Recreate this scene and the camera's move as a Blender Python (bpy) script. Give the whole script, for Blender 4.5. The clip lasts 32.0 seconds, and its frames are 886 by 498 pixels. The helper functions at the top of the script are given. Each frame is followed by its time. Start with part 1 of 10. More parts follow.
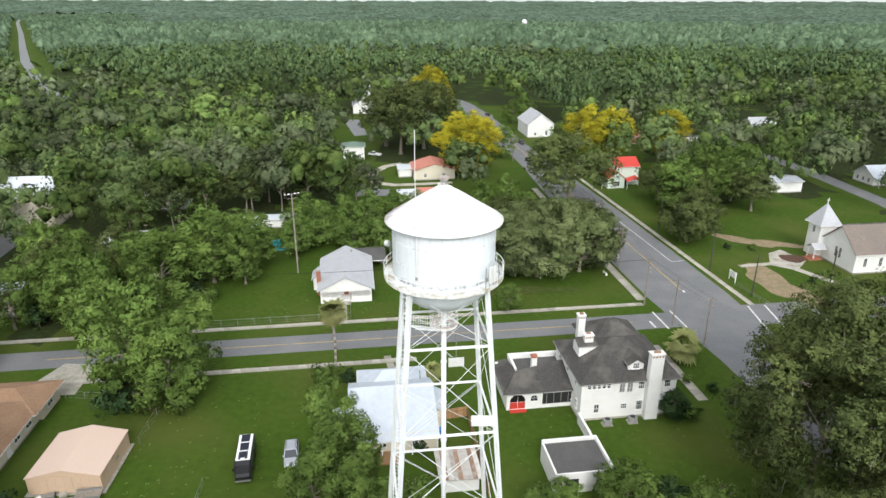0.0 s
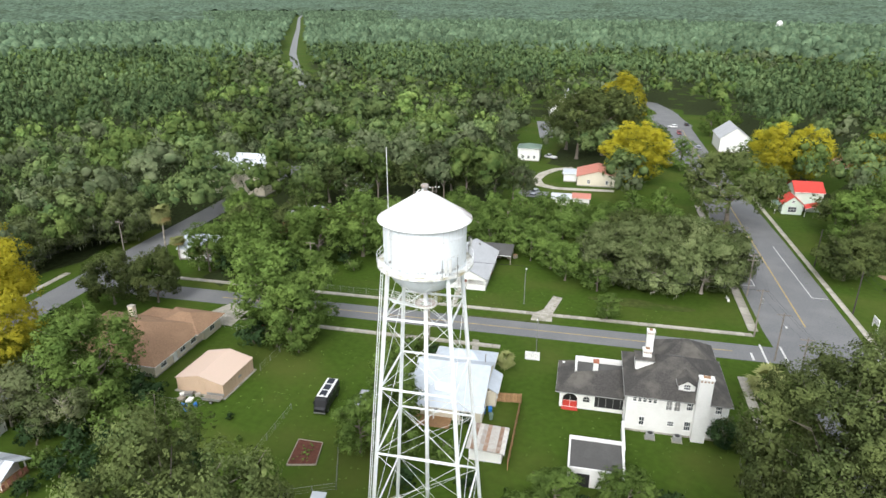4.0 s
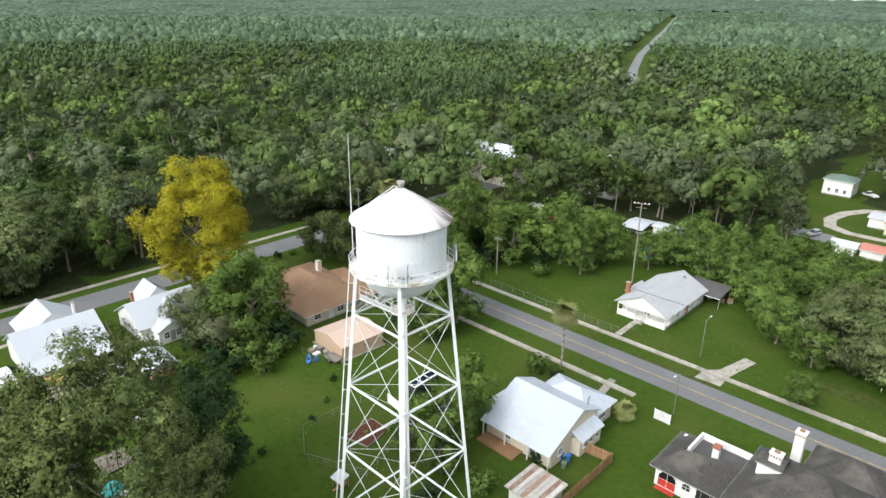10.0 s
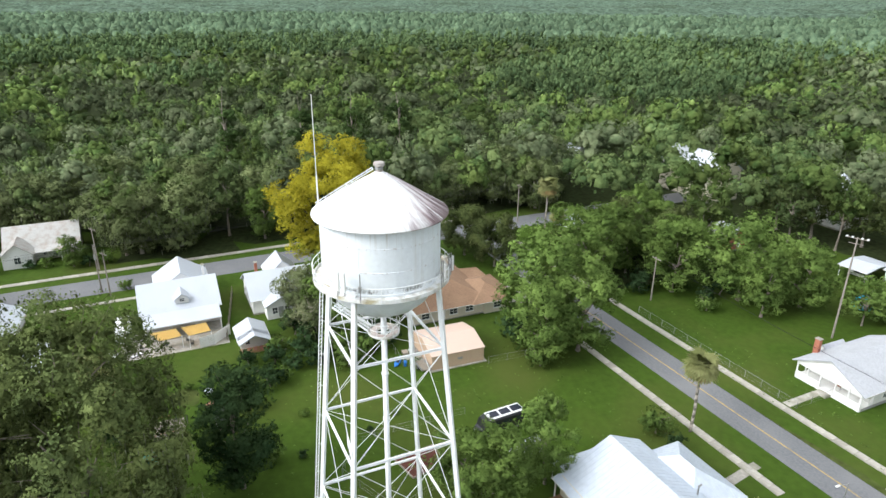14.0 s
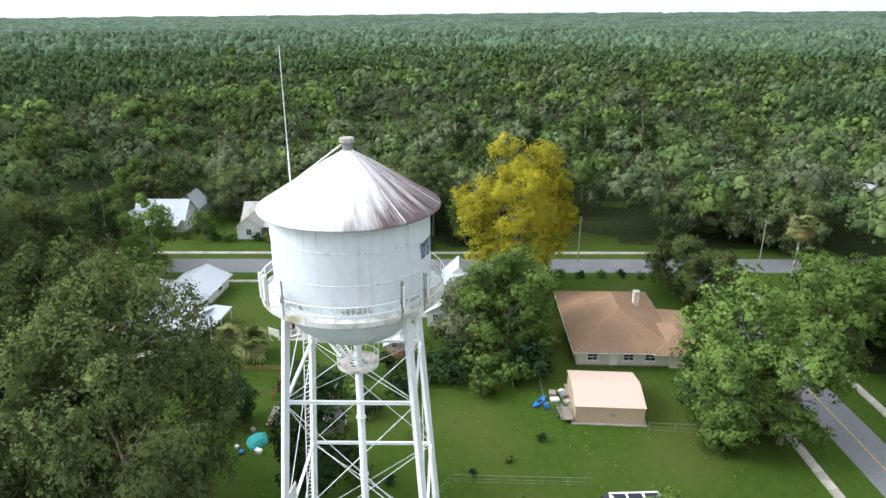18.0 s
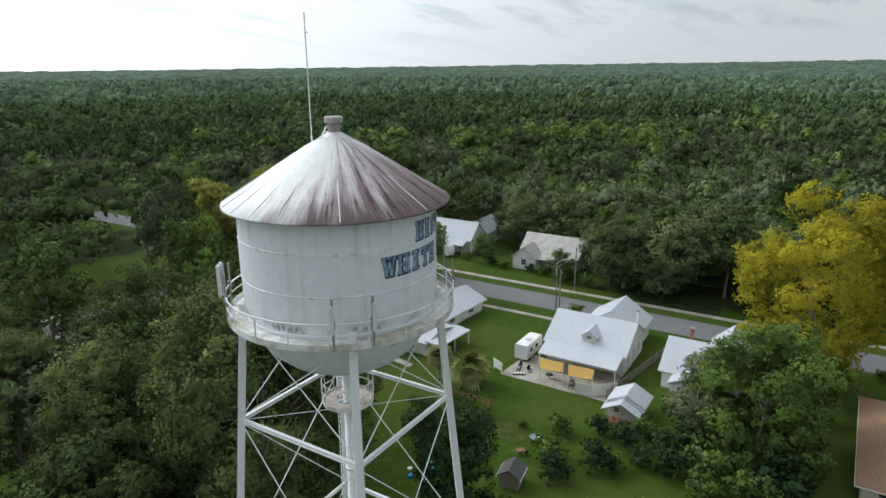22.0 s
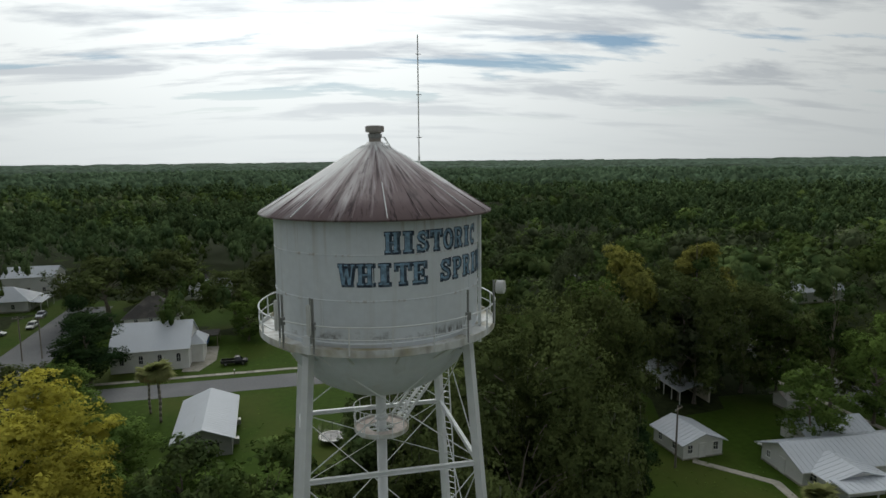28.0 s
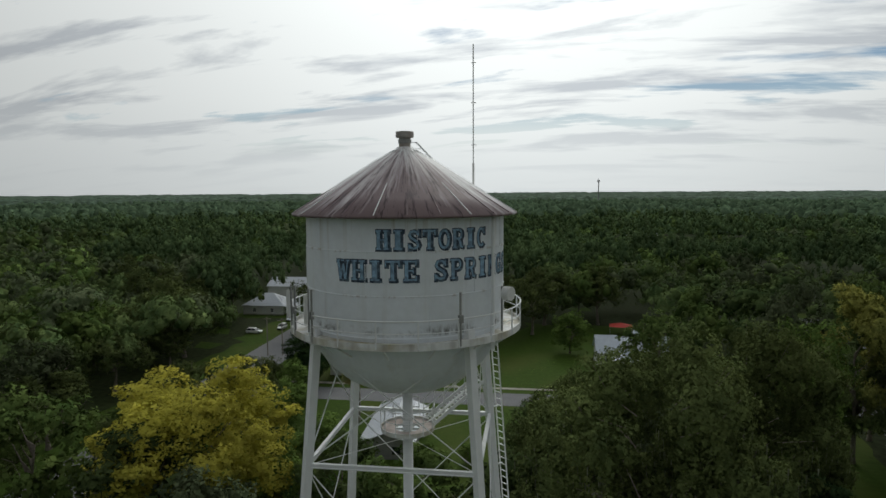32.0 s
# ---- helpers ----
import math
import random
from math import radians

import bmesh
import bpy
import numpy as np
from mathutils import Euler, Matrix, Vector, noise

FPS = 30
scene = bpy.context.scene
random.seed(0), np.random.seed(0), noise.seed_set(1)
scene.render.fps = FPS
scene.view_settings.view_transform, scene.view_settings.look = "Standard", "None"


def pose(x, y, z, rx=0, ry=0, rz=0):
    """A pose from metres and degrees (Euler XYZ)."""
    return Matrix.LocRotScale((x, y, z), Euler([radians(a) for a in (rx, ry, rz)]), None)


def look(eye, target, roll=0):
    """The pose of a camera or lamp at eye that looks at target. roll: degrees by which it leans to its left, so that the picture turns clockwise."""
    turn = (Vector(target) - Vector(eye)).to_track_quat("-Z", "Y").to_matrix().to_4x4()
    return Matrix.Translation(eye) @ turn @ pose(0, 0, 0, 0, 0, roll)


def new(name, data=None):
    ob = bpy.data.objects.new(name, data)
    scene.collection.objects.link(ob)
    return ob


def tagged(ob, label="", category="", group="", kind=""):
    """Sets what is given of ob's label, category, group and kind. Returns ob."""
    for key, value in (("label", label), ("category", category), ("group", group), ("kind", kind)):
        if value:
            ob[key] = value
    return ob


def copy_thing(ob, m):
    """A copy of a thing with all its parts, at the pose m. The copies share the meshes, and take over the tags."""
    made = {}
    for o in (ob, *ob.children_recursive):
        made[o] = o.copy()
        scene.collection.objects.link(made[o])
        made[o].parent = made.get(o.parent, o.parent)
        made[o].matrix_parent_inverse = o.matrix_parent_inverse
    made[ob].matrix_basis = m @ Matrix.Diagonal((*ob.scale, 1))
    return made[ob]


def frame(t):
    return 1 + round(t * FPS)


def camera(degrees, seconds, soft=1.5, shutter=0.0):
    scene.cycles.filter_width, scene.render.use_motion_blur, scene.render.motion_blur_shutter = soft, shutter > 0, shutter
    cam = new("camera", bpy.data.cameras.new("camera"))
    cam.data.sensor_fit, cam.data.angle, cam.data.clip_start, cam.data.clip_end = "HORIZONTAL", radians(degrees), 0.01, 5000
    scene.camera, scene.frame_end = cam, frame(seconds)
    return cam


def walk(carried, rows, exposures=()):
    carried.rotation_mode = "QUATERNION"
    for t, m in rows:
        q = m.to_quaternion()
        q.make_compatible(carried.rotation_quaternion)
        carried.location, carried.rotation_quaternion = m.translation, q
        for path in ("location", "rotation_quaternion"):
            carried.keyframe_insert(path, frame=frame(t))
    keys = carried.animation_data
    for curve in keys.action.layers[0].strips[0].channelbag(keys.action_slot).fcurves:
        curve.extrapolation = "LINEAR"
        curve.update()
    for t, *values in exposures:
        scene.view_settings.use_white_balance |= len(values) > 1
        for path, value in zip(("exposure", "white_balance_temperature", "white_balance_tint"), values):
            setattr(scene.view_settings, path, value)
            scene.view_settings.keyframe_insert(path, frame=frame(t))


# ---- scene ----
cam = camera(68.99, 32.0)
# seconds, x, y, z, yaw, pitch, roll
ROWS = [
    (0.0, -0.295, -47.667, 56.511, -0.267, -20.932, 0.070),
    (0.5, 2.266, -49.149, 57.186, 2.388, -21.038, 0.081),
    (1.0, 4.874, -50.604, 57.834, 4.976, -21.106, 0.047),
    (1.5, 7.554, -51.985, 58.444, 7.499, -21.114, -0.008),
    (2.0, 10.312, -53.221, 59.006, 10.027, -21.089, -0.049),
    (2.5, 13.148, -54.230, 59.511, 12.554, -21.090, -0.062),
    (3.0, 16.053, -54.898, 59.947, 15.097, -21.097, -0.038),
    (3.5, 19.045, -55.105, 60.278, 17.616, -21.154, -0.000),
    (5.5, 31.041, -53.760, 61.234, 27.956, -21.060, 0.288),
    (6.0, 33.822, -52.764, 61.357, 30.572, -20.993, 0.341),
    (6.5, 36.351, -51.152, 61.360, 33.202, -20.948, 0.398),
    (7.0, 38.589, -49.026, 61.262, 35.846, -20.931, 0.468),
    (7.5, 40.497, -46.500, 61.066, 38.513, -20.966, 0.502),
    (8.0, 42.057, -43.675, 60.790, 41.165, -20.997, 0.510),
    (8.5, 43.267, -40.646, 60.442, 43.764, -21.057, 0.517),
    (9.0, 44.132, -37.506, 60.042, 46.324, -21.106, 0.523),
    (9.5, 44.680, -34.340, 59.595, 48.858, -21.195, 0.539),
    (10.0, 44.964, -31.177, 59.118, 51.328, -21.293, 0.534),
    (10.5, 45.019, -28.048, 58.621, 53.853, -21.355, 0.531),
    (11.0, 44.886, -24.974, 58.093, 56.427, -21.420, 0.556),
    (11.5, 44.577, -21.968, 57.521, 59.014, -21.459, 0.572),
    (12.0, 44.106, -19.051, 56.903, 61.600, -21.479, 0.569),
    (12.5, 43.482, -16.253, 56.253, 64.201, -21.477, 0.556),
    (13.0, 42.704, -13.581, 55.600, 66.841, -21.461, 0.542),
    (13.5, 41.772, -11.030, 54.983, 69.536, -21.480, 0.509),
    (15.5, 37.423, -1.365, 52.681, 81.105, -21.280, 0.108),
    (16.0, 36.229, 0.930, 52.120, 84.247, -21.106, 0.042),
    (16.5, 34.946, 3.112, 51.547, 87.496, -20.898, -0.017),
    (17.0, 33.581, 5.184, 50.973, 90.836, -20.649, -0.062),
    (17.5, 32.144, 7.142, 50.409, 94.292, -20.349, -0.067),
    (18.0, 30.640, 8.985, 49.859, 97.839, -20.026, -0.066),
    (18.5, 29.076, 10.705, 49.328, 101.528, -19.660, -0.084),
    (19.0, 27.467, 12.314, 48.818, 105.318, -19.274, -0.136),
    (19.5, 25.798, 13.823, 48.347, 109.193, -18.768, -0.248),
    (20.0, 24.108, 15.234, 47.887, 113.110, -18.265, -0.362),
    (20.5, 22.435, 16.538, 47.433, 117.057, -17.737, -0.407),
    (21.0, 20.795, 17.731, 46.984, 121.044, -17.212, -0.413),
    (21.5, 19.194, 18.835, 46.551, 125.042, -16.627, -0.428),
    (22.0, 17.625, 19.870, 46.147, 129.018, -16.002, -0.421),
    (22.5, 16.082, 20.840, 45.773, 132.984, -15.351, -0.379),
    (23.0, 14.554, 21.726, 45.427, 137.010, -14.673, -0.365),
    (23.5, 13.028, 22.537, 45.092, 140.990, -13.968, -0.400),
    (24.0, 11.512, 23.249, 44.775, 144.942, -13.262, -0.462),
    (24.5, 10.010, 23.853, 44.471, 148.852, -12.527, -0.507),
    (25.0, 8.531, 24.360, 44.185, 152.659, -11.806, -0.507),
    (25.5, 7.108, 24.770, 43.937, 156.243, -11.149, -0.489),
    (27.5, 1.533, 26.002, 43.090, 170.401, -8.660, -0.495),
    (28.0, 0.230, 26.192, 42.902, 173.635, -8.057, -0.509),
    (28.5, -0.993, 26.284, 42.708, 176.707, -7.521, -0.550),
    (29.0, -2.157, 26.307, 42.529, 179.619, -7.027, -0.566),
    (29.5, -3.275, 26.277, 42.374, 182.384, -6.564, -0.571),
    (30.0, -4.359, 26.201, 42.235, 185.007, -6.184, -0.545),
    (30.5, -5.397, 26.089, 42.105, 187.537, -5.915, -0.510),
    (31.0, -6.414, 25.942, 41.997, 190.009, -5.661, -0.449),
    (31.5, -7.430, 25.771, 41.894, 192.446, -5.439, -0.379),
    (32.0, -8.430, 25.592, 41.786, 194.926, -5.256, -0.321),
]
EXPOSURES = [(0.0, -0.36, 6450, 10), (4.0, -0.23, 6430, 10), (8.0, -0.29, 6420, 10), (13.0, -0.10, 6320, 10), (17.0, 0.03, 6120, 9), (19.0, -0.2, 6080, 9), (22.0, -0.82, 6160, 7), (24.0, -1.18, 6300, 7), (25.5, -1.46, 6380, 7), (28.0, -1.76, 6450, 6), (32.0, -1.90, 6480, 6)]
CLOUD_BASE, CLOUD_WIDE, CLOUD_SUN, SUN_POWER = 1.10, 2.0, 1.9, 2.8
walk(cam, [(t, pose(x, y, z, 90 + pitch, 0, yaw) @ pose(0, 0, 0, 0, 0, roll)) for t, x, y, z, yaw, pitch, roll in ROWS], EXPOSURES)

# ---- sky, sun ----
SUN_AZ, SUN_EL = radians(-83), radians(36)  # the sun stands in the south, behind thin cloud
world = bpy.data.worlds.new("sky")
scene.world = world
world.use_nodes = True
wt = world.node_tree
wt.nodes.clear()


def wn(kind, **values):
    n = wt.nodes.new(kind)
    for key, value in values.items():
        n.inputs[key].default_value = value
    return n


def wmath(op, a, b=None, clamp=False):
    n = wt.nodes.new("ShaderNodeMath")
    n.operation, n.use_clamp = op, clamp
    for i, v in enumerate((a, b)):
        if v is None:
            continue
        if isinstance(v, (int, float)):
            n.inputs[i].default_value = v
        else:
            wt.links.new(v, n.inputs[i])
    return n.outputs[0]


w_sky = wt.nodes.new("ShaderNodeTexSky")
w_sky.sky_type, w_sky.sun_disc = "NISHITA", False
w_sky.sun_elevation, w_sky.sun_rotation = SUN_EL, radians(90) - SUN_AZ
w_sky.air_density, w_sky.dust_density, w_sky.ozone_density = 1.0, 0.3, 3.0
w_co = wt.nodes.new("ShaderNodeTexCoord")
w_sep = wt.nodes.new("ShaderNodeSeparateXYZ")
wt.links.new(w_co.outputs["Generated"], w_sep.inputs[0])
w_up = wmath("MAXIMUM", w_sep.outputs["Z"], 0.0)
w_den = wmath("ADD", w_up, 0.16)
w_flat = wt.nodes.new("ShaderNodeCombineXYZ")
wt.links.new(wmath("DIVIDE", w_sep.outputs["X"], w_den), w_flat.inputs[0])
wt.links.new(wmath("DIVIDE", w_sep.outputs["Y"], w_den), w_flat.inputs[1])
w_map = wt.nodes.new("ShaderNodeMapping")
w_map.inputs["Rotation"].default_value = (0, 0, radians(12))
w_map.inputs["Scale"].default_value = (0.55, 1.5, 1.0)
w_map.inputs["Location"].default_value = (0.3, 1.9, 0.0)
wt.links.new(w_flat.outputs[0], w_map.inputs[0])
w_n1 = wn("ShaderNodeTexNoise", Scale=1.25, Detail=9.0, Roughness=0.56, Distortion=0.35)
w_n2 = wn("ShaderNodeTexNoise", Scale=1.7, Detail=10.0, Roughness=0.58, Distortion=0.35)
wt.links.new(w_map.outputs[0], w_n1.inputs["Vector"])
wt.links.new(w_map.outputs[0], w_n2.inputs["Vector"])
# how much cloud covers the blue
w_cov = wt.nodes.new("ShaderNodeMapRange")
w_cov.inputs["From Min"].default_value, w_cov.inputs["From Max"].default_value = 0.37, 0.445
wt.links.new(w_n1.outputs["Fac"], w_cov.inputs["Value"])
# light and grey parts of the cloud
w_ramp = wt.nodes.new("ShaderNodeValToRGB")
w_ramp.color_ramp.elements[0].position, w_ramp.color_ramp.elements[0].color = 0.38, (0.66, 0.69, 0.74, 1)
w_ramp.color_ramp.elements[1].position, w_ramp.color_ramp.elements[1].color = 0.50, (1.04, 1.06, 1.07, 1)
wt.links.new(w_n2.outputs["Fac"], w_ramp.inputs[0])
# brighter towards the sun
w_dot = wt.nodes.new("ShaderNodeVectorMath")
w_dot.operation = "DOT_PRODUCT"
wt.links.new(w_co.outputs["Generated"], w_dot.inputs[0])
w_dot.inputs[1].default_value = (math.cos(SUN_AZ) * math.cos(SUN_EL), math.sin(SUN_AZ) * math.cos(SUN_EL), math.sin(SUN_EL))
w_ahead = wmath("MAXIMUM", w_dot.outputs["Value"], 0.0)
w_lum = wmath("ADD", wmath("ADD", wmath("MULTIPLY", wmath("POWER", w_ahead, 8.0), CLOUD_SUN), wmath("MULTIPLY", wmath("POWER", w_ahead, 2.0), CLOUD_WIDE)), CLOUD_BASE)
w_cloud = wt.nodes.new("ShaderNodeMix")
w_cloud.data_type, w_cloud.blend_type = "RGBA", "MULTIPLY"
w_cloud.inputs[0].default_value = 1.0
w_even = wt.nodes.new("ShaderNodeMix")  # even pale cloud low down
w_even.data_type = "RGBA"
w_even.inputs[7].default_value = (0.97, 1.0, 1.02, 1)
w_haze = wt.nodes.new("ShaderNodeMapRange")
w_haze.inputs["From Min"].default_value, w_haze.inputs["From Max"].default_value, w_haze.inputs["To Min"].default_value, w_haze.inputs["To Max"].default_value = 0.02, 0.13, 0.9, 0.0
wt.links.new(w_sep.outputs["Z"], w_haze.inputs["Value"])
wt.links.new(w_haze.outputs[0], w_even.inputs[0])
wt.links.new(w_ramp.outputs[0], w_even.inputs[6])
wt.links.new(w_even.outputs[2], w_cloud.inputs[6])
wt.links.new(w_lum, w_cloud.inputs[7])
w_bg1 = wn("ShaderNodeBackground", Strength=0.2)
wt.links.new(w_sky.outputs[0], w_bg1.inputs[0])
w_bg2 = wn("ShaderNodeBackground", Strength=1.0)
wt.links.new(w_cloud.outputs[2], w_bg2.inputs[0])
w_mix = wt.nodes.new("ShaderNodeMixShader")
w_low = wt.nodes.new("ShaderNodeMapRange")  # thicker cloud towards the horizon
w_low.inputs["From Min"].default_value, w_low.inputs["From Max"].default_value, w_low.inputs["To Min"].default_value, w_low.inputs["To Max"].default_value = 0.05, 0.14, 1.0, 0.0
wt.links.new(w_sep.outputs["Z"], w_low.inputs["Value"])
wt.links.new(wmath("MAXIMUM", w_cov.outputs[0], w_low.outputs[0]), w_mix.inputs[0])
wt.links.new(w_bg1.outputs[0], w_mix.inputs[1])
wt.links.new(w_bg2.outputs[0], w_mix.inputs[2])
w_out = wt.nodes.new("ShaderNodeOutputWorld")
wt.links.new(w_mix.outputs[0], w_out.inputs[0])

sun = new("sun", bpy.data.lights.new("sun", "SUN"))
sun.data.energy, sun.data.angle, sun.data.color = SUN_POWER, radians(20), (1.0, 0.97, 0.92)
sun.matrix_world = look((0, 0, 0), (-math.cos(SUN_AZ) * math.cos(SUN_EL), -math.sin(SUN_AZ) * math.cos(SUN_EL), -math.sin(SUN_EL)))
sun.location = (0, -200, 200)


# ---- materials ----
def material(name, base, rough=0.8, metal=0.0, grain=0.15, grain_scale=8.0, stain=0.0, stain_scale=0.6, stain_colour=(0.05, 0.05, 0.045),
             bump=0.15, island=0.0, whole=0.0, streak=0.0, streak_colour=(0.2, 0.1, 0.06), wave=None, spec=0.4):
    """A painted, rough or metal surface with fine grain, larger stains, upright streaks, and difference from piece to piece."""
    m = bpy.data.materials.new(name)
    m.use_nodes = True
    t = m.node_tree
    p = t.nodes["Principled BSDF"]
    p.inputs["Roughness"].default_value, p.inputs["Metallic"].default_value = rough, metal
    p.inputs["Specular IOR Level"].default_value = spec
    co = t.nodes.new("ShaderNodeTexCoord").outputs["Object"]

    def noise_of(scale, detail=5.0, stretch=None):
        n = t.nodes.new("ShaderNodeTexNoise")
        n.inputs["Scale"].default_value, n.inputs["Detail"].default_value = scale, detail
        if stretch:
            mp = t.nodes.new("ShaderNodeMapping")
            mp.inputs["Scale"].default_value = stretch
            t.links.new(co, mp.inputs[0])
            t.links.new(mp.outputs[0], n.inputs["Vector"])
        else:
            t.links.new(co, n.inputs["Vector"])
        return n.outputs["Fac"]

    def fit_range(v, a, b, c, d):
        n = t.nodes.new("ShaderNodeMapRange")
        for i, x in zip(("From Min", "From Max", "To Min", "To Max"), (a, b, c, d)):
            n.inputs[i].default_value = x
        t.links.new(v, n.inputs["Value"])
        return n.outputs[0]

    def blend(kind, fac, a, b):
        n = t.nodes.new("ShaderNodeMix")
        n.data_type, n.blend_type = "RGBA", kind
        for i, v in ((0, fac), (6, a), (7, b)):
            if isinstance(v, (int, float)):
                n.inputs[i].default_value = v
            elif isinstance(v, tuple):
                n.inputs[i].default_value = (*v, 1)
            else:
                t.links.new(v, n.inputs[i])
        return n.outputs[2]

    colour = blend("MULTIPLY", 1.0, tuple(base), fit_range(noise_of(grain_scale), 0.3, 0.7, 1 - grain, 1 + grain))
    if whole:
        r = t.nodes.new("ShaderNodeObjectInfo").outputs["Random"]
        colour = blend("MULTIPLY", 1.0, colour, fit_range(r, 0, 1, 1 - whole, 1 + whole))
    if island:
        r = t.nodes.new("ShaderNodeNewGeometry").outputs["Random Per Island"]
        colour = blend("MULTIPLY", 1.0, colour, fit_range(r, 0, 1, 1 - island, 1 + island))
    if stain:
        colour = blend("MIX", fit_range(noise_of(stain_scale, 7), 0.46, 0.68, 0, stain), colour, tuple(stain_colour))
    if streak:
        colour = blend("MIX", fit_range(noise_of(1.0, 6, (2.2, 2.2, 0.16)), 0.5, 0.72, 0, streak), colour, tuple(streak_colour))
    t.links.new(colour, p.inputs["Base Color"])
    height = noise_of(grain_scale * 2)
    if bump:
        b = t.nodes.new("ShaderNodeBump")
        b.inputs["Strength"].default_value, b.inputs["Distance"].default_value = bump, 0.02
        t.links.new(height, b.inputs["Height"])
        t.links.new(b.outputs[0], p.inputs["Normal"])
    return m


def leaf_material(name, base, tip, spread=0.09, through_part=0.12, whole=0.22, rise=None, cut=5.5):
    """Leaves: two greens mixed by clump, a difference from leaf to leaf and from tree to tree, light coming through, and gaps between single leaves (cut: leaves to a metre)."""
    m = bpy.data.materials.new(name)
    m.use_nodes = True
    t = m.node_tree
    t.nodes.clear()
    co = t.nodes.new("ShaderNodeTexCoord").outputs["Object"]
    n = t.nodes.new("ShaderNodeTexNoise")
    n.inputs["Scale"].default_value, n.inputs["Detail"].default_value = 0.22, 3.0
    t.links.new(co, n.inputs["Vector"])
    r = t.nodes.new("ShaderNodeMapRange")
    r.inputs["From Min"].default_value, r.inputs["From Max"].default_value = 0.34, 0.64
    t.links.new(n.outputs["Fac"], r.inputs["Value"])
    mix = t.nodes.new("ShaderNodeMix")
    mix.data_type = "RGBA"
    mix.inputs[6].default_value, mix.inputs[7].default_value = (*base, 1), (*tip, 1)
    if rise:  # the upper crown has turned first
        sp = t.nodes.new("ShaderNodeSeparateXYZ")
        t.links.new(co, sp.inputs[0])
        hr = t.nodes.new("ShaderNodeMapRange")
        hr.inputs["From Min"].default_value, hr.inputs["From Max"].default_value, hr.inputs["To Min"].default_value, hr.inputs["To Max"].default_value = rise[0], rise[1], -0.35, 0.75
        t.links.new(sp.outputs["Z"], hr.inputs["Value"])
        su = t.nodes.new("ShaderNodeMath")
        su.operation, su.use_clamp = "ADD", True
        t.links.new(r.outputs[0], su.inputs[0])
        t.links.new(hr.outputs[0], su.inputs[1])
        t.links.new(su.outputs[0], mix.inputs[0])
    else:
        t.links.new(r.outputs[0], mix.inputs[0])
    big = t.nodes.new("ShaderNodeTexNoise")  # from stand to stand
    big.inputs["Scale"].default_value, big.inputs["Detail"].default_value = 0.085, 2.0
    t.links.new(co, big.inputs["Vector"])
    bigr = t.nodes.new("ShaderNodeMapRange")
    bigr.inputs["From Min"].default_value, bigr.inputs["From Max"].default_value = 0.3, 0.7
    t.links.new(big.outputs["Fac"], bigr.inputs["Value"])
    g = t.nodes.new("ShaderNodeNewGeometry").outputs["Random Per Island"]
    o = t.nodes.new("ShaderNodeObjectInfo").outputs["Random"]
    vals = []
    stand_ = t.nodes.new("ShaderNodeTexNoise")  # from one end of the woods to the other
    stand_.inputs["Scale"].default_value, stand_.inputs["Detail"].default_value = 0.014, 3.0
    t.links.new(co, stand_.inputs["Vector"])
    standr = t.nodes.new("ShaderNodeMapRange")
    standr.inputs["From Min"].default_value, standr.inputs["From Max"].default_value = 0.35, 0.65
    t.links.new(stand_.outputs["Fac"], standr.inputs["Value"])
    far_mul = t.nodes.new("ShaderNodeMapRange")
    far_mul.inputs["To Min"].default_value, far_mul.inputs["To Max"].default_value = 0.72, 1.28
    t.links.new(standr.outputs[0], far_mul.inputs["Value"])
    for src, a in ((g, spread), (o, whole), (bigr.outputs[0], 0.26)):
        k = t.nodes.new("ShaderNodeMapRange")
        k.inputs["To Min"].default_value, k.inputs["To Max"].default_value = 1 - a, 1 + a
        t.links.new(src, k.inputs["Value"])
        vals.append(k.outputs[0])
    mul = t.nodes.new("ShaderNodeMath")
    mul.operation = "MULTIPLY"
    t.links.new(vals[0], mul.inputs[0])
    t.links.new(vals[1], mul.inputs[1])
    mul2 = t.nodes.new("ShaderNodeMath")
    mul2.operation = "MULTIPLY"
    t.links.new(mul.outputs[0], mul2.inputs[0])
    t.links.new(vals[2], mul2.inputs[1])
    mul4 = t.nodes.new("ShaderNodeMath")
    mul4.operation = "MULTIPLY"
    t.links.new(mul2.outputs[0], mul4.inputs[0])
    t.links.new(far_mul.outputs[0], mul4.inputs[1])
    fin = t.nodes.new("ShaderNodeMix")
    fin.data_type, fin.blend_type = "RGBA", "MULTIPLY"
    fin.inputs[0].default_value = 1.0
    t.links.new(mix.outputs[2], fin.inputs[6])
    fine = t.nodes.new("ShaderNodeTexNoise")  # single twigs
    fine.inputs["Scale"].default_value, fine.inputs["Detail"].default_value, fine.inputs["Roughness"].default_value = 1.3, 5.0, 0.7
    t.links.new(co, fine.inputs["Vector"])
    finer = t.nodes.new("ShaderNodeMapRange")
    finer.inputs["From Min"].default_value, finer.inputs["From Max"].default_value, finer.inputs["To Min"].default_value, finer.inputs["To Max"].default_value = 0.33, 0.67, 0.84, 1.15
    t.links.new(fine.outputs["Fac"], finer.inputs["Value"])
    mul3 = t.nodes.new("ShaderNodeMath")
    mul3.operation = "MULTIPLY"
    t.links.new(mul4.outputs[0], mul3.inputs[0])
    t.links.new(finer.outputs[0], mul3.inputs[1])
    t.links.new(mul3.outputs[0], fin.inputs[7])
    relief = t.nodes.new("ShaderNodeBump")
    relief.inputs["Strength"].default_value, relief.inputs["Distance"].default_value = 0.22, 0.5
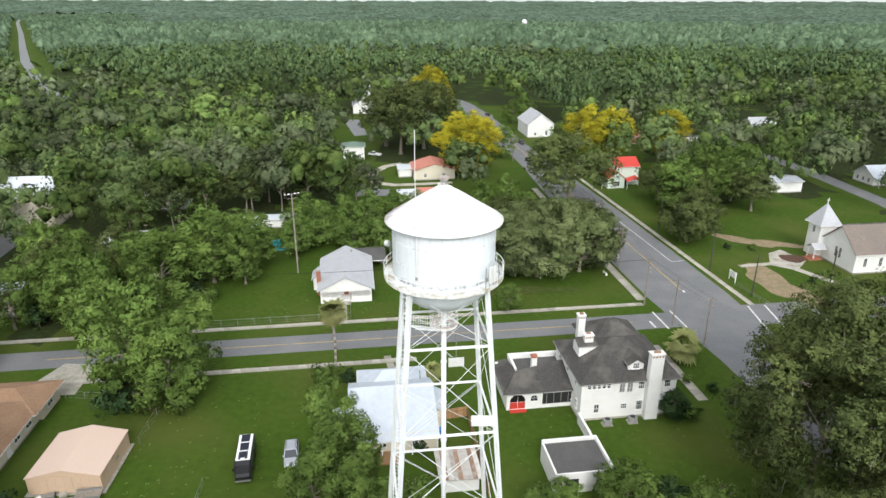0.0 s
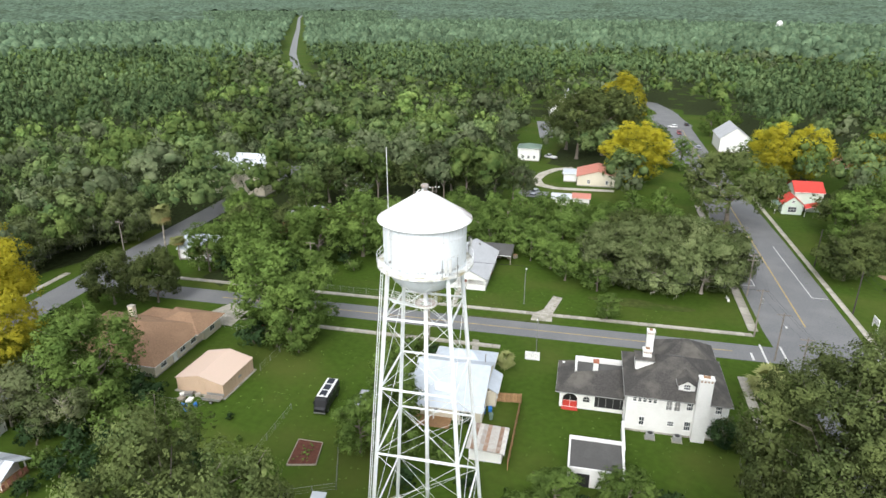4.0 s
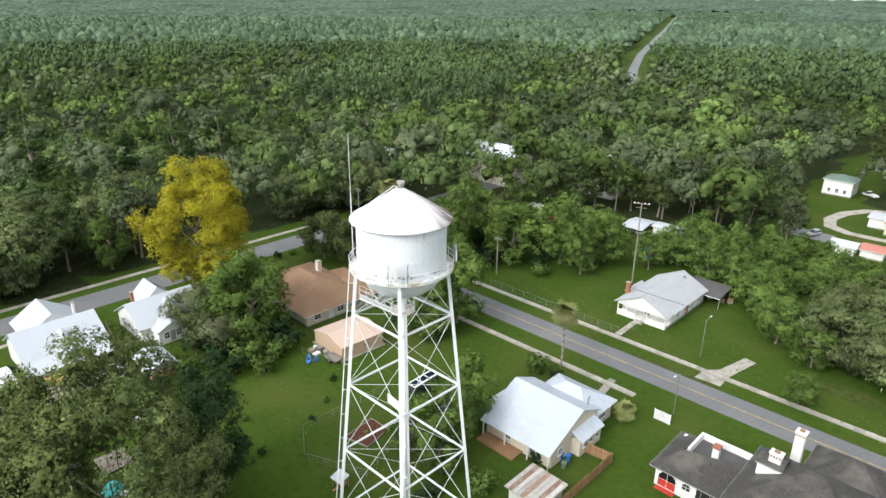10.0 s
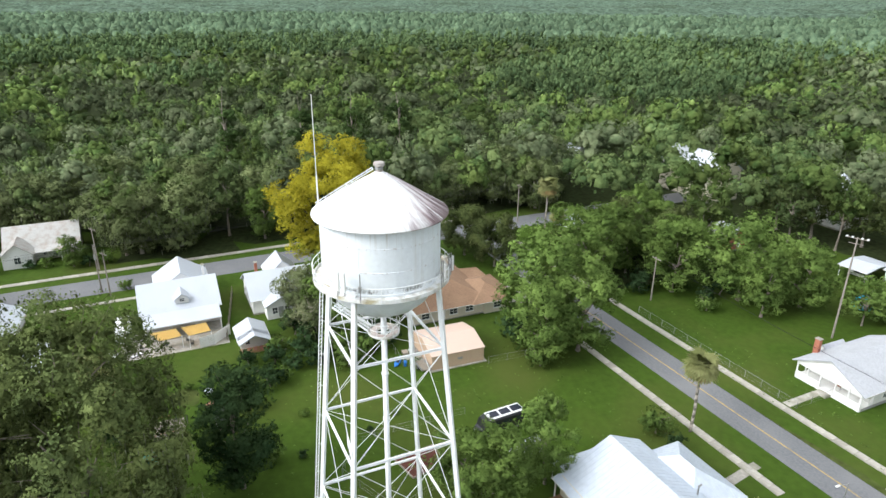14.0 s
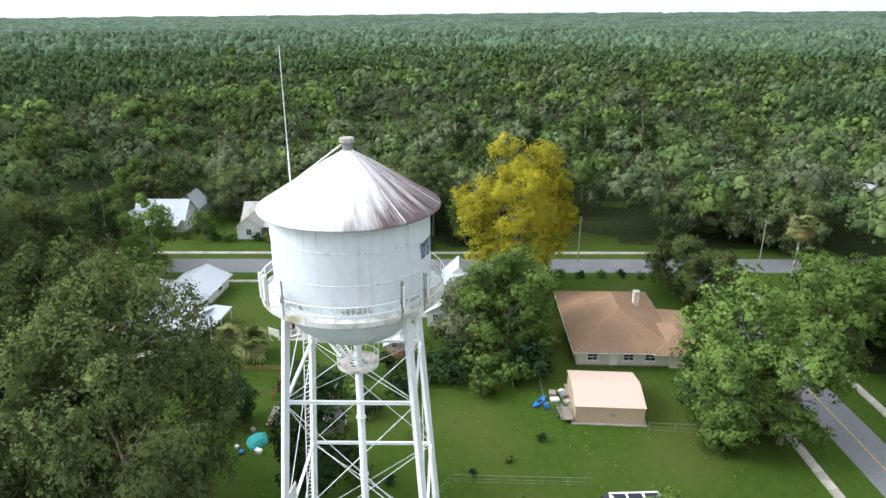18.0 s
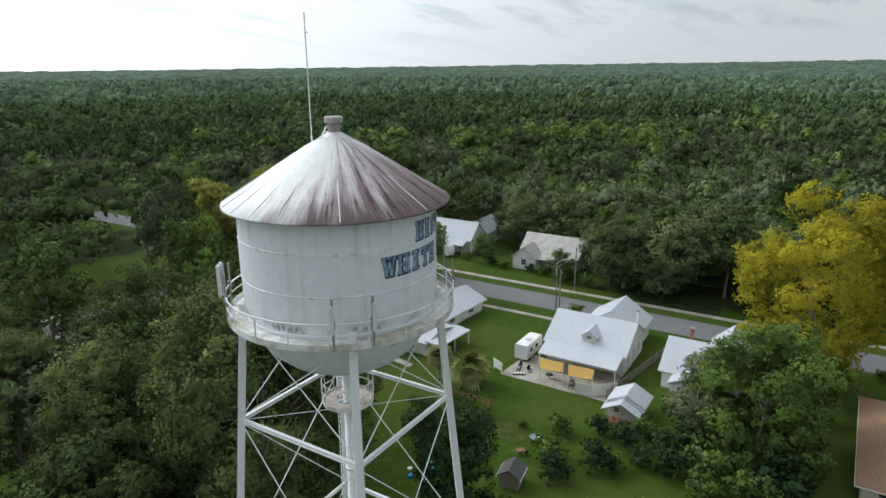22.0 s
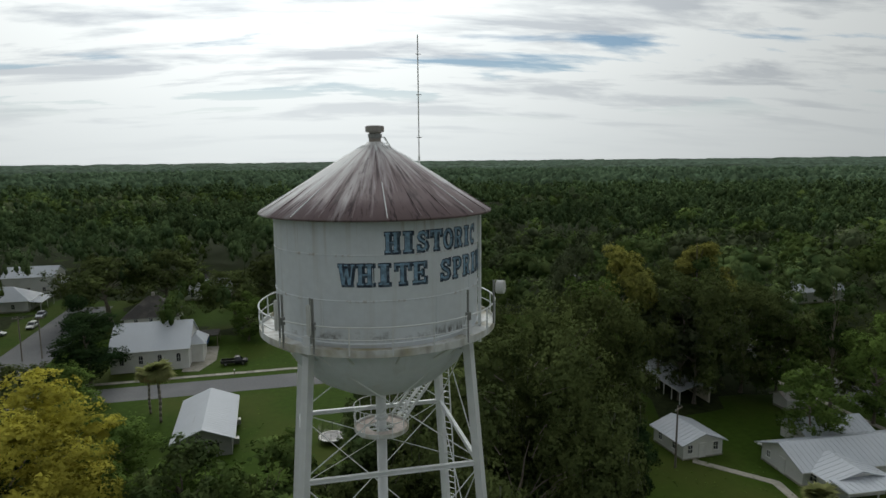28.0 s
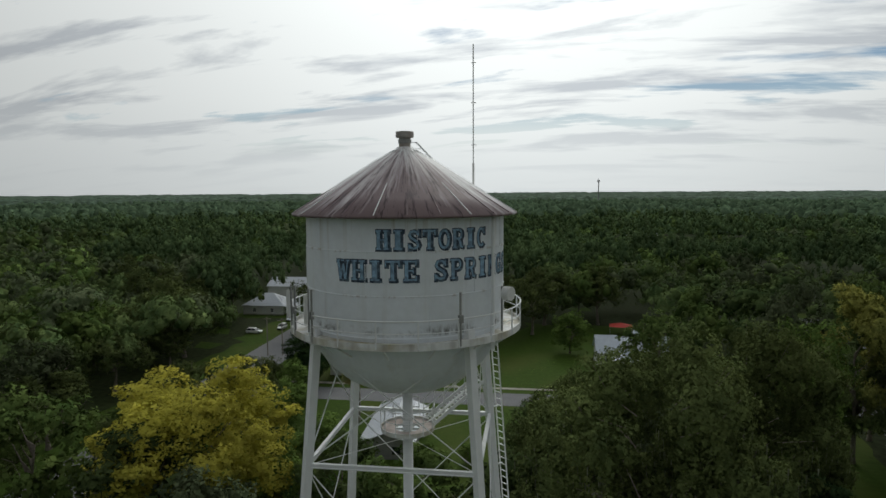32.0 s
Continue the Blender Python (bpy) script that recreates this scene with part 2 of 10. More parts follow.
    t.links.new(fine.outputs["Fac"], relief.inputs["Height"])
    d = t.nodes.new("ShaderNodeBsdfDiffuse")
    t.links.new(relief.outputs[0], d.inputs["Normal"])
    tr = t.nodes.new("ShaderNodeBsdfTranslucent")
    sh = t.nodes.new("ShaderNodeMixShader")
    sh.inputs[0].default_value = through_part
    t.links.new(fin.outputs[2], d.inputs[0])
    t.links.new(fin.outputs[2], tr.inputs[0])
    t.links.new(d.outputs[0], sh.inputs[1])
    t.links.new(tr.outputs[0], sh.inputs[2])
    out = t.nodes.new("ShaderNodeOutputMaterial")
    last = sh.outputs[0]
    if cut:
        cells = t.nodes.new("ShaderNodeTexVoronoi")
        cells.inputs["Scale"].default_value = cut
        t.links.new(co, cells.inputs["Vector"])
        hole = t.nodes.new("ShaderNodeMath")
        hole.operation = "GREATER_THAN"
        hole.inputs[1].default_value = 0.62
        t.links.new(cells.outputs["Distance"], hole.inputs[0])
        gaps = t.nodes.new("ShaderNodeMixShader")
        t.links.new(hole.outputs[0], gaps.inputs[0])
        t.links.new(last, gaps.inputs[1])
        t.links.new(t.nodes.new("ShaderNodeBsdfTransparent").outputs[0], gaps.inputs[2])
        last = gaps.outputs[0]
    t.links.new(last, out.inputs[0])
    m["spec"] = [*base, *tip]
    return m


HEART = {}  # the closed inner foliage of each kind of leaf


def heart_of(mat):
    if mat.name not in HEART:
        q = list(mat["spec"])
        HEART[mat.name] = leaf_material(mat.name + "_inside", tuple(q[:3]), tuple(q[3:]), cut=None)
    return HEART[mat.name]


M_GRASS = material("grass", (0.045, 0.081, 0.0095), 0.95, grain=0.17, grain_scale=0.9, stain=0.85, stain_scale=0.06, stain_colour=(0.074, 0.092, 0.019), bump=0.25, spec=0.1)
M_WORN = material("worn_grass", (0.062, 0.078, 0.020), 0.95, grain=0.3, grain_scale=0.9, stain=0.9, stain_scale=0.25, stain_colour=(0.042, 0.074, 0.011), bump=0.6, spec=0.1)
M_BARE = material("bare_soil", (0.26, 0.20, 0.13), 0.95, grain=0.25, grain_scale=2.0, stain=0.5, stain_scale=0.5, stain_colour=(0.10, 0.13, 0.04), bump=0.5, spec=0.1)
# litter with the deep shade between crowns put into its dark colour
M_SHADED_LITTER = material("shaded_leaf_litter", (0.030, 0.040, 0.013), 0.95, grain=0.4, grain_scale=0.8, stain=0.7, stain_scale=0.2, stain_colour=(0.030, 0.045, 0.014), bump=0.6, spec=0.1)
M_ASPHALT = material("asphalt", (0.155, 0.158, 0.163), 0.9, grain=0.14, grain_scale=3.0, stain=0.6, stain_scale=0.16, stain_colour=(0.205, 0.205, 0.205), bump=0.3)
M_PALEROAD = material("pale_asphalt", (0.20, 0.205, 0.21), 0.9, grain=0.12, grain_scale=0.5)
M_CONCRETE = material("concrete", (0.37, 0.345, 0.30), 0.9, grain=0.2, grain_scale=2.0, stain=0.7, stain_scale=0.4, stain_colour=(0.19, 0.19, 0.13), whole=0.2, bump=0.3)
M_LINE_Y = material("yellow_line", (0.42, 0.31, 0.12), 0.8, grain=0.25, stain=0.9, stain_scale=1.5, stain_colour=(0.2, 0.17, 0.12))
M_LINE_W = material("white_line", (0.62, 0.62, 0.6), 0.8, grain=0.25, stain=0.5, stain_scale=1.5, stain_colour=(0.25, 0.25, 0.25))
M_WHITE = material("white_wall_paint", (0.79, 0.785, 0.76), 0.75, grain=0.05, stain=0.25, stain_scale=0.5, stain_colour=(0.55, 0.53, 0.48))
M_CREAM = material("cream_paint", (0.66, 0.60, 0.48), 0.75, grain=0.06, stain=0.2, stain_colour=(0.5, 0.45, 0.36))
M_TAN = material("tan_metal_siding", (0.56, 0.41, 0.29), 0.6, grain=0.05, stain=0.2, stain_colour=(0.42, 0.3, 0.2))
M_TANROOF = material("light_tan_roof", (0.60, 0.455, 0.37), 0.55, grain=0.05, stain=0.2, stain_scale=0.3, stain_colour=(0.55, 0.45, 0.36))
M_GREY = material("grey_siding", (0.33, 0.33, 0.32), 0.8, grain=0.1, stain=0.2)
M_TIN = material("galvanised_roof", (0.56, 0.61, 0.67), 0.45, 0.15, grain=0.07, grain_scale=1.2, stain=0.35, stain_scale=0.35, stain_colour=(0.46, 0.50, 0.54))
M_WTIN = material("white_metal_roof", (0.54, 0.57, 0.61), 0.5, 0.05, grain=0.05, stain=0.3, stain_scale=0.3, stain_colour=(0.46, 0.49, 0.52))
M_OLDTIN = material("worn_tin_roof", (0.50, 0.49, 0.46), 0.6, 0.1, grain=0.15, stain=0.5, stain_scale=0.8, stain_colour=(0.30, 0.19, 0.13), island=0.15)
M_TINSHEET = material("corrugated_sheet", (0.52, 0.50, 0.46), 0.6, 0.1, grain=0.15, stain=0.5, stain_scale=0.9, stain_colour=(0.30, 0.19, 0.13), whole=0.25)
M_RUSTSHEET = material("rusted_sheet", (0.30, 0.19, 0.13), 0.8, grain=0.25, stain=0.6, stain_scale=0.9, stain_colour=(0.45, 0.40, 0.35), whole=0.25)
M_SHINGLE = material("brown_shingles", (0.27, 0.165, 0.10), 0.9, grain=0.2, grain_scale=5.0, stain=0.4, stain_scale=0.35, stain_colour=(0.36, 0.23, 0.14), bump=0.6, island=0.12)
M_CHURCHROOF = material("grey_brown_shingles", (0.20, 0.165, 0.14), 0.9, grain=0.2, grain_scale=4.0, stain=0.4, stain_scale=0.35, stain_colour=(0.15, 0.13, 0.115), bump=0.6, island=0.12)
M_SLATE = material("dark_shingles", (0.060, 0.056, 0.052), 0.9, grain=0.25, grain_scale=4.0, stain=0.6, stain_scale=0.4, stain_colour=(0.15, 0.14, 0.12), bump=0.6)
M_GREYSHINGLE = material("grey_shingles", (0.42, 0.43, 0.45), 0.9, grain=0.12, grain_scale=4.0, stain=0.3, stain_scale=0.4, stain_colour=(0.3, 0.3, 0.31), bump=0.5)
M_TAR = material("flat_roof_felt", (0.085, 0.083, 0.080), 0.9, grain=0.15, stain=0.4, stain_scale=0.3, stain_colour=(0.13, 0.13, 0.125))
M_RED = material("red_paint", (0.50, 0.05, 0.035), 0.6, grain=0.1)
M_PINKROOF = material("faded_red_roof", (0.50, 0.20, 0.15), 0.7, grain=0.1, stain=0.3, stain_colour=(0.42, 0.25, 0.2))
M_BRICK = material("red_brick", (0.34, 0.13, 0.08), 0.9, grain=0.2, grain_scale=4)
M_WOOD = material("weathered_boards", (0.34, 0.20, 0.10), 0.85, grain=0.25, grain_scale=6, whole=0.2, bump=0.4)
M_GREYWOOD = material("grey_boards", (0.30, 0.26, 0.21), 0.9, grain=0.25, grain_scale=6, whole=0.2, bump=0.4)
M_DARK = material("dark_opening", (0.02, 0.02, 0.02), 0.7, grain=0.1)
M_BLACK = material("black_paint", (0.015, 0.015, 0.017), 0.35, grain=0.1)
M_RUBBER = material("rubber", (0.02, 0.02, 0.02), 0.9)
M_SILVER = material("silver_paint", (0.46, 0.48, 0.52), 0.3, 0.5, grain=0.03)
M_CARWHITE = material("white_car_paint", (0.78, 0.78, 0.77), 0.3, grain=0.03)
M_DKRED = material("dark_red_paint", (0.22, 0.012, 0.018), 0.3, grain=0.05)
M_STEEL = material("grey_steel", (0.34, 0.34, 0.33), 0.5, 0.6, grain=0.1)
M_POLE = material("grey_weathered_pole", (0.24, 0.21, 0.18), 0.9, grain=0.2, grain_scale=5, whole=0.15, bump=0.4)
M_TARRED = material("tarred_pole", (0.055, 0.048, 0.042), 0.85, grain=0.25, grain_scale=5, bump=0.4)
M_BARK = material("grey_bark", (0.21, 0.18, 0.15), 0.95, grain=0.35, grain_scale=4, bump=0.8, whole=0.15, spec=0.1)
M_PALEBARK = material("pale_bark", (0.30, 0.27, 0.23), 0.95, grain=0.3, grain_scale=4, bump=0.7, spec=0.1)
M_POOL = material("pool_water", (0.02, 0.42, 0.50), 0.08, grain=0.05, bump=0.1)
M_POOLWALL = material("blue_pool_liner", (0.10, 0.45, 0.52), 0.5)
M_BLUE = material("blue_plastic", (0.03, 0.18, 0.55), 0.5, grain=0.15)
M_TEAL = material("teal_cloth", (0.05, 0.36, 0.34), 0.8, grain=0.15)
M_SAIL = material("yellow_sail_cloth", (0.74, 0.52, 0.17), 0.8, grain=0.06)
M_SOIL = material("dark_bed_soil", (0.10, 0.035, 0.022), 0.95, grain=0.3, grain_scale=3, bump=0.6)
M_MULCH = material("brown_mulch", (0.085, 0.045, 0.03), 0.95, grain=0.3, grain_scale=3, bump=0.6)
M_SHOPGREEN = material("pale_green_paint", (0.60, 0.68, 0.58), 0.75, grain=0.06, stain=0.2, stain_colour=(0.5, 0.55, 0.47))
M_GREENROOF = material("green_metal_roof", (0.14, 0.20, 0.16), 0.6, grain=0.1)
M_SOLAR = material("solar_glass", (0.012, 0.016, 0.03), 0.15, grain=0.05, bump=0)
M_GLASS = material("window_glass", (0.035, 0.042, 0.05), 0.06, grain=0.05, bump=0, spec=0.6)
M_TOWER = material("tower_white_paint", (0.79, 0.81, 0.81), 0.5, grain=0.04, grain_scale=3, stain=0.18, stain_scale=0.5, stain_colour=(0.62, 0.62, 0.58), streak=0.14, streak_colour=(0.45, 0.38, 0.28))
M_LETTER = material("faded_blue_letters", (0.27, 0.42, 0.56), 0.6, grain=0.3, grain_scale=9, stain=0.75, stain_scale=5.0, stain_colour=(0.10, 0.15, 0.21))
M_LETTERSHADE = material("navy_letter_shade", (0.030, 0.045, 0.07), 0.6, grain=0.25, stain=0.5, stain_scale=6.0, stain_colour=(0.25, 0.33, 0.40))
M_RUST = material("rusty_steel", (0.22, 0.12, 0.07), 0.85, grain=0.3, grain_scale=5)
M_VENT = material("weathered_vent_metal", (0.40, 0.37, 0.34), 0.7, grain=0.15, stain=0.6, stain_scale=1.2, stain_colour=(0.24, 0.17, 0.13), streak=0.3)
M_PANEL = material("antenna_plastic", (0.70, 0.70, 0.68), 0.5, grain=0.05)

M_OAK = leaf_material("live_oak_leaves", (0.078, 0.106, 0.039), (0.155, 0.190, 0.065), 0.2)
M_ASH = leaf_material("bright_leaves", (0.092, 0.150, 0.037), (0.184, 0.270, 0.067))
M_PINE = leaf_material("pine_needles", (0.036, 0.065, 0.021), (0.084, 0.129, 0.040))
M_YELLOW = leaf_material("yellow_autumn_leaves", (0.215, 0.240, 0.033), (0.510, 0.465, 0.046), through_part=0.42, rise=(1.0, 15.0))
M_OLIVE = leaf_material("yellowing_leaves", (0.150, 0.185, 0.040), (0.520, 0.480, 0.085), through_part=0.35, rise=(4.0, 20.0))
M_TOPLEAF = leaf_material("green_leaves_turning", (0.098, 0.132, 0.046), (0.320, 0.315, 0.080), 0.2, rise=(9.0, 26.0))
M_DKLEAF = leaf_material("dark_glossy_leaves", (0.031, 0.063, 0.027), (0.069, 0.115, 0.042))
M_PALMLEAF = leaf_material("palm_fronds", (0.200, 0.225, 0.080), (0.330, 0.340, 0.145), cut=None)
M_DEADFROND = leaf_material("dry_fronds", (0.290, 0.215, 0.090), (0.390, 0.300, 0.135), cut=None)
M_MOSS = leaf_material("hanging_moss", (0.155, 0.172, 0.113), (0.230, 0.244, 0.167), 0.1, cut=None)
M_GROVE = leaf_material("silvery_oak_leaves", (0.118, 0.158, 0.058), (0.205, 0.243, 0.106))
M_PALELEAF = leaf_material("pale_leaves", (0.123, 0.160, 0.064), (0.228, 0.244, 0.129))
M_WOODS = leaf_material("far_woods_leaves", (0.059, 0.097, 0.037), (0.141, 0.186, 0.068), 0.08, cut=3.0)
M_WOODSPINE = leaf_material("far_pine_needles", (0.065, 0.108, 0.048), (0.130, 0.184, 0.077), 0.08, cut=3.0)
M_WOODSGREY = leaf_material("greyish_woods_leaves", (0.066, 0.091, 0.044), (0.134, 0.158, 0.084), 0.08, cut=3.0)
M_WOODSBRIGHT = leaf_material("bright_woods_leaves", (0.073, 0.123, 0.036), (0.157, 0.213, 0.062), 0.08, cut=3.0)


# ---- building helpers ----
TH = radians(7.5)  # the town's grid is turned a little from north


def town(u, v):
    return u * math.cos(TH) - v * math.sin(TH), u * math.sin(TH) + v * math.cos(TH)


def mesh_of(name, bm):
    me = bpy.data.meshes.new(name)
    bm.to_mesh(me)
    bm.free()
    return me


def part(name, bm, mat, parent=None, label="", smooth=False):
    """One bmesh as one object, under its thing or part where one is given."""
    me = mesh_of(name, bm)
    me.materials.append(mat)
    if smooth:
        me.polygons.foreach_set("use_smooth", [True] * len(me.polygons))
    ob = new(name, me)
    if parent:
        ob.parent = parent
    if label:
        ob["label"] = label
    return ob


def shared(name, me, parent, m=None, label=""):
    ob = new(name, me)
    if parent:
        ob.parent = parent
    if m is not None:
        ob.matrix_local = m
    if label:
        ob["label"] = label
    return ob


def thing(name, x, y, turn, label, category, group="", kind="", z=0.0):
    ob = new(name)
    ob.empty_display_size = 0.2
    ob.matrix_world = pose(x, y, z, 0, 0, turn)
    return tagged(ob, label, category, group, kind)


def bx(bm, x, y, z, sx, sy, sz, turn=0.0, tilt=0.0):
    """A box with its base's middle at x, y, z."""
    m = Matrix.Translation((x, y, z + sz / 2)) @ Euler((tilt, 0, turn)).to_matrix().to_4x4() @ Matrix.Diagonal((sx, sy, sz, 1))
    bmesh.ops.create_cube(bm, size=1.0, matrix=m)
    return bm


def box(x, y, z, sx, sy, sz, turn=0.0):
    return bx(bmesh.new(), x, y, z, sx, sy, sz, turn)


def rod(bm, a, b, r, sides=8, r2=None):
    a, b = Vector(a), Vector(b)
    d = b - a
    m = Matrix.Translation((a + b) / 2) @ d.to_track_quat("Z", "Y").to_matrix().to_4x4()
    bmesh.ops.create_cone(bm, cap_ends=True, segments=sides, radius1=r, radius2=r if r2 is None else r2, depth=d.length, matrix=m)
    return bm


def tube(a, b, r, sides=8, r2=None):
    return rod(bmesh.new(), a, b, r, sides, r2)


def beam(bm, a, b, w, h):
    """A square bar from a to b."""
    a, b = Vector(a), Vector(b)
    d = b - a
    m = Matrix.Translation((a + b) / 2) @ d.to_track_quat("Z", "Y").to_matrix().to_4x4() @ Matrix.Diagonal((w, h, d.length, 1))
    bmesh.ops.create_cube(bm, size=1.0, matrix=m)
    return bm


def shell(polys, th, bm=None):
    """Sloping faces made into a slab of that thickness, measured straight down."""
    bm = bm or bmesh.new()
    index, edges = {}, {}

    def vert(p, low):
        key = (round(p[0], 3), round(p[1], 3), round(p[2], 3), low)
        if key not in index:
            index[key] = bm.verts.new((p[0], p[1], p[2] - (th if low else 0)))
        return index[key]

    for poly in polys:
        bm.faces.new([vert(p, 0) for p in poly])
        bm.faces.new([vert(p, 1) for p in reversed(poly)])
        for i, p in enumerate(poly):
            q = poly[(i + 1) % len(poly)]
            k = frozenset(((round(p[0], 3), round(p[1], 3), round(p[2], 3)), (round(q[0], 3), round(q[1], 3), round(q[2], 3))))
            edges.setdefault(k, []).append((p, q))
    for pair in edges.values():
        if len(pair) == 1:
            p, q = pair[0]
            bm.faces.new([vert(p, 0), vert(p, 1), vert(q, 1), vert(q, 0)])
    return bm


def gable_polys(w, d, eave, ridge, o, x=0.0, y=0.0, along="x"):
    def pt(a, b, z):
        return (x + a, y + b, z) if along == "x" else (x - b, y + a, z)
    if along == "y":
        w, d = d, w
    s = (ridge - eave) / (d / 2)
    e, a, b = eave - o * s, w / 2 + o, d / 2 + o
    return [[pt(-a, -b, e), pt(a, -b, e), pt(a, 0, ridge), pt(-a, 0, ridge)], [pt(a, b, e), pt(-a, b, e), pt(-a, 0, ridge), pt(a, 0, ridge)]]


def hip_polys(w, d, eave, ridge, o, x=0.0, y=0.0):
    a, b = w / 2 + o, d / 2 + o
    e = eave - o * (ridge - eave) / (min(w, d) / 2)
    if w >= d:
        r0, r1 = (x - (a - b), y, ridge), (x + (a - b), y, ridge)
    else:
        r0, r1 = (x, y - (b - a), ridge), (x, y + (b - a), ridge)
    c = [(x - a, y - b, e), (x + a, y - b, e), (x + a, y + b, e), (x - a, y + b, e)]
    if abs(w - d) < 0.05:
        return [[c[i], c[(i + 1) % 4], r0] for i in range(4)]
    if w >= d:
        return [[c[0], c[1], r1, r0], [c[1], c[2], r1], [c[2], c[3], r0, r1], [c[3], c[0], r0]]
    return [[c[0], c[1], r0], [c[1], c[2], r1, r0], [c[2], c[3], r1], [c[3], c[0], r0, r1]]


def seams(roof, polys, gap=0.8, size=0.032):
    """Raised seams that run down each slope, each a piece under its roof."""
    mat = roof.data.materials[0]
    for poly in polys:
        p = [Vector(q) for q in poly]
        n = (p[1] - p[0]).cross(p[2] - p[0]).normalized()
        if n.z < 0:
            n = -n
        level = Vector((n.y, -n.x, 0))
        if level.length < 1e-3:
            continue
        level.normalize()
        ss = [q.dot(level) for q in p]
        s = min(ss) + gap / 2
        while s < max(ss):
            cut = []
            for i, q in enumerate(p):
                r = p[(i + 1) % len(p)]
                a, b = q.dot(level) - s, r.dot(level) - s
                if a * b < 0:
                    cut.append(q.lerp(r, a / (a - b)))
            if len(cut) == 2 and (cut[0] - cut[1]).length > 0.6:
                bm = bmesh.new()
                c0, c1 = cut
                k, up = level * size * 0.5, n * size
                v = [bm.verts.new(q) for q in (c0 - k, c0 + k, c1 + k, c1 - k, c0 - k + up, c0 + k + up, c1 + k + up, c1 - k + up)]
                for f in ((4, 5, 6, 7), (0, 1, 5, 4), (1, 2, 6, 5), (2, 3, 7, 6), (3, 0, 4, 7), (3, 2, 1, 0)):
                    bm.faces.new([v[i] for i in f])
                bmesh.ops.recalc_face_normals(bm, faces=bm.faces)
                part("seam", bm, mat, roof)
            s += gap


def wall_block(w, d, eave, ridge=None, along="x", x=0.0, y=0.0, base=0.0, bm=None):
    """Outer walls with their gables."""
    bm = bm or bmesh.new()
    bx(bm, x, y, base, w, d, eave - base)
    if ridge:
        for s in (-1, 1):
            if along == "x":
                q = [(x + s * (w / 2 - 0.1) + t, y + b, z) for t in (-0.1, 0.1) for b, z in ((-d / 2, eave), (d / 2, eave), (0, ridge - 0.1))]
            else:
                q = [(x + b, y + s * (d / 2 - 0.1) + t, z) for t in (-0.1, 0.1) for b, z in ((-w / 2, eave), (w / 2, eave), (0, ridge - 0.1))]
            v = [bm.verts.new(p) for p in q]
            for f in ((0, 1, 2), (5, 4, 3), (0, 3, 4, 1), (1, 4, 5, 2), (2, 5, 3, 0)):
                bm.faces.new([v[i] for i in f])
    return bm


FACE = {"s": (0, -1, 0.0), "n": (0, 1, math.pi), "e": (1, 0, math.pi / 2), "w": (-1, 0, -math.pi / 2)}


def window(parent, x, y, z, w, h, side, mullions=1, frame_mat=None, arch=False):
    """A window on a wall: frame with its bars, dark pane, sill. x, y: a point on the wall's face."""
    turn = FACE[side][2]
    m = pose(x, y, z, 0, 0, math.degrees(turn))
    bm = bmesh.new()
    f = 0.08
    loops = []
    for k in (0, f):
        for y0 in (-0.08, 0.02):
            loops.append([bm.verts.new(q) for q in ((-w / 2 + k, y0, k), (w / 2 - k, y0, k), (w / 2 - k, y0, h - k), (-w / 2 + k, y0, h - k))])
    for i in range(4):
        j = (i + 1) % 4
        for a, b in ((0, 2), (2, 3), (3, 1), (1, 0)):
            bm.faces.new((loops[a][i], loops[a][j], loops[b][j], loops[b][i]))
    bmesh.ops.recalc_face_normals(bm, faces=bm.faces[:])
    win = part("window", bm, frame_mat or M_WHITE, parent)
    win.matrix_local = m
    part("glazing_bar", box(0, -0.03, h / 2 - 0.03, w - 2 * f, 0.08, 0.06), frame_mat or M_WHITE, win)
    for i in range(mullions):
        part("glazing_bar", box(-w / 2 + w * (i + 1) / (mullions + 1), -0.025, f, 0.05, 0.066, h - 2 * f), frame_mat or M_WHITE, win)
    part("pane", box(0, -0.012, f, w - 2 * f, 0.02, h - 2 * f), M_GLASS, win)
    part("sill", box(0, -0.07, -0.07, w + 0.12, 0.18, 0.066), frame_mat or M_WHITE, win)
    return win


def door(parent, x, y, z, side, mat, w=0.95, h=2.05):
    m = pose(x, y, z, 0, 0, math.degrees(FACE[side][2]))
    bm = bmesh.new()
    bx(bm, -w / 2 - 0.05, -0.03, 0, 0.1, 0.12, h)
    bx(bm, w / 2 + 0.05, -0.03, 0, 0.1, 0.12, h)
    bx(bm, 0, -0.03, h, w + 0.2, 0.12, 0.1)
    fr = part("door", bm, M_WHITE, parent)
    fr.matrix_local = m
    bm = box(0, -0.02, 0.01, w, 0.05, h - 0.01)
    for k in (0.25, 1.1):
        bx(bm, 0, -0.05, k, w * 0.62, 0.02, 0.65)
    part("leaf", bm, mat, fr)
    part("handle", tube((w * 0.38, -0.05, 1.0), (w * 0.38, -0.11, 1.0), 0.03), M_STEEL, fr)
    return fr


def windows_along(parent, side, at, a, b, n, z, w, h, mullions=1):
    for i in range(n):
        s = a + (b - a) * (i + 0.5) / n
        window(parent, *((s, at) if side in "ns" else (at, s)), z, w, h, side, mullions)


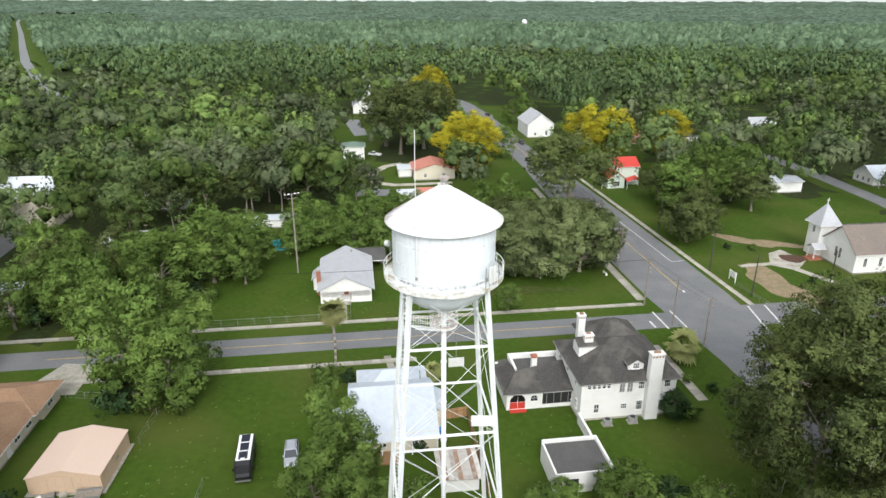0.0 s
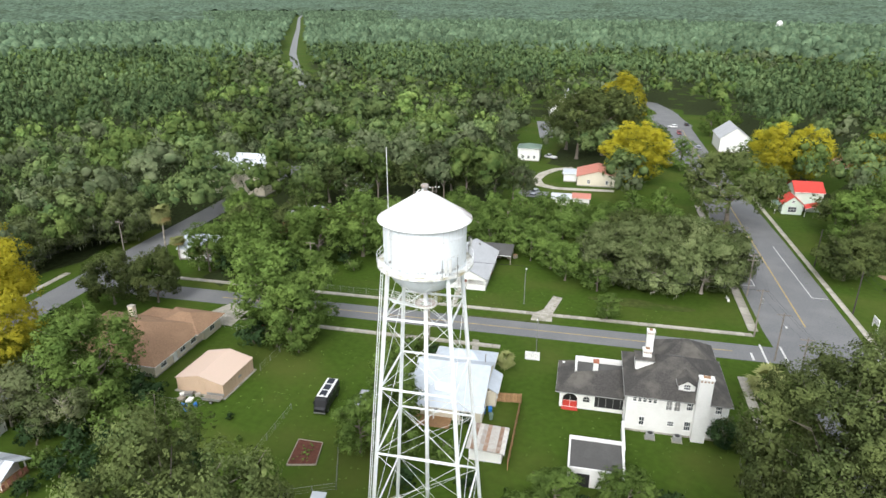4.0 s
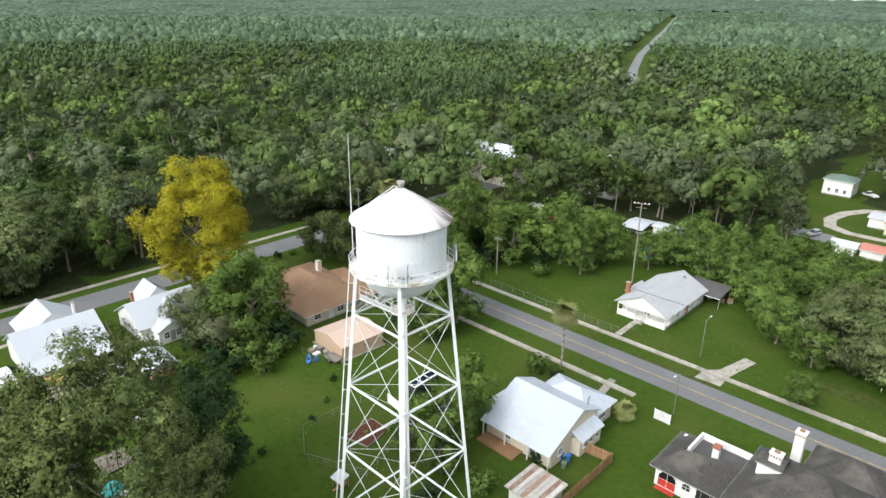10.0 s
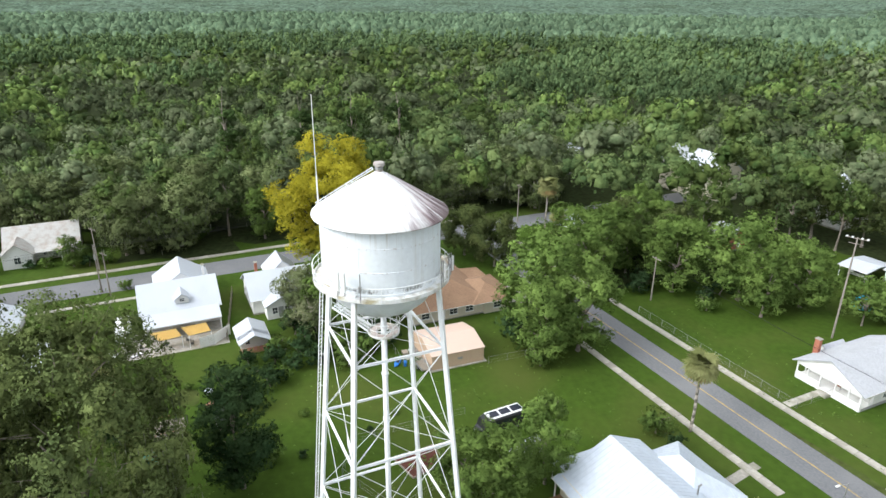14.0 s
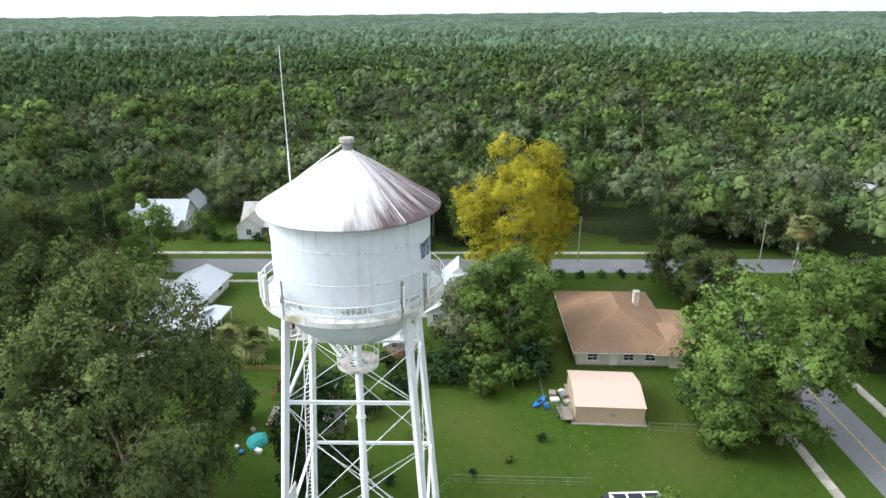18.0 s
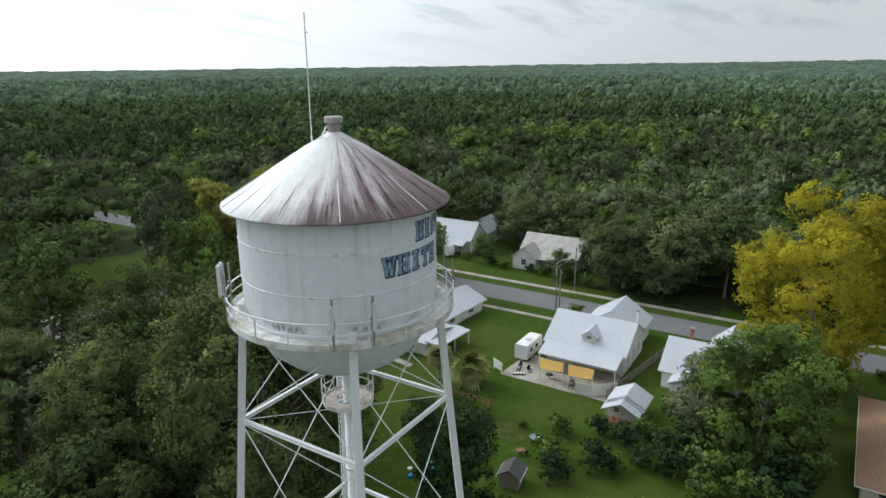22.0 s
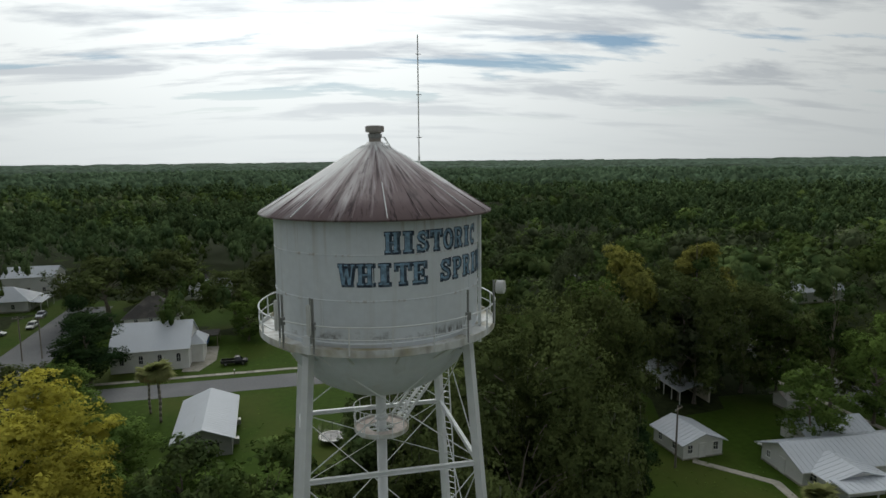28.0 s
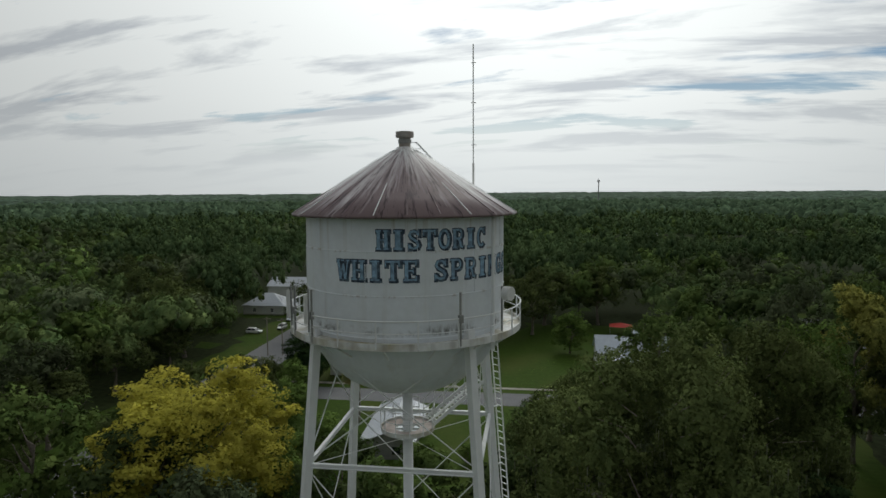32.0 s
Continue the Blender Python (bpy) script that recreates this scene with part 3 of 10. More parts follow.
def add_roof(h, polys, mat, metal=True, th=0.16, label="", gap=0.8):
    polys = [[(p[0], p[1], p[2] + 0.06) for p in q] for q in polys]
    r = part("roof", shell(polys, th), mat, h, label)
    if metal:
        seams(r, polys, gap)
    e = min(p[2] for q in polys for p in q)
    done = set()
    for q in polys:
        for i, p in enumerate(q):
            t = q[(i + 1) % len(q)]
            key = tuple(sorted(((round(p[0], 2), round(p[1], 2)), (round(t[0], 2), round(t[1], 2)))))
            if abs(p[2] - t[2]) < 0.01 and p[2] < max(k[2] for k in q) - 0.1 and key not in done:
                done.add(key)
                part("fascia", beam(bmesh.new(), (p[0], p[1], p[2] - 0.1), (t[0], t[1], t[2] - 0.1), 0.09, 0.13), M_GREY if mat is M_SLATE else M_WHITE, r)
    return r


def block(h, x, y, w, d, eave, ridge, along="x", kind="gable", wall=None, roof=None, over=0.4, metal=True, gap=0.8):
    """One block of a house: its walls and roof, in the house's own axes."""
    part("wall", wall_block(w, d, eave, ridge if kind == "gable" else None, along, x, y), wall or M_WHITE, h)
    polys = gable_polys(w, d, eave, ridge, over, x, y, along) if kind == "gable" else hip_polys(w, d, eave, ridge, over, x, y)
    return add_roof(h, polys, roof or M_WTIN, metal, gap=gap)


def house(name, x, y, w, d, eave, ridge, label, along="x", kind="gable", wall=None, roof=None, over=0.45, turn=7.5, metal=True, wins="", category="house", group="", gap=0.8):
    """A house of one block, with windows on the sides named in wins (a letter and a count)."""
    h = thing(name, x, y, turn, label, category, group)
    block(h, 0, 0, w, d, eave, ridge, along, kind, wall, roof, over, metal, gap)
    part("plinth", box(0, 0, 0, w + 0.08, d + 0.08, 0.35), M_CONCRETE, h)
    for k in range(0, len(wins), 2):
        side, n = wins[k], int(wins[k + 1])
        fx, fy, _ = FACE[side]
        at = (w / 2) * fx + (d / 2) * fy
        span = w if side in "ns" else d
        windows_along(h, side, at, -span / 2 + 0.8, span / 2 - 0.8, n, 0.95, 1.0, 1.35)
    return h


def chimney(parent, x, y, z0, z1, s=0.7, mat=None, cap=None):
    c = part("chimney", box(x, y, z0, s, s * 0.8, z1 - z0), mat or M_BRICK, parent)
    part("cap", box(x, y, z1, s + 0.16, s * 0.8 + 0.16, 0.12), cap or M_CONCRETE, c)
    return c


# ---- ground and roads ----
bm = bmesh.new()
rings = [0, 40, 90, 160, 300, 700, 1800, 4800]
prev = None
for r in rings:
    ring = [bm.verts.new((r * math.cos(k * math.pi / 24), r * math.sin(k * math.pi / 24), 0)) for k in range(48)] if r else [bm.verts.new((0, 0, 0))]
    if prev:
        for k in range(48):
            j = (k + 1) % 48
            bm.faces.new([prev[0], ring[k], ring[j]] if len(prev) == 1 else [prev[k], ring[k], ring[j], prev[j]])
    prev = ring
tagged(part("ground", bm, M_GRASS), "mown green lawn and rough grass with thin patches", "ground", kind="structure")


def strip(name, pts, half, z, mat, label, category="road", kind="structure", parent=None):
    """A flat band along a line of points, with a thickness down into the ground."""
    bm = bmesh.new()
    rows = []
    for i, p in enumerate(pts):
        a, b = Vector(pts[max(i - 1, 0)][:2]), Vector(pts[min(i + 1, len(pts) - 1)][:2])
        d = (b - a).normalized()
        n = Vector((-d.y, d.x))
        hw = half[i] if isinstance(half, (list, tuple)) else half
        lr = [Vector(p[:2]) + n * hw, Vector(p[:2]) - n * hw]
        rows.append([bm.verts.new((q.x, q.y, zz)) for zz in (z, -0.05) for q in lr])
    for a, b in zip(rows, rows[1:]):
        bm.faces.new([a[0], a[1], b[1], b[0]])
        bm.faces.new([a[2], a[0], b[0], b[2]])
        bm.faces.new([a[1], a[3], b[3], b[1]])
    for r in (rows[0], rows[-1]):
        bm.faces.new([r[0], r[1], r[3], r[2]])
    bmesh.ops.recalc_face_normals(bm, faces=bm.faces)
    ob = part(name, bm, mat, parent)
    if label and not parent:
        tagged(ob, label, category, kind=kind)
    return ob


def line_on(road, name, a, b, w, mat, z=0.035):
    a, b = Vector(a), Vector(b)
    d = b - a
    bm = box((a.x + b.x) / 2, (a.y + b.y) / 2, 0.01, d.length, w, z - 0.01, math.atan2(d.y, d.x))
    return part(name, bm, mat, road)


road_a = strip("road_cross_street", [town(u, 56) for u in (-91, -40, 0, 52)], 3.0, 0.02, M_ASPHALT, "grey two-lane asphalt side street with worn edges")
line_on(road_a, "centre_line", town(-60, 56), town(44, 56), 0.22, M_LINE_Y)
road_m = strip("road_main", [town(60, v) for v in (-180, -60, 40, 66, 90, 120, 150, 180, 240, 300)] + [(12, 345), (2, 372), (-25, 392), (-60, 402)],
               [6.0, 6.0, 7.0, 8.7, 8.7, 8.4, 7.5, 6.0, 5.5, 5.5, 5.5, 5.5, 5, 4.5], 0.024, M_ASPHALT, "wide grey asphalt main street with parking lanes")
line_on(road_m, "centre_line", town(59.9, 69), town(60.5, 280), 0.3, M_LINE_Y)
line_on(road_m, "parking_line", town(65.2, 84), town(64.6, 116), 0.18, M_LINE_W)
line_on(road_m, "parking_end", town(65.2, 84), town(68.4, 84), 0.18, M_LINE_W)
line_on(road_m, "parking_line", town(54.4, 88), town(54.2, 116), 0.18, M_LINE_W)
line_on(road_m, "parking_end", town(54.4, 88), town(51.6, 88), 0.18, M_LINE_W)
for v0, v1 in ((52.6, 59.6),):
    for u in (49.4, 53.0):
        line_on(road_m, "crossing_line", town(u, v0), town(u, v1), 0.35, M_LINE_W, 0.045)
for u in (67.4, 71.0):
    line_on(road_m, "crossing_line", town(u, 50), town(u + 2, 59.5), 0.35, M_LINE_W, 0.045)
line_on(road_a, "stop_line", town(47.2, 53.3), town(47.2, 56), 0.4, M_LINE_W)
road_e = strip("road_east_street", [town(u, 56) for u in (68, 110, 180)], 4.2, 0.022, M_ASPHALT, "grey asphalt street east of the main street")
road_g = strip("road_church_street", [(133, 60), (134.2, 140), (132, 174), (130, 192), (124, 222), (112, 250), (60, 268)], 3.2, 0.026, M_ASPHALT, "pale grey asphalt street behind the church")
road_b = strip("road_west_street", [town(-95, v) for v in (-190, -80, 0, 90, 170)], 3.9, 0.018, M_ASPHALT, "grey asphalt street past white houses")
road_c = strip("road_south_street", [town(u, -99.5) for u in (-91, -40, 0, 54)], 3.9, 0.02, M_ASPHALT, "pale grey asphalt back street")
road_f = strip("road_highway", [(-230, 352), (-320, 480), (-418, 628), (-545, 834), (-787, 1230), (-1230, 1945), (-1522, 2440)], [4.2] * 7, 0.03, M_PALEROAD,
               "pale straight highway running away through the woods")

SLAB = mesh_of("slab", box(0, 0, 0, 1.46, 1.5, 0.09))
SLAB.materials.append(M_CONCRETE)


def sidewalk(name, a, b, label, width=1.5, skip=()):
    """A walk of concrete slabs with open joints, each a little out of level."""
    w = thing(name, 0, 0, 0, label, "sidewalk", kind="structure")
    a, b = Vector(a), Vector(b)
    d = b - a
    n = int(d.length / 1.5)
    ang = math.degrees(math.atan2(d.y, d.x))
    rnd = random.Random(name)
    for i in range(n):
        if any(s0 < i / n < s1 for s0, s1 in skip):
            continue
        p = a + d * ((i + 0.5) / n)
        m = pose(p.x, p.y, rnd.uniform(-0.03, 0.0), rnd.uniform(-0.5, 0.5), rnd.uniform(-0.5, 0.5), ang) @ Matrix.Diagonal((d.length / n / 1.5, width / 1.5, 1, 1))
        shared("slab", SLAB, w, m)
    return w


sidewalk("sidewalk_north", town(-88, 63.2), town(49, 63.2), "old pale concrete sidewalk north of the side street", 1.3)
sidewalk("sidewalk_south", town(-62, 48.0), town(2, 48.0), "cracked pale concrete sidewalk south of the side street", 1.3)
sidewalk("sidewalk_main", town(49.5, 65), town(50.3, 150), "pale concrete sidewalk along the main street", 1.8)
sidewalk("sidewalk_main_east", town(70.6, 60), town(69.2, 170), "pale concrete sidewalk behind a low rail", 1.2)
sidewalk("sidewalk_west", town(-102.6, -120), town(-102.6, 60), "pale concrete sidewalk beside the west street")
sidewalk("sidewalk_back", town(-86.5, -80), town(-86.5, -8), "pale concrete sidewalk before white houses", 1.2)
sidewalk("sidewalk_far", town(-60, -106.5), town(50, -106.5), "narrow pale walk beyond the back street", 1.3)
sidewalk("sidewalk_corner", town(44, 30), town(44, 47), "short pale walk beside the white mansion", 1.6)


def patch(name, pts, z, mat, label, category="ground"):
    bm = bmesh.new()
    top = [bm.verts.new((x, y, z)) for x, y in pts]
    low = [bm.verts.new((x, y, -0.05)) for x, y in pts]
    bm.faces.new(top)
    for i in range(len(pts)):
        j = (i + 1) % len(pts)
        bm.faces.new([top[j], top[i], low[i], low[j]])
    bmesh.ops.recalc_face_normals(bm, faces=bm.faces)
    return tagged(part(name, bm, mat), label, category, kind="structure")


def blob(cx, cy, rx, ry, turn=0.0, n=22, rough=0.12, seed=1):
    rnd = random.Random(seed)
    ph = [rnd.uniform(0, 6.3) for _ in range(3)]
    out = []
    for i in range(n):
        a = 2 * math.pi * i / n
        k = 1 + rough * (math.sin(2 * a + ph[0]) + math.sin(3 * a + ph[1]) * 0.7 + math.sin(5 * a + ph[2]) * 0.4)
        x, y = rx * k * math.cos(a), ry * k * math.sin(a)
        out.append((cx + x * math.cos(turn) - y * math.sin(turn), cy + x * math.sin(turn) + y * math.cos(turn)))
    return out


# ---- the water tower ----
def tower_roof_material():
    """White paint worn off down the slope in streaks, so that maroon primer and rust show, most on the weather side."""
    m = material("worn_roof_paint", (0.74, 0.74, 0.73), 0.55, grain=0.06, grain_scale=3)
    t = m.node_tree
    p = t.nodes["Principled BSDF"]
    old = p.inputs["Base Color"].links[0].from_socket
    co = t.nodes.new("ShaderNodeTexCoord").outputs["Object"]
    sep = t.nodes.new("ShaderNodeSeparateXYZ")
    t.links.new(co, sep.inputs[0])

    def mth(op, a, b=None, clamp=False):
        n = t.nodes.new("ShaderNodeMath")
        n.operation, n.use_clamp = op, clamp
        for i, v in enumerate((a, b)):
            if v is None:
                continue
            if isinstance(v, (int, float)):
                n.inputs[i].default_value = v
            else:
                t.links.new(v, n.inputs[i])
        return n.outputs[0]

    r = mth("SQRT", mth("ADD", mth("POWER", sep.outputs[0], 2.0), mth("POWER", sep.outputs[1], 2.0)))
    cx, cy = mth("DIVIDE", sep.outputs[0], mth("ADD", r, 0.05)), mth("DIVIDE", sep.outputs[1], mth("ADD", r, 0.05))
    comb = t.nodes.new("ShaderNodeCombineXYZ")
    t.links.new(mth("MULTIPLY", cx, 6.0), comb.inputs[0])
    t.links.new(mth("MULTIPLY", cy, 6.0), comb.inputs[1])
    t.links.new(mth("MULTIPLY", r, 0.22), comb.inputs[2])
    def noise_in(scale, detail, rough):
        n = t.nodes.new("ShaderNodeTexNoise")
        n.inputs["Scale"].default_value, n.inputs["Detail"].default_value, n.inputs["Roughness"].default_value = scale, detail, rough
        t.links.new(comb.outputs[0], n.inputs["Vector"])
        return n.outputs["Fac"]

    def over(fac, lo, hi, top, under, colour):
        k = t.nodes.new("ShaderNodeMapRange")
        k.inputs["From Min"].default_value, k.inputs["From Max"].default_value, k.inputs["To Max"].default_value = lo, hi, top
        t.links.new(fac, k.inputs["Value"])
        mix = t.nodes.new("ShaderNodeMix")
        mix.data_type = "RGBA"
        mix.inputs[7].default_value = (*colour, 1)
        t.links.new(k.outputs[0], mix.inputs[0])
        t.links.new(under, mix.inputs[6])
        return mix.outputs[2]

    # weather side: north; more wear towards the eave
    side = mth("SUBTRACT", mth("ADD", mth("MULTIPLY", cx, -0.055), mth("MULTIPLY", cy, 0.25)), 0.055)
    low = mth("MULTIPLY", mth("SUBTRACT", r, 2.2), 0.062)
    place_ = mth("ADD", side, low)
    broad, streaks = noise_in(1.0, 4.0, 0.5), noise_in(3.4, 9.0, 0.7)
    wear = mth("ADD", mth("ADD", mth("MULTIPLY", broad, 0.55), mth("MULTIPLY", streaks, 0.45)), place_)
    c = over(wear, 0.52, 0.64, 0.72, old, (0.34, 0.265, 0.275))
    c = over(wear, 0.64, 0.74, 0.75, c, (0.115, 0.055, 0.058))
    dark = mth("ADD", streaks, mth("MULTIPLY", side, 0.5))
    c = over(dark, 0.63, 0.69, 0.85, c, (0.055, 0.036, 0.038))
    flakes = noise_in(7.0, 6.0, 0.8)
    c = over(mth("SUBTRACT", flakes, mth("MULTIPLY", place_, 0.2)), 0.60, 0.68, 0.6, c, (0.62, 0.61, 0.61))
    t.links.new(c, p.inputs["Base Color"])
    return m


def tank_material():
    """White paint with rust runs under the eave, a mildewed band above the walkway and rusty specks along the seams."""
    m = material("tank_white_paint", (0.77, 0.81, 0.84), 0.5, grain=0.04, grain_scale=3, stain=0.22, stain_scale=0.45, stain_colour=(0.66, 0.69, 0.68))
    t = m.node_tree
    p = t.nodes["Principled BSDF"]
    colour = p.inputs["Base Color"].links[0].from_socket
    co = t.nodes.new("ShaderNodeTexCoord").outputs["Object"]
    sep = t.nodes.new("ShaderNodeSeparateXYZ")
    t.links.new(co, sep.inputs[0])

    def noise_in(scale, stretch, detail=6.0):
        mp = t.nodes.new("ShaderNodeMapping")
        mp.inputs["Scale"].default_value = stretch
        t.links.new(co, mp.inputs[0])
        n = t.nodes.new("ShaderNodeTexNoise")
        n.inputs["Scale"].default_value, n.inputs["Detail"].default_value, n.inputs["Roughness"].default_value = scale, detail, 0.65
        t.links.new(mp.outputs[0], n.inputs["Vector"])
        return n.outputs["Fac"]

    def ranged(v, a, b, c, d):
        k = t.nodes.new("ShaderNodeMapRange")
        for i, x in zip(("From Min", "From Max", "To Min", "To Max"), (a, b, c, d)):
            k.inputs[i].default_value = x
        t.links.new(v, k.inputs["Value"])
        return k.outputs[0]

    def times(a, b):
        k = t.nodes.new("ShaderNodeMath")
        k.operation = "MULTIPLY"
        t.links.new(a, k.inputs[0])
        t.links.new(b, k.inputs[1])
        return k.outputs[0]

    def over(fac, under, colour_):
        mix = t.nodes.new("ShaderNodeMix")
        mix.data_type = "RGBA"
        mix.inputs[7].default_value = (*colour_, 1)
        t.links.new(fac, mix.inputs[0])
        t.links.new(under, mix.inputs[6])
        return mix.outputs[2]

    z = sep.outputs["Z"]
    runs = ranged(noise_in(1.0, (3.2, 3.2, 0.10)), 0.54, 0.70, 0, 1)
    colour = over(times(runs, ranged(z, 39.0, 40.9, 0.0, 0.62)), colour, (0.36, 0.27, 0.16))
    faint = ranged(noise_in(1.0, (1.5, 1.5, 0.07)), 0.55, 0.7, 0, 0.28)
    colour = over(faint, colour, (0.50, 0.47, 0.40))
    for lo, hi, lo2, hi2 in ((36.45, 36.55, 36.95, 36.65),):
        patchy = ranged(noise_in(1.0, (0.9, 0.9, 1.4)), 0.44, 0.58, 0, 1)
        fine = ranged(noise_in(1.0, (7.0, 7.0, 2.5)), 0.36, 0.60, 0, 1)
        band = times(ranged(z, lo, hi, 0, 1), ranged(z, lo2, hi2, 0, 0.85))
        colour = over(times(times(patchy, fine), band), colour, (0.075, 0.07, 0.05))
    for zs in (39.58, 37.96):
        near = times(ranged(z, zs - 0.09, zs - 0.02, 0, 1), ranged(z, zs + 0.06, zs + 0.01, 0, 0.8))
        colour = over(times(near, ranged(noise_in(1.0, (2.6, 2.6, 2.0)), 0.52, 0.66, 0, 1)), colour, (0.34, 0.25, 0.18))
    lower = times(ranged(z, 35.9, 34.2, 0, 1), ranged(noise_in(1.0, (0.8, 0.8, 0.8)), 0.4, 0.7, 0, 0.5))
    colour = over(lower, colour, (0.55, 0.56, 0.53))
    t.links.new(colour, p.inputs["Base Color"])
    return m


def lathe(profile, sides=64, bm=None):
    bm = bm or bmesh.new()
    rows = []
    for r, z in profile:
        rows.append([bm.verts.new((r * math.cos(2 * math.pi * k / sides), r * math.sin(2 * math.pi * k / sides), z)) for k in range(sides)] if r > 1e-4 else [bm.verts.new((0, 0, z))])
    for a, b in zip(rows, rows[1:]):
        for k in range(sides):
            j = (k + 1) % sides
            if len(a) == 1 and len(b) == 1:
                continue
            if len(a) == 1:
                bm.faces.new([a[0], b[j], b[k]])
            elif len(b) == 1:
                bm.faces.new([a[k], a[j], b[0]])
            else:
                bm.faces.new([a[k], a[j], b[j], b[k]])
    bmesh.ops.recalc_face_normals(bm, faces=bm.faces)
    return bm


def ring_bar(radius, z, r, a0=0.0, a1=2 * math.pi, sides=6, n=64):
    bm = bmesh.new()
    full = abs(a1 - a0 - 2 * math.pi) < 1e-6
    rows = []
    for i in range(n if full else n + 1):
        a = a0 + (a1 - a0) * i / n
        rows.append([bm.verts.new(((radius + r * math.cos(t)) * math.cos(a), (radius + r * math.cos(t)) * math.sin(a), z + r * math.sin(t))) for t in [2 * math.pi * k / sides for k in range(sides)]])
    pairs = list(zip(rows, rows[1:])) + ([(rows[-1], rows[0])] if full else [])
    for a, b in pairs:
        for k in range(sides):
            j = (k + 1) % sides
            bm.faces.new([a[k], a[j], b[j], b[k]])
    bmesh.ops.recalc_face_normals(bm, faces=bm.faces)
    return bm


def polar(r, deg, z):
    return (r * math.cos(radians(deg)), r * math.sin(radians(deg)), z)


LEGS = (52, 142, 232, 322)
Z_TOP, R_TOP, R_LOW = 36.6, 4.14, 7.75
R_TANK, R_WALK = 4.07, 4.78


def leg_at(deg, z):
    return polar(R_LOW + (R_TOP - R_LOW) * z / Z_TOP, deg, z)


tower = thing("water_tower", 0, 0, 0, "white steel water tower on four legs with rusting cone roof", "water tower")
M_TROOF, M_TANK = tower_roof_material(), tank_material()
M_WALK = material("dirty_walkway_paint", (0.74, 0.75, 0.73), 0.6, grain=0.08, grain_scale=3, stain=0.9, stain_scale=0.9, stain_colour=(0.36, 0.31, 0.17), streak=0.45, streak_colour=(0.17, 0.12, 0.07))
tank = part("tank", lathe([(0.01, 33.35), (0.9, 33.42), (1.8, 33.68), (2.6, 34.12), (3.25, 34.7), (3.7, 35.35), (3.95, 35.95), (R_TANK, 36.5), (R_TANK, 41.0)], 72), M_TANK, tower, "white riveted tank with a rounded bottom and rust streaks", True)
for z in (36.42, 37.96, 39.58):
    part("seam", ring_bar(R_TANK, z, 0.022, n=72), M_TANK, tank, smooth=True)
for k in range(18):
    z0, z1 = ((36.45, 37.94), (37.98, 39.56), (39.60, 40.85))[k % 3]
    part("upright_seam", beam(bmesh.new(), polar(R_TANK, k * 20 + 7 * (k % 3), z0), polar(R_TANK, k * 20 + 7 * (k % 3), z1), 0.03, 0.03), M_TANK, tank)
roof = part("roof", lathe([(4.5, 40.78), (4.62, 40.80), (4.62, 40.88), (3.6, 41.50), (2.4, 42.28), (1.2, 43.03), (0.45, 43.42), (0.30, 43.55), (0.0, 43.6)], 72), M_TROOF, tower, "cone roof with white paint worn to maroon streaks", True)
for k in range(24):
    a = k * 15 + 4
    part("roof_seam", beam(bmesh.new(), polar(0.5, a, 43.41), polar(4.58, a, 40.915), 0.035, 0.03), M_TROOF if k % 3 else M_TOWER, roof)
vent = part("vent", lathe([(0.0, 43.5), (0.25, 43.5), (0.23, 43.88), (0.26, 43.92), (0.35, 43.93), (0.375, 43.98), (0.375, 44.14), (0.34, 44.18), (0.0, 44.20)], 28), M_VENT, tower, "mushroom vent on the roof's peak")
part("vent_screen", lathe([(0.26, 43.7), (0.275, 43.72), (0.275, 43.85), (0.26, 43.87)], 28), M_STEEL, vent)
# roof ladder on rollers
bm = bmesh.new()
for s in (-0.22, 0.22):
    beam(bm, (-0.35 * 0.45 + s, -0.9 * 0.45, 43.75), (-4.5 * 0.42 + s, -4.5 * 0.9, 41.1), 0.05, 0.05)
for i in range(12):
    k = i / 11
    x, y, z = -0.16 + (-1.89 + 0.16) * k, -0.4 + (-4.05 + 0.4) * k, 43.75 + (41.1 - 43.75) * k
    beam(bm, (x - 0.22, y, z), (x + 0.22, y, z), 0.03, 0.03)
part("roof_ladder", bm, M_TOWER, tower)

# walkway round the tank
walkway = part("walkway", lathe([(4.0, 36.16), (R_WALK, 36.14), (R_WALK, 36.40), (R_WALK - 0.03, 36.40), (R_WALK - 0.03, 36.24), (4.0, 36.26)], 72), M_WALK, tower, "ring walkway with rusty dirty floor plates")
for z, r in ((37.2, 0.03), (36.76, 0.018)):
    part("rail", ring_bar(R_WALK, z, r, n=72), M_TOWER, walkway, smooth=True)
for k in range(20):
    a = k * 18 + 5
    part("post", beam(bmesh.new(), polar(R_WALK - 0.01, a, 36.2), polar(R_WALK - 0.01, a, 37.22), 0.055, 0.03), M_TOWER, walkway)
for k in range(16):
    a = k * 22.5 + 8
    part("bracket", beam(bmesh.new(), polar(R_WALK - 0.06, a, 36.14), polar(3.84, a, 35.6), 0.06, 0.06), M_TOWER, walkway)

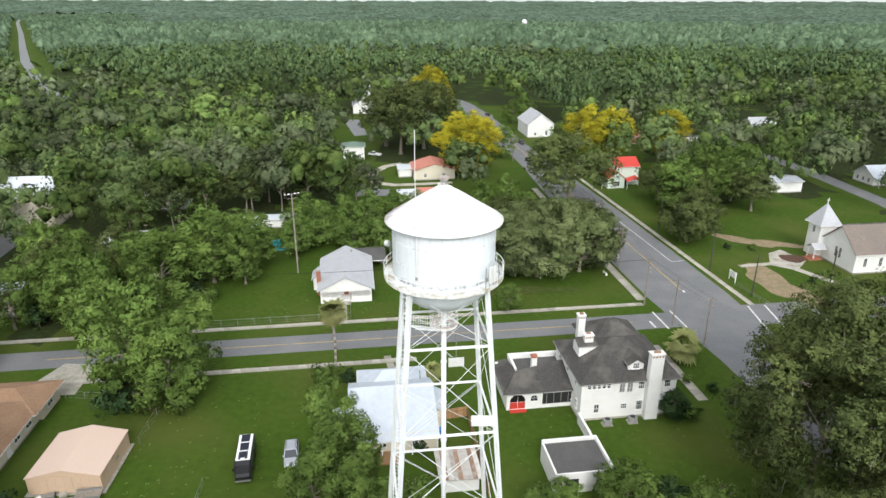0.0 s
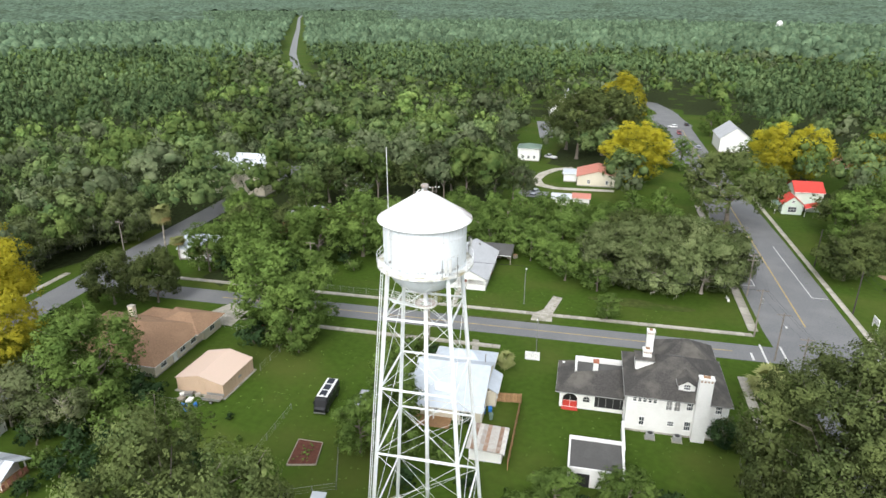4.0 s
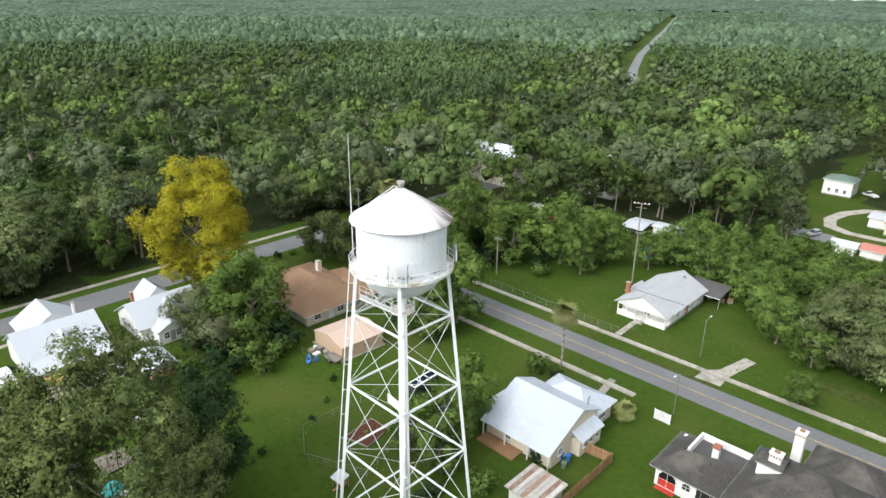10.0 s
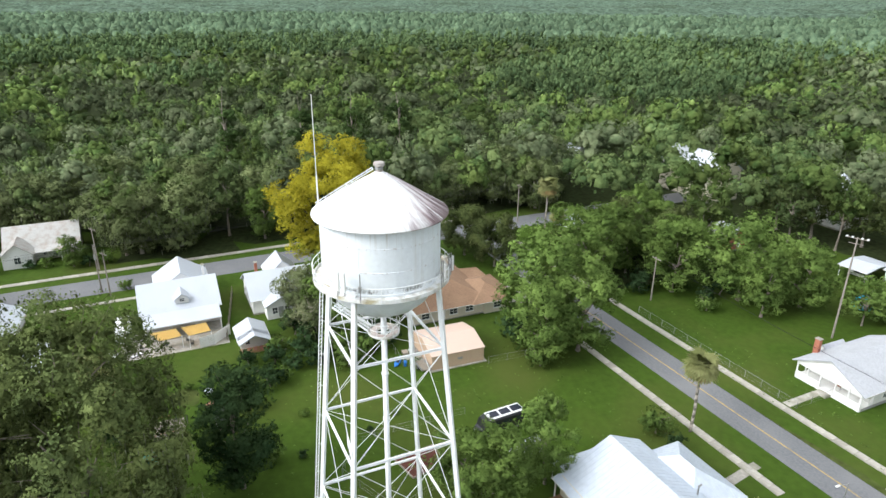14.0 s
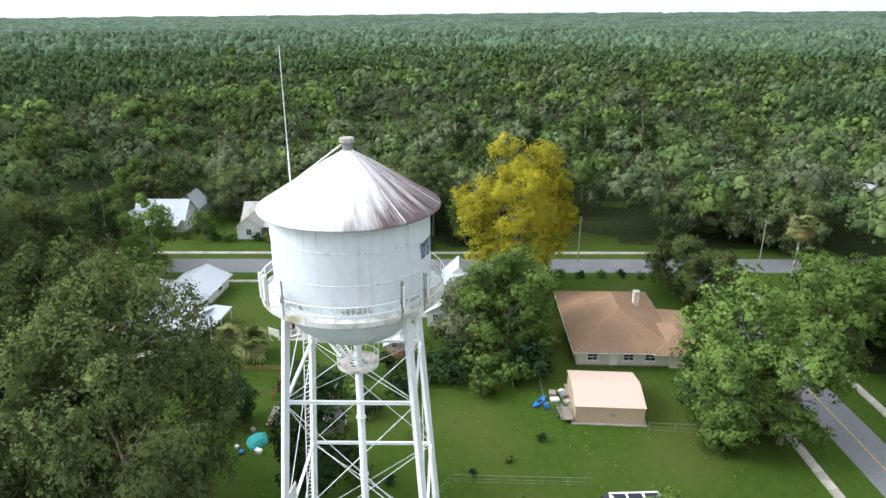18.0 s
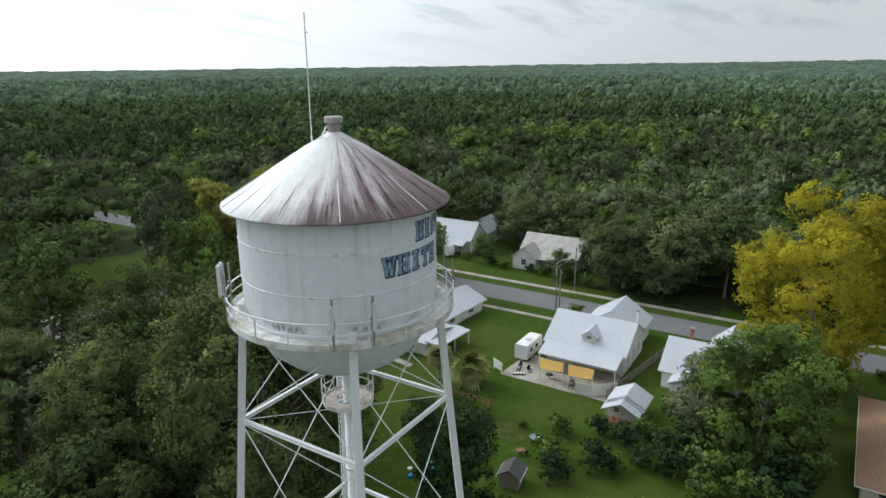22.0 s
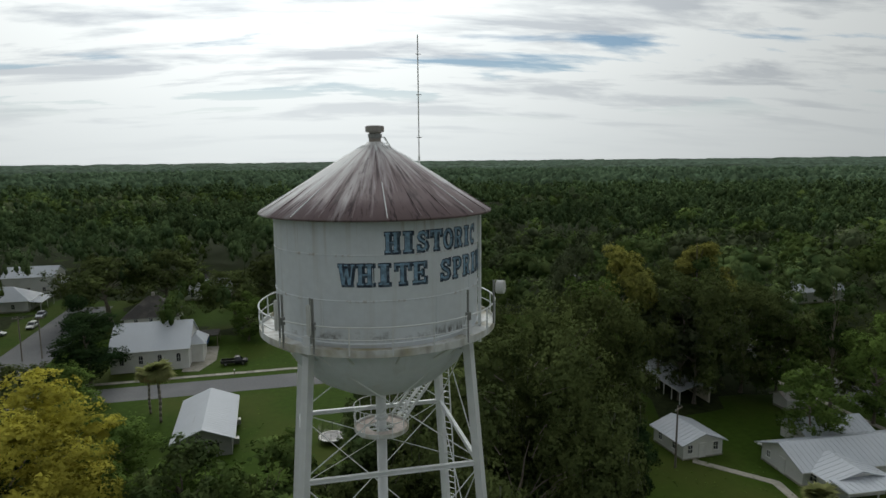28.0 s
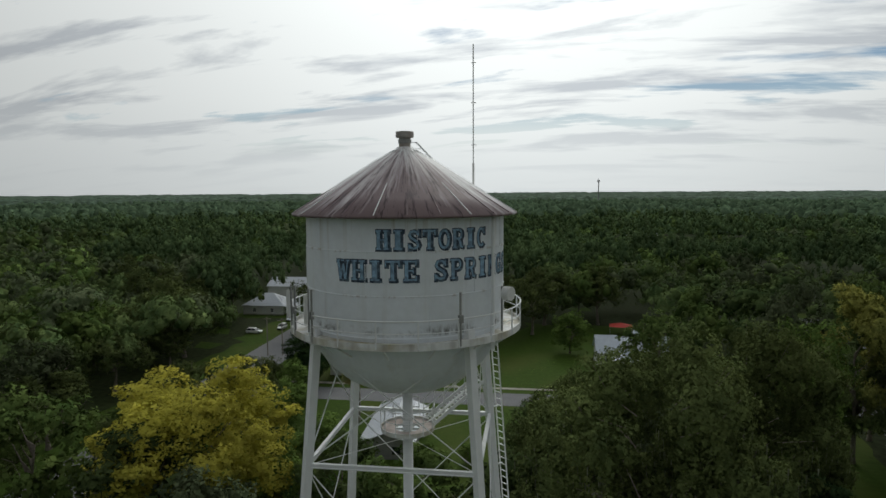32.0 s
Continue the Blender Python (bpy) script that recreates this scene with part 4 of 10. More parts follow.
for deg in LEGS:
    top, low = Vector(leg_at(deg, Z_TOP)), Vector(leg_at(deg, 0.3))
    leg = part("leg", beam(bmesh.new(), low, top, 0.31, 0.31), M_TOWER, tower, "square white built-up steel leg")
    part("footing", box(*polar(R_LOW, deg, 0)[:2], 0.0, 1.4, 1.4, 0.45, radians(deg)), M_CONCRETE, leg)
    part("base_plate", box(*polar(R_LOW, deg, 0)[:2], 0.45, 0.8, 0.8, 0.05, radians(deg)), M_TOWER, leg)
LEVELS = (31.2, 23.4, 15.6, 7.8)
for z in LEVELS:
    for i in range(4):
        a, b = leg_at(LEGS[i], z), leg_at(LEGS[(i + 1) % 4], z)
        st = bmesh.new()
        for k in (-0.075, 0.075):
            beam(st, (a[0], a[1], z + k), (b[0], b[1], z + k), 0.15, 0.03)
        beam(st, a, b, 0.035, 0.15)
        part("strut", st, M_TOWER, tower)
bounds = (Z_TOP - 0.4,) + LEVELS + (0.8,)
for z1, z0 in zip(bounds, bounds[1:]):
    for i in range(4):
        p, q = LEGS[i], LEGS[(i + 1) % 4]
        part("tie_rod", tube(leg_at(p, z1 - 0.15), leg_at(q, z0 + 0.15), 0.026, 6), M_TOWER, tower)
        part("tie_rod", tube(leg_at(q, z1 - 0.15), leg_at(p, z0 + 0.15), 0.026, 6), M_TOWER, tower)
for z in LEVELS:
    for deg in LEGS:
        part("riser_stay", tube(leg_at(deg, z), polar(0.3, deg, z), 0.018, 5), M_TOWER, tower)
riser = part("riser_pipe", tube((0, 0, 0), (0, 0, 33.6), 0.215, 16), M_TOWER, tower, "thick white riser pipe up the middle", True)
for z in range(4, 33, 4):
    part("flange", lathe([(0.215, z), (0.28, z), (0.28, z + 0.12), (0.215, z + 0.12)], 16), M_TOWER, riser)
part("valve_house", box(0, 0, 0, 1.6, 1.6, 0.6), M_CONCRETE, riser)

# small round landing on the riser, and the stair-like bridge to the ladder leg
landing = part("landing", lathe([(0.52, 31.55), (1.15, 31.55), (1.15, 31.74), (1.12, 31.74), (1.12, 31.62), (0.52, 31.62), (0.52, 31.55)], 32), M_WALK, tower, "round stained landing with an open middle on the riser")
for k in range(6):
    part("spoke", beam(bmesh.new(), polar(0.2, k * 60 + 12, 31.56), polar(0.55, k * 60 + 12, 31.56), 0.05, 0.08), M_TOWER, landing)
part("landing_floor", lathe([(0.56, 31.625), (1.10, 31.625), (1.10, 31.64), (0.56, 31.64)], 32), material("pink_stained_paint", (0.66, 0.58, 0.54), 0.8, grain=0.2, stain=0.6, stain_scale=1.5, stain_colour=(0.36, 0.28, 0.24)), landing)
for z in (32.15, 32.62):
    part("rail", ring_bar(1.15, z, 0.02, radians(262), radians(562), n=36), M_TOWER, landing)
for k in range(11):
    part("post", tube(polar(1.15, 262 + 30 * k, 31.6), polar(1.15, 262 + 30 * k, 32.63), 0.018, 5), M_TOWER, landing)
a0, a1 = Vector(polar(1.1, 232, 31.6)), Vector(polar(4.0, 232, 33.0))
side = Vector(polar(1, 322, 0)) * 0.36
bridge = part("bridge", beam(bmesh.new(), a0, a1, 0.16, 0.05), M_TOWER, tower, "sloping open bridge from landing to ladder leg")
for k in range(17):
    p = a0.lerp(a1, (k + 0.5) / 17)
    part("tread", beam(bmesh.new(), p - side, p + side, 0.07, 0.03), M_TOWER, bridge)
for s in (-1, 1):
    part("stringer", beam(bmesh.new(), a0 + side * s, a1 + side * s, 0.05, 0.16), M_TOWER, bridge)
    for h in (0.5, 0.98):
        part("rail", tube(a0 + side * s + Vector((0, 0, h)), a1 + side * s + Vector((0, 0, h)), 0.02, 5), M_TOWER, bridge)
    for k in range(6):
        p = a0.lerp(a1, k / 5) + side * s
        part("post", tube(p, p + Vector((0, 0, 1.0)), 0.018, 5), M_TOWER, bridge)
# ladder along one leg
out = Vector(polar(1, 232, 0))
sd = Vector(polar(1, 322, 0))
lad = part("ladder", bmesh.new(), M_TOWER, tower, "white rung ladder up one leg")
lm = bmesh.new()
for s in (-0.22, 0.22):
    beam(lm, Vector(leg_at(232, 1.0)) + out * 0.5 + sd * s, Vector(leg_at(232, 36.2)) + out * 0.62 + sd * s, 0.05, 0.05)
for i in range(105):
    z = 1.2 + i * 0.333
    c = Vector(leg_at(232, z)) + out * (0.5 + 0.12 * z / 36)
    beam(lm, c - sd * 0.22, c + sd * 0.22, 0.03, 0.03)
for i in range(12):
    z = 2.5 + i * 2.9
    c = Vector(leg_at(232, z))
    beam(lm, c, c + out * 0.55, 0.05, 0.05)
lm.to_mesh(lad.data)
lm.free()
part("sign_plate", box(*[c for c in (Vector(leg_at(322, 24.6)) + Vector((-0.9, -0.1, 0)))[:2]], 24.0, 2.1, 0.06, 1.0, 0), M_PANEL, tower, "blank white rectangular plate")

# overflow pipe beside the tank
part("overflow_pipe", tube(polar(R_TANK + 0.16, 160, 35.6), polar(R_TANK + 0.16, 160, 40.9), 0.07, 8), M_TOWER, tower)

# lettering, wrapped round the tank
text_defs = (("HISTORIC", 39.64, 0.74, 92.6, 155.8), ("WHITE", 38.52, 0.77, 69.6, 115.2), ("SPRINGS", 38.52, 0.77, 121.6, 184.0))


def glyph(ch):
    """A slab-serif capital in a box one wide and one high: stems and bows as strokes (points, width)."""
    st = 0.25

    def stem(x, serifs="bt", w=st):
        out = [([(x, 0.0), (x, 1.0)], w)]
        for e in serifs:
            y = 0.065 if e == "b" else 0.935
            out.append(([(x - w * 0.95, y), (x + w * 0.95, y)], 0.13))
        return out

    def arc(cx, cy, rx, ry, a, b, n=12):
        return [(cx + rx * math.cos(radians(a + (b - a) * k / n)), cy + ry * math.sin(radians(a + (b - a) * k / n))) for k in range(n + 1)]

    bow = [(0.22, 0.93)] + arc(0.58, 0.715, 0.24, 0.215, 90, -90, 8) + [(0.22, 0.50)]
    return {
        "H": stem(0.22) + stem(0.78) + [([(0.2, 0.5), (0.8, 0.5)], 0.13)],
        "I": stem(0.5, "bt", 0.36),
        "T": stem(0.5, "b") + [([(0.02, 0.92), (0.98, 0.92)], 0.16), ([(0.07, 0.68), (0.07, 1.0)], 0.13), ([(0.93, 0.68), (0.93, 1.0)], 0.13)],
        "E": stem(0.25) + [([(0.1, 0.93), (0.88, 0.93)], 0.14), ([(0.1, 0.07), (0.9, 0.07)], 0.14), ([(0.25, 0.5), (0.68, 0.5)], 0.13), ([(0.84, 0.72), (0.84, 1.0)], 0.12), ([(0.86, 0.0), (0.86, 0.28)], 0.12), ([(0.66, 0.36), (0.66, 0.64)], 0.10)],
        "O": [(arc(0.5, 0.5, 0.36, 0.42, 0, 360, 24), 0.2)],
        "C": [(arc(0.52, 0.5, 0.37, 0.42, 48, 312, 18), 0.2), ([(0.86, 0.66), (0.86, 1.0)], 0.12)],
        "G": [(arc(0.52, 0.5, 0.37, 0.42, 48, 330, 18), 0.2), ([(0.86, 0.66), (0.86, 1.0)], 0.12), ([(0.55, 0.44), (0.98, 0.44)], 0.13), ([(0.82, 0.05), (0.82, 0.44)], 0.18)],
        "S": [([(0.80, 0.72), (0.74, 0.87), (0.52, 0.93), (0.30, 0.88), (0.20, 0.74), (0.30, 0.60), (0.52, 0.51), (0.74, 0.41), (0.82, 0.26), (0.72, 0.12), (0.48, 0.07), (0.26, 0.13), (0.18, 0.28)], 0.2), ([(0.85, 0.66), (0.85, 1.0)], 0.11), ([(0.13, 0.0), (0.13, 0.34)], 0.11)],
        "P": stem(0.26) + [(bow, 0.17)],
        "R": stem(0.24) + [(bow, 0.17), ([(0.5, 0.52), (0.66, 0.36), (0.74, 0.1), (0.95, 0.07)], 0.2)],
        "N": stem(0.18, "bt", 0.17) + stem(0.82, "t", 0.17) + [([(0.14, 1.0), (0.84, 0.0)], 0.24)],
        "W": [([(0.10, 1.0), (0.30, 0.0)], 0.22), ([(0.30, 0.0), (0.50, 0.8)], 0.13), ([(0.50, 0.8), (0.70, 0.0)], 0.22), ([(0.70, 0.0), (0.90, 1.0)], 0.13), ([(-0.06, 0.93), (0.28, 0.93)], 0.13), ([(0.34, 0.93), (0.62, 0.93)], 0.13), ([(0.74, 0.93), (1.06, 0.93)], 0.13)],
    }[ch]


def letters(word, z, h, a0, a1, mat, radius, shift_a, shift_z, fat, name):
    """Each letter as painted strokes bent round the tank."""
    step = (a1 - a0) / len(word)
    for i, ch in enumerate(word):
        if ch == " ":
            continue
        b = bmesh.new()
        wide = radians(step) * radius * 0.88
        for level, (pts, w) in enumerate(glyph(ch)):
            # closely spaced points, so that strokes follow the curve of the tank
            fine = []
            for p, q in zip(pts, pts[1:]):
                n = max(1, int(math.hypot(q[0] - p[0], q[1] - p[1]) / 0.15))
                fine += [(p[0] + (q[0] - p[0]) * k / n, p[1] + (q[1] - p[1]) * k / n) for k in range(n)]
            fine.append(pts[-1])
            edge = []
            for k, (x, y) in enumerate(fine):
                p, q = fine[max(k - 1, 0)], fine[min(k + 1, len(fine) - 1)]
                if pts[0] == pts[-1] and k in (0, len(fine) - 1):
                    p, q = fine[-2], fine[1]
                dx, dy = (q[0] - p[0]) * wide, (q[1] - p[1]) * h
                ln = math.hypot(dx, dy) or 1
                ww = (w * 0.85 * h + fat) / 2
                e = fat / 2 * (-1 if k == 0 else 1 if k == len(fine) - 1 else 0)
                px_, py_ = (x - 0.5) * wide + dx / ln * e, y * h + dy / ln * e
                pair = []
                for sgn in (1, -1):
                    a = radians(a0 + step * (i + 0.5)) + shift_a + (px_ - dy / ln * ww * sgn) / radius
                    rr = radius + 0.0008 * level
                    pair.append(b.verts.new((rr * math.cos(a), rr * math.sin(a), z + shift_z + min(max(py_ + dx / ln * ww * sgn, -fat / 2), h + fat / 2))))
                edge.append(pair)
            for (p0, p1), (q0, q1) in zip(edge, edge[1:]):
                b.faces.new((p0, p1, q1, q0))
        bmesh.ops.recalc_face_normals(b, faces=b.faces)
        part(name, b, mat, tank)


for word, z, h, a0, a1 in text_defs:
    letters(word, z, h, a0, a1, M_LETTERSHADE, R_TANK + 0.012, 0.007, -0.018, 0.085, "letter_shade")
    letters(word, z, h, a0, a1, M_LETTER, R_TANK + 0.022, -0.004, 0.006, -0.035, "letter")


def radio_mast(x, y, z0, z1):
    """The whip on its clamp: a thick lower tube, thin upper rod, small dipoles."""
    t = thing("radio_mast", x, y, 0, "tall thin whip aerial clamped to the walkway rail", "antenna", z=z0)
    h = z1 - z0
    part("lower_tube", tube((0, 0, 0), (0, 0, h * 0.55), 0.05), M_PANEL, t)
    part("upper_rod", tube((0, 0, h * 0.55), (0, 0, h), 0.028), M_PANEL, t)
    for k in (0.42, 0.62, 0.78, 0.93):
        part("dipole", beam(bmesh.new(), (-0.14, 0, h * k), (0.1, 0, h * k), 0.03, 0.03), M_STEEL, t)
    part("clamp", box(0, 0, 0.9, 0.18, 0.18, 0.2), M_STEEL, t)
    return t


radio_mast(-2.05, -3.88, 36.4, 48.4)
for deg in (43.5, 61, 132, 311, 331):
    t = thing("aerial_bracket", *polar(R_WALK - 0.02, deg, 0)[:2], deg, "short grey pipe mount clamped to the walkway rail", "antenna mount", "pipe mounts on the rail", z=36.2)
    part("pipe", tube((0, 0, 0), (0, 0, 1.95), 0.042), M_STEEL, t)
    part("clamp", box(0.02, 0, 0.85, 0.14, 0.16, 0.28), M_STEEL, t)
for deg in (314, 319, 43.5, 61):
    t = thing("panel_antenna", *polar(R_WALK + 0.12, deg, 0)[:2], deg, "white upright panel aerial clamped to the rail", "antenna", "panel aerials", z=36.9)
    b = box(0.12, 0, 0, 0.14, 0.30 if deg > 300 else 0.15, 1.35 if deg > 300 else 1.1)
    bmesh.ops.bevel(b, geom=b.edges[:], offset=0.04, segments=2, affect="EDGES")
    part("panel", b, M_PANEL, t)
    part("mount", tube((0, 0, -0.3), (0, 0, 1.3), 0.035), M_STEEL, t)
t = thing("dish_antenna", *polar(R_WALK + 0.1, 155, 0)[:2], 155, "small white drum dish on a pipe", "antenna", z=36.5)
part("pipe", tube((0, 0, 0), (0, 0, 1.7), 0.04), M_STEEL, t)
part("drum", rod(bmesh.new(), (0.12, 0, 1.45), (0.42, 0, 1.45), 0.26, 20), M_PANEL, t)


# ---- houses ----
def posts(h, pts, z0, z1, s=0.14, mat=None):
    for x, y in pts:
        part("post", box(x, y, z0, s, s, z1 - z0), mat or M_WHITE, h)


def arch_window(parent, x, y, z, w, h, side, mat=None, frame_mat=None):
    """A round-headed window: moulded surround and dark pane."""
    m = pose(x, y, z, 0, 0, math.degrees(FACE[side][2]))

    def outline(k, y0):
        r = w / 2 - k
        p = [(-r, k), (r, k)] + [(r * math.cos(a), h - w / 2 + r * math.sin(a)) for a in [math.pi * i / 10 for i in range(11)]]
        return [(px_, y0, pz) for px_, pz in p]

    bm = bmesh.new()
    o, i = [bm.verts.new(q) for q in outline(0, -0.06)], [bm.verts.new(q) for q in outline(0.09, -0.06)]
    ob_, ib = [bm.verts.new(q) for q in outline(0, 0.02)], [bm.verts.new(q) for q in outline(0.09, 0.02)]
    n = len(o)
    for k in range(n):
        j = (k + 1) % n
        bm.faces.new([o[k], o[j], i[j], i[k]])
        bm.faces.new([o[j], o[k], ob_[k], ob_[j]])
        bm.faces.new([i[k], i[j], ib[j], ib[k]])
    bmesh.ops.recalc_face_normals(bm, faces=bm.faces)
    win = part("window", bm, frame_mat or M_WHITE, parent)
    win.matrix_local = m
    bm = bmesh.new()
    bm.faces.new([bm.verts.new(q) for q in outline(0.08, -0.015)])
    bmesh.ops.solidify(bm, geom=bm.faces[:], thickness=0.01)
    part("pane", bm, mat or M_GLASS, win)
    bar = box(0, -0.03, 0.1, 0.05, 0.04, h - w * 0.2)
    bx(bar, 0, -0.03, h * 0.45, w - 0.16, 0.04, 0.05)
    part("glazing_bar", bar, frame_mat or M_WHITE, win)
    return win


# white cottage north of the side street
h = thing("white_cottage", -20.3, 78.6, 7.5, "white wooden cottage with pale grey roof and screened front porch", "house")
part("wall", wall_block(10.2, 14.6, 3.0, None, "y", 0, 1.45), M_WHITE, h)
part("gable", wall_block(10.2, 17.3, 3.0, 5.55, "y", 0, 0, 2.75), M_WHITE, h)
add_roof(h, gable_polys(10.6, 17.5, 3.0, 5.6, 0.4, along="y"), M_GREYSHINGLE, False)
part("porch_floor", box(0, -7.3, 0, 10.2, 2.8, 0.5), M_WHITE, h)
part("porch_wall", box(-3.2, -8.65, 0.5, 3.8, 0.1, 0.75), M_WHITE, h)
part("porch_wall", box(3.2, -8.65, 0.5, 3.8, 0.1, 0.75), M_WHITE, h)
posts(h, [(x, -8.65) for x in (-5.0, -3.2, -1.2, 1.2, 3.2, 5.0)] + [(-5.0, -6.5), (5.0, -6.5)], 0.5, 2.9, 0.18)
part("screen", box(0, -8.55, 2.35, 10, 0.04, 0.45), M_WHITE, h)
part("steps", box(0, -9.3, 0, 1.8, 1.2, 0.3), M_CONCRETE, h)
door(h, 0, -5.88, 0.5, "s", M_BRICK)
windows_along(h, "s", -5.86, -4.6, -1.2, 2, 1.1, 1.0, 1.3)
windows_along(h, "s", -5.86, 1.2, 4.6, 2, 1.1, 1.0, 1.3)
windows_along(h, "e", 5.1, -5, 8, 4, 1.0, 1.0, 1.4)
windows_along(h, "w", -5.1, -3, 8, 3, 1.0, 1.0, 1.4)
part("side_door_nook", box(5.12, 0.6, 0.3, 0.08, 1.6, 2.2), M_BRICK, h)
chimney(h, -5.5, -4.2, 0, 5.3, 0.8)
block(h, -5.9, 0.2, 1.8, 4.2, 2.7, 3.5, "y", roof=M_GREYSHINGLE, metal=False, over=0.3)
part("roof_vent", box(1.2, 6.8, 4.9, 0.5, 0.5, 0.5), M_STEEL, h)
part("skirting", box(0, 0.2, 0, 10.3, 17.0, 0.45), M_GREY, h)
h = thing("carport", -16.8, 89.6, 7.5, "open lean-to with a black roof behind the cottage", "carport")
add_roof(h, [[(-4, -3, 2.3), (4, -3, 2.3), (4, 3, 3.2), (-4, 3, 3.2)]], M_TAR, False)
posts(h, [(-3.8, -2.8), (3.8, -2.8), (-3.8, 2.8), (3.8, 2.8), (0, -2.8)], 0, 2.3, mat=M_GREYWOOD)
for k in range(4):
    t = thing("stored_crate", -16.5 + k * 1.3, 91 + (k % 2), 20 * k, "grey wooden crate stored under the lean-to", "crate", "crates under the lean-to")
    part("box", box(0, 0, 0, 0.9, 0.7, 0.5 + 0.15 * k), M_GREYWOOD, t)
    part("lid", box(0, 0, 0.5 + 0.15 * k, 0.95, 0.75, 0.05), M_WOOD, t)

# cream cottage with the tin roof
h = thing("tin_roof_house", -7.0, 30.5, 7.5, "cream cottage with bright galvanised tin roof beside the tower", "house")
part("wall", wall_block(11.2, 11.2, 3.0, None, "x", -0.2, -1.4), M_CREAM, h)
for sx in (-5.8, 5.3):
    v = bmesh.new()
    q = [(sx + t, yy, zz) for t in (0, 0.2) for yy, zz in ((-6.9, 2.8), (4.2, 2.8), (4.2, 3.95), (0, 5.85), (-6.9, 2.9))]
    vv = [v.verts.new(p) for p in q]
    v.faces.new(vv[:5])
    v.faces.new(list(reversed(vv[5:])))
    for k in range(5):
        j = (k + 1) % 5
        v.faces.new([vv[j], vv[k], vv[k + 5], vv[j + 5]])
    bmesh.ops.recalc_face_normals(v, faces=v.faces)
    part("gable", v, M_CREAM, h)
add_roof(h, [[(-6.3, -7.9, 2.5), (5.7, -7.9, 2.5), (5.7, 0, 6.0), (-6.3, 0, 6.0)], [(5.7, 4.7, 3.85), (-6.3, 4.7, 3.85), (-6.3, 0, 6.0), (5.7, 0, 6.0)]], M_TIN, gap=0.62)
part("wall", wall_block(9.6, 6.0, 2.9, None, "x", 0.2, 6.2), M_CREAM, h)
add_roof(h, hip_polys(9.6, 7.2, 3.0, 5.0, 0.5, 0.2, 5.9), M_TIN, gap=0.62)
add_roof(h, [[(5.4, -2.4, 3.6), (7.2, -2.4, 2.6), (7.2, 3.4, 2.6), (5.4, 3.4, 3.6)]], M_TIN, gap=0.62)
part("wall", box(6.1, 0.5, 0, 1.5, 5.4, 2.7), M_CREAM, h)
add_roof(h, [[(-8.8, -6.4, 2.3), (-6.2, -6.4, 3.0), (-6.2, 0.5, 3.0), (-8.8, 0.5, 2.3)]], M_TIN, gap=0.62)
posts(h, [(-8.6, -6.2), (-8.6, -3), (-8.6, 0.3)], 0, 2.3)
windows_along(h, "e", 6.86, -1.8, 2.9, 3, 1.1, 0.85, 1.3)
windows_along(h, "e", 5.0, 4.0, 8.5, 1, 1.0, 2.6, 1.3, 4)
windows_along(h, "n", 9.2, -4, 4.5, 3, 1.0, 1.1, 1.4)
windows_along(h, "s", -7.0, -4, 4.5, 2, 1.0, 1.0, 1.3)
window(h, 5.42, -5.0, 1.2, 0.9, 1.1, "e")
posts(h, [(-5.9, -7.7), (-2, -7.7), (2, -7.7), (5.4, -7.7)], 0, 2.5)
part("pipe", tube((4.2, 3.5, 4.2), (4.2, 3.5, 5.6), 0.09), M_STEEL, h)
part("pipe", tube((4.2, 3.5, 5.6), (4.2, 3.9, 5.7), 0.11), M_STEEL, h)
part("deck", box(-2.5, -8.2, 0, 6.5, 2.4, 0.3), M_WOOD, h)

# old tin shed and board fence behind it
h = thing("tin_shed", 1.9, 18.6, 7.5, "low shed with rust-streaked corrugated tin roof", "shed")
part("wall", box(0, 0, 0, 4.6, 5.0, 2.0), M_WHITE, h)
add_roof(h, [[(-2.7, -3.0, 2.2), (2.7, -3.0, 2.0), (2.7, 3.0, 2.0), (-2.7, 3.0, 2.2)]], M_OLDTIN, th=0.06, gap=0.35)
for k in range(9):
    bm = beam(bmesh.new(), (-2.4 + k * 0.6, -2.98, 2.315 - 0.022 * k), (-2.4 + k * 0.6, 2.98, 2.315 - 0.022 * k), 0.57, 0.03)
    part("roof_sheet", bm, (M_TINSHEET, M_RUSTSHEET, M_TINSHEET)[k % 3], h)
for k in range(3):
    part("lattice", box(2.36, -1.6 + k * 1.6, 0.3, 0.06, 0.12, 1.6), M_WHITE, h)


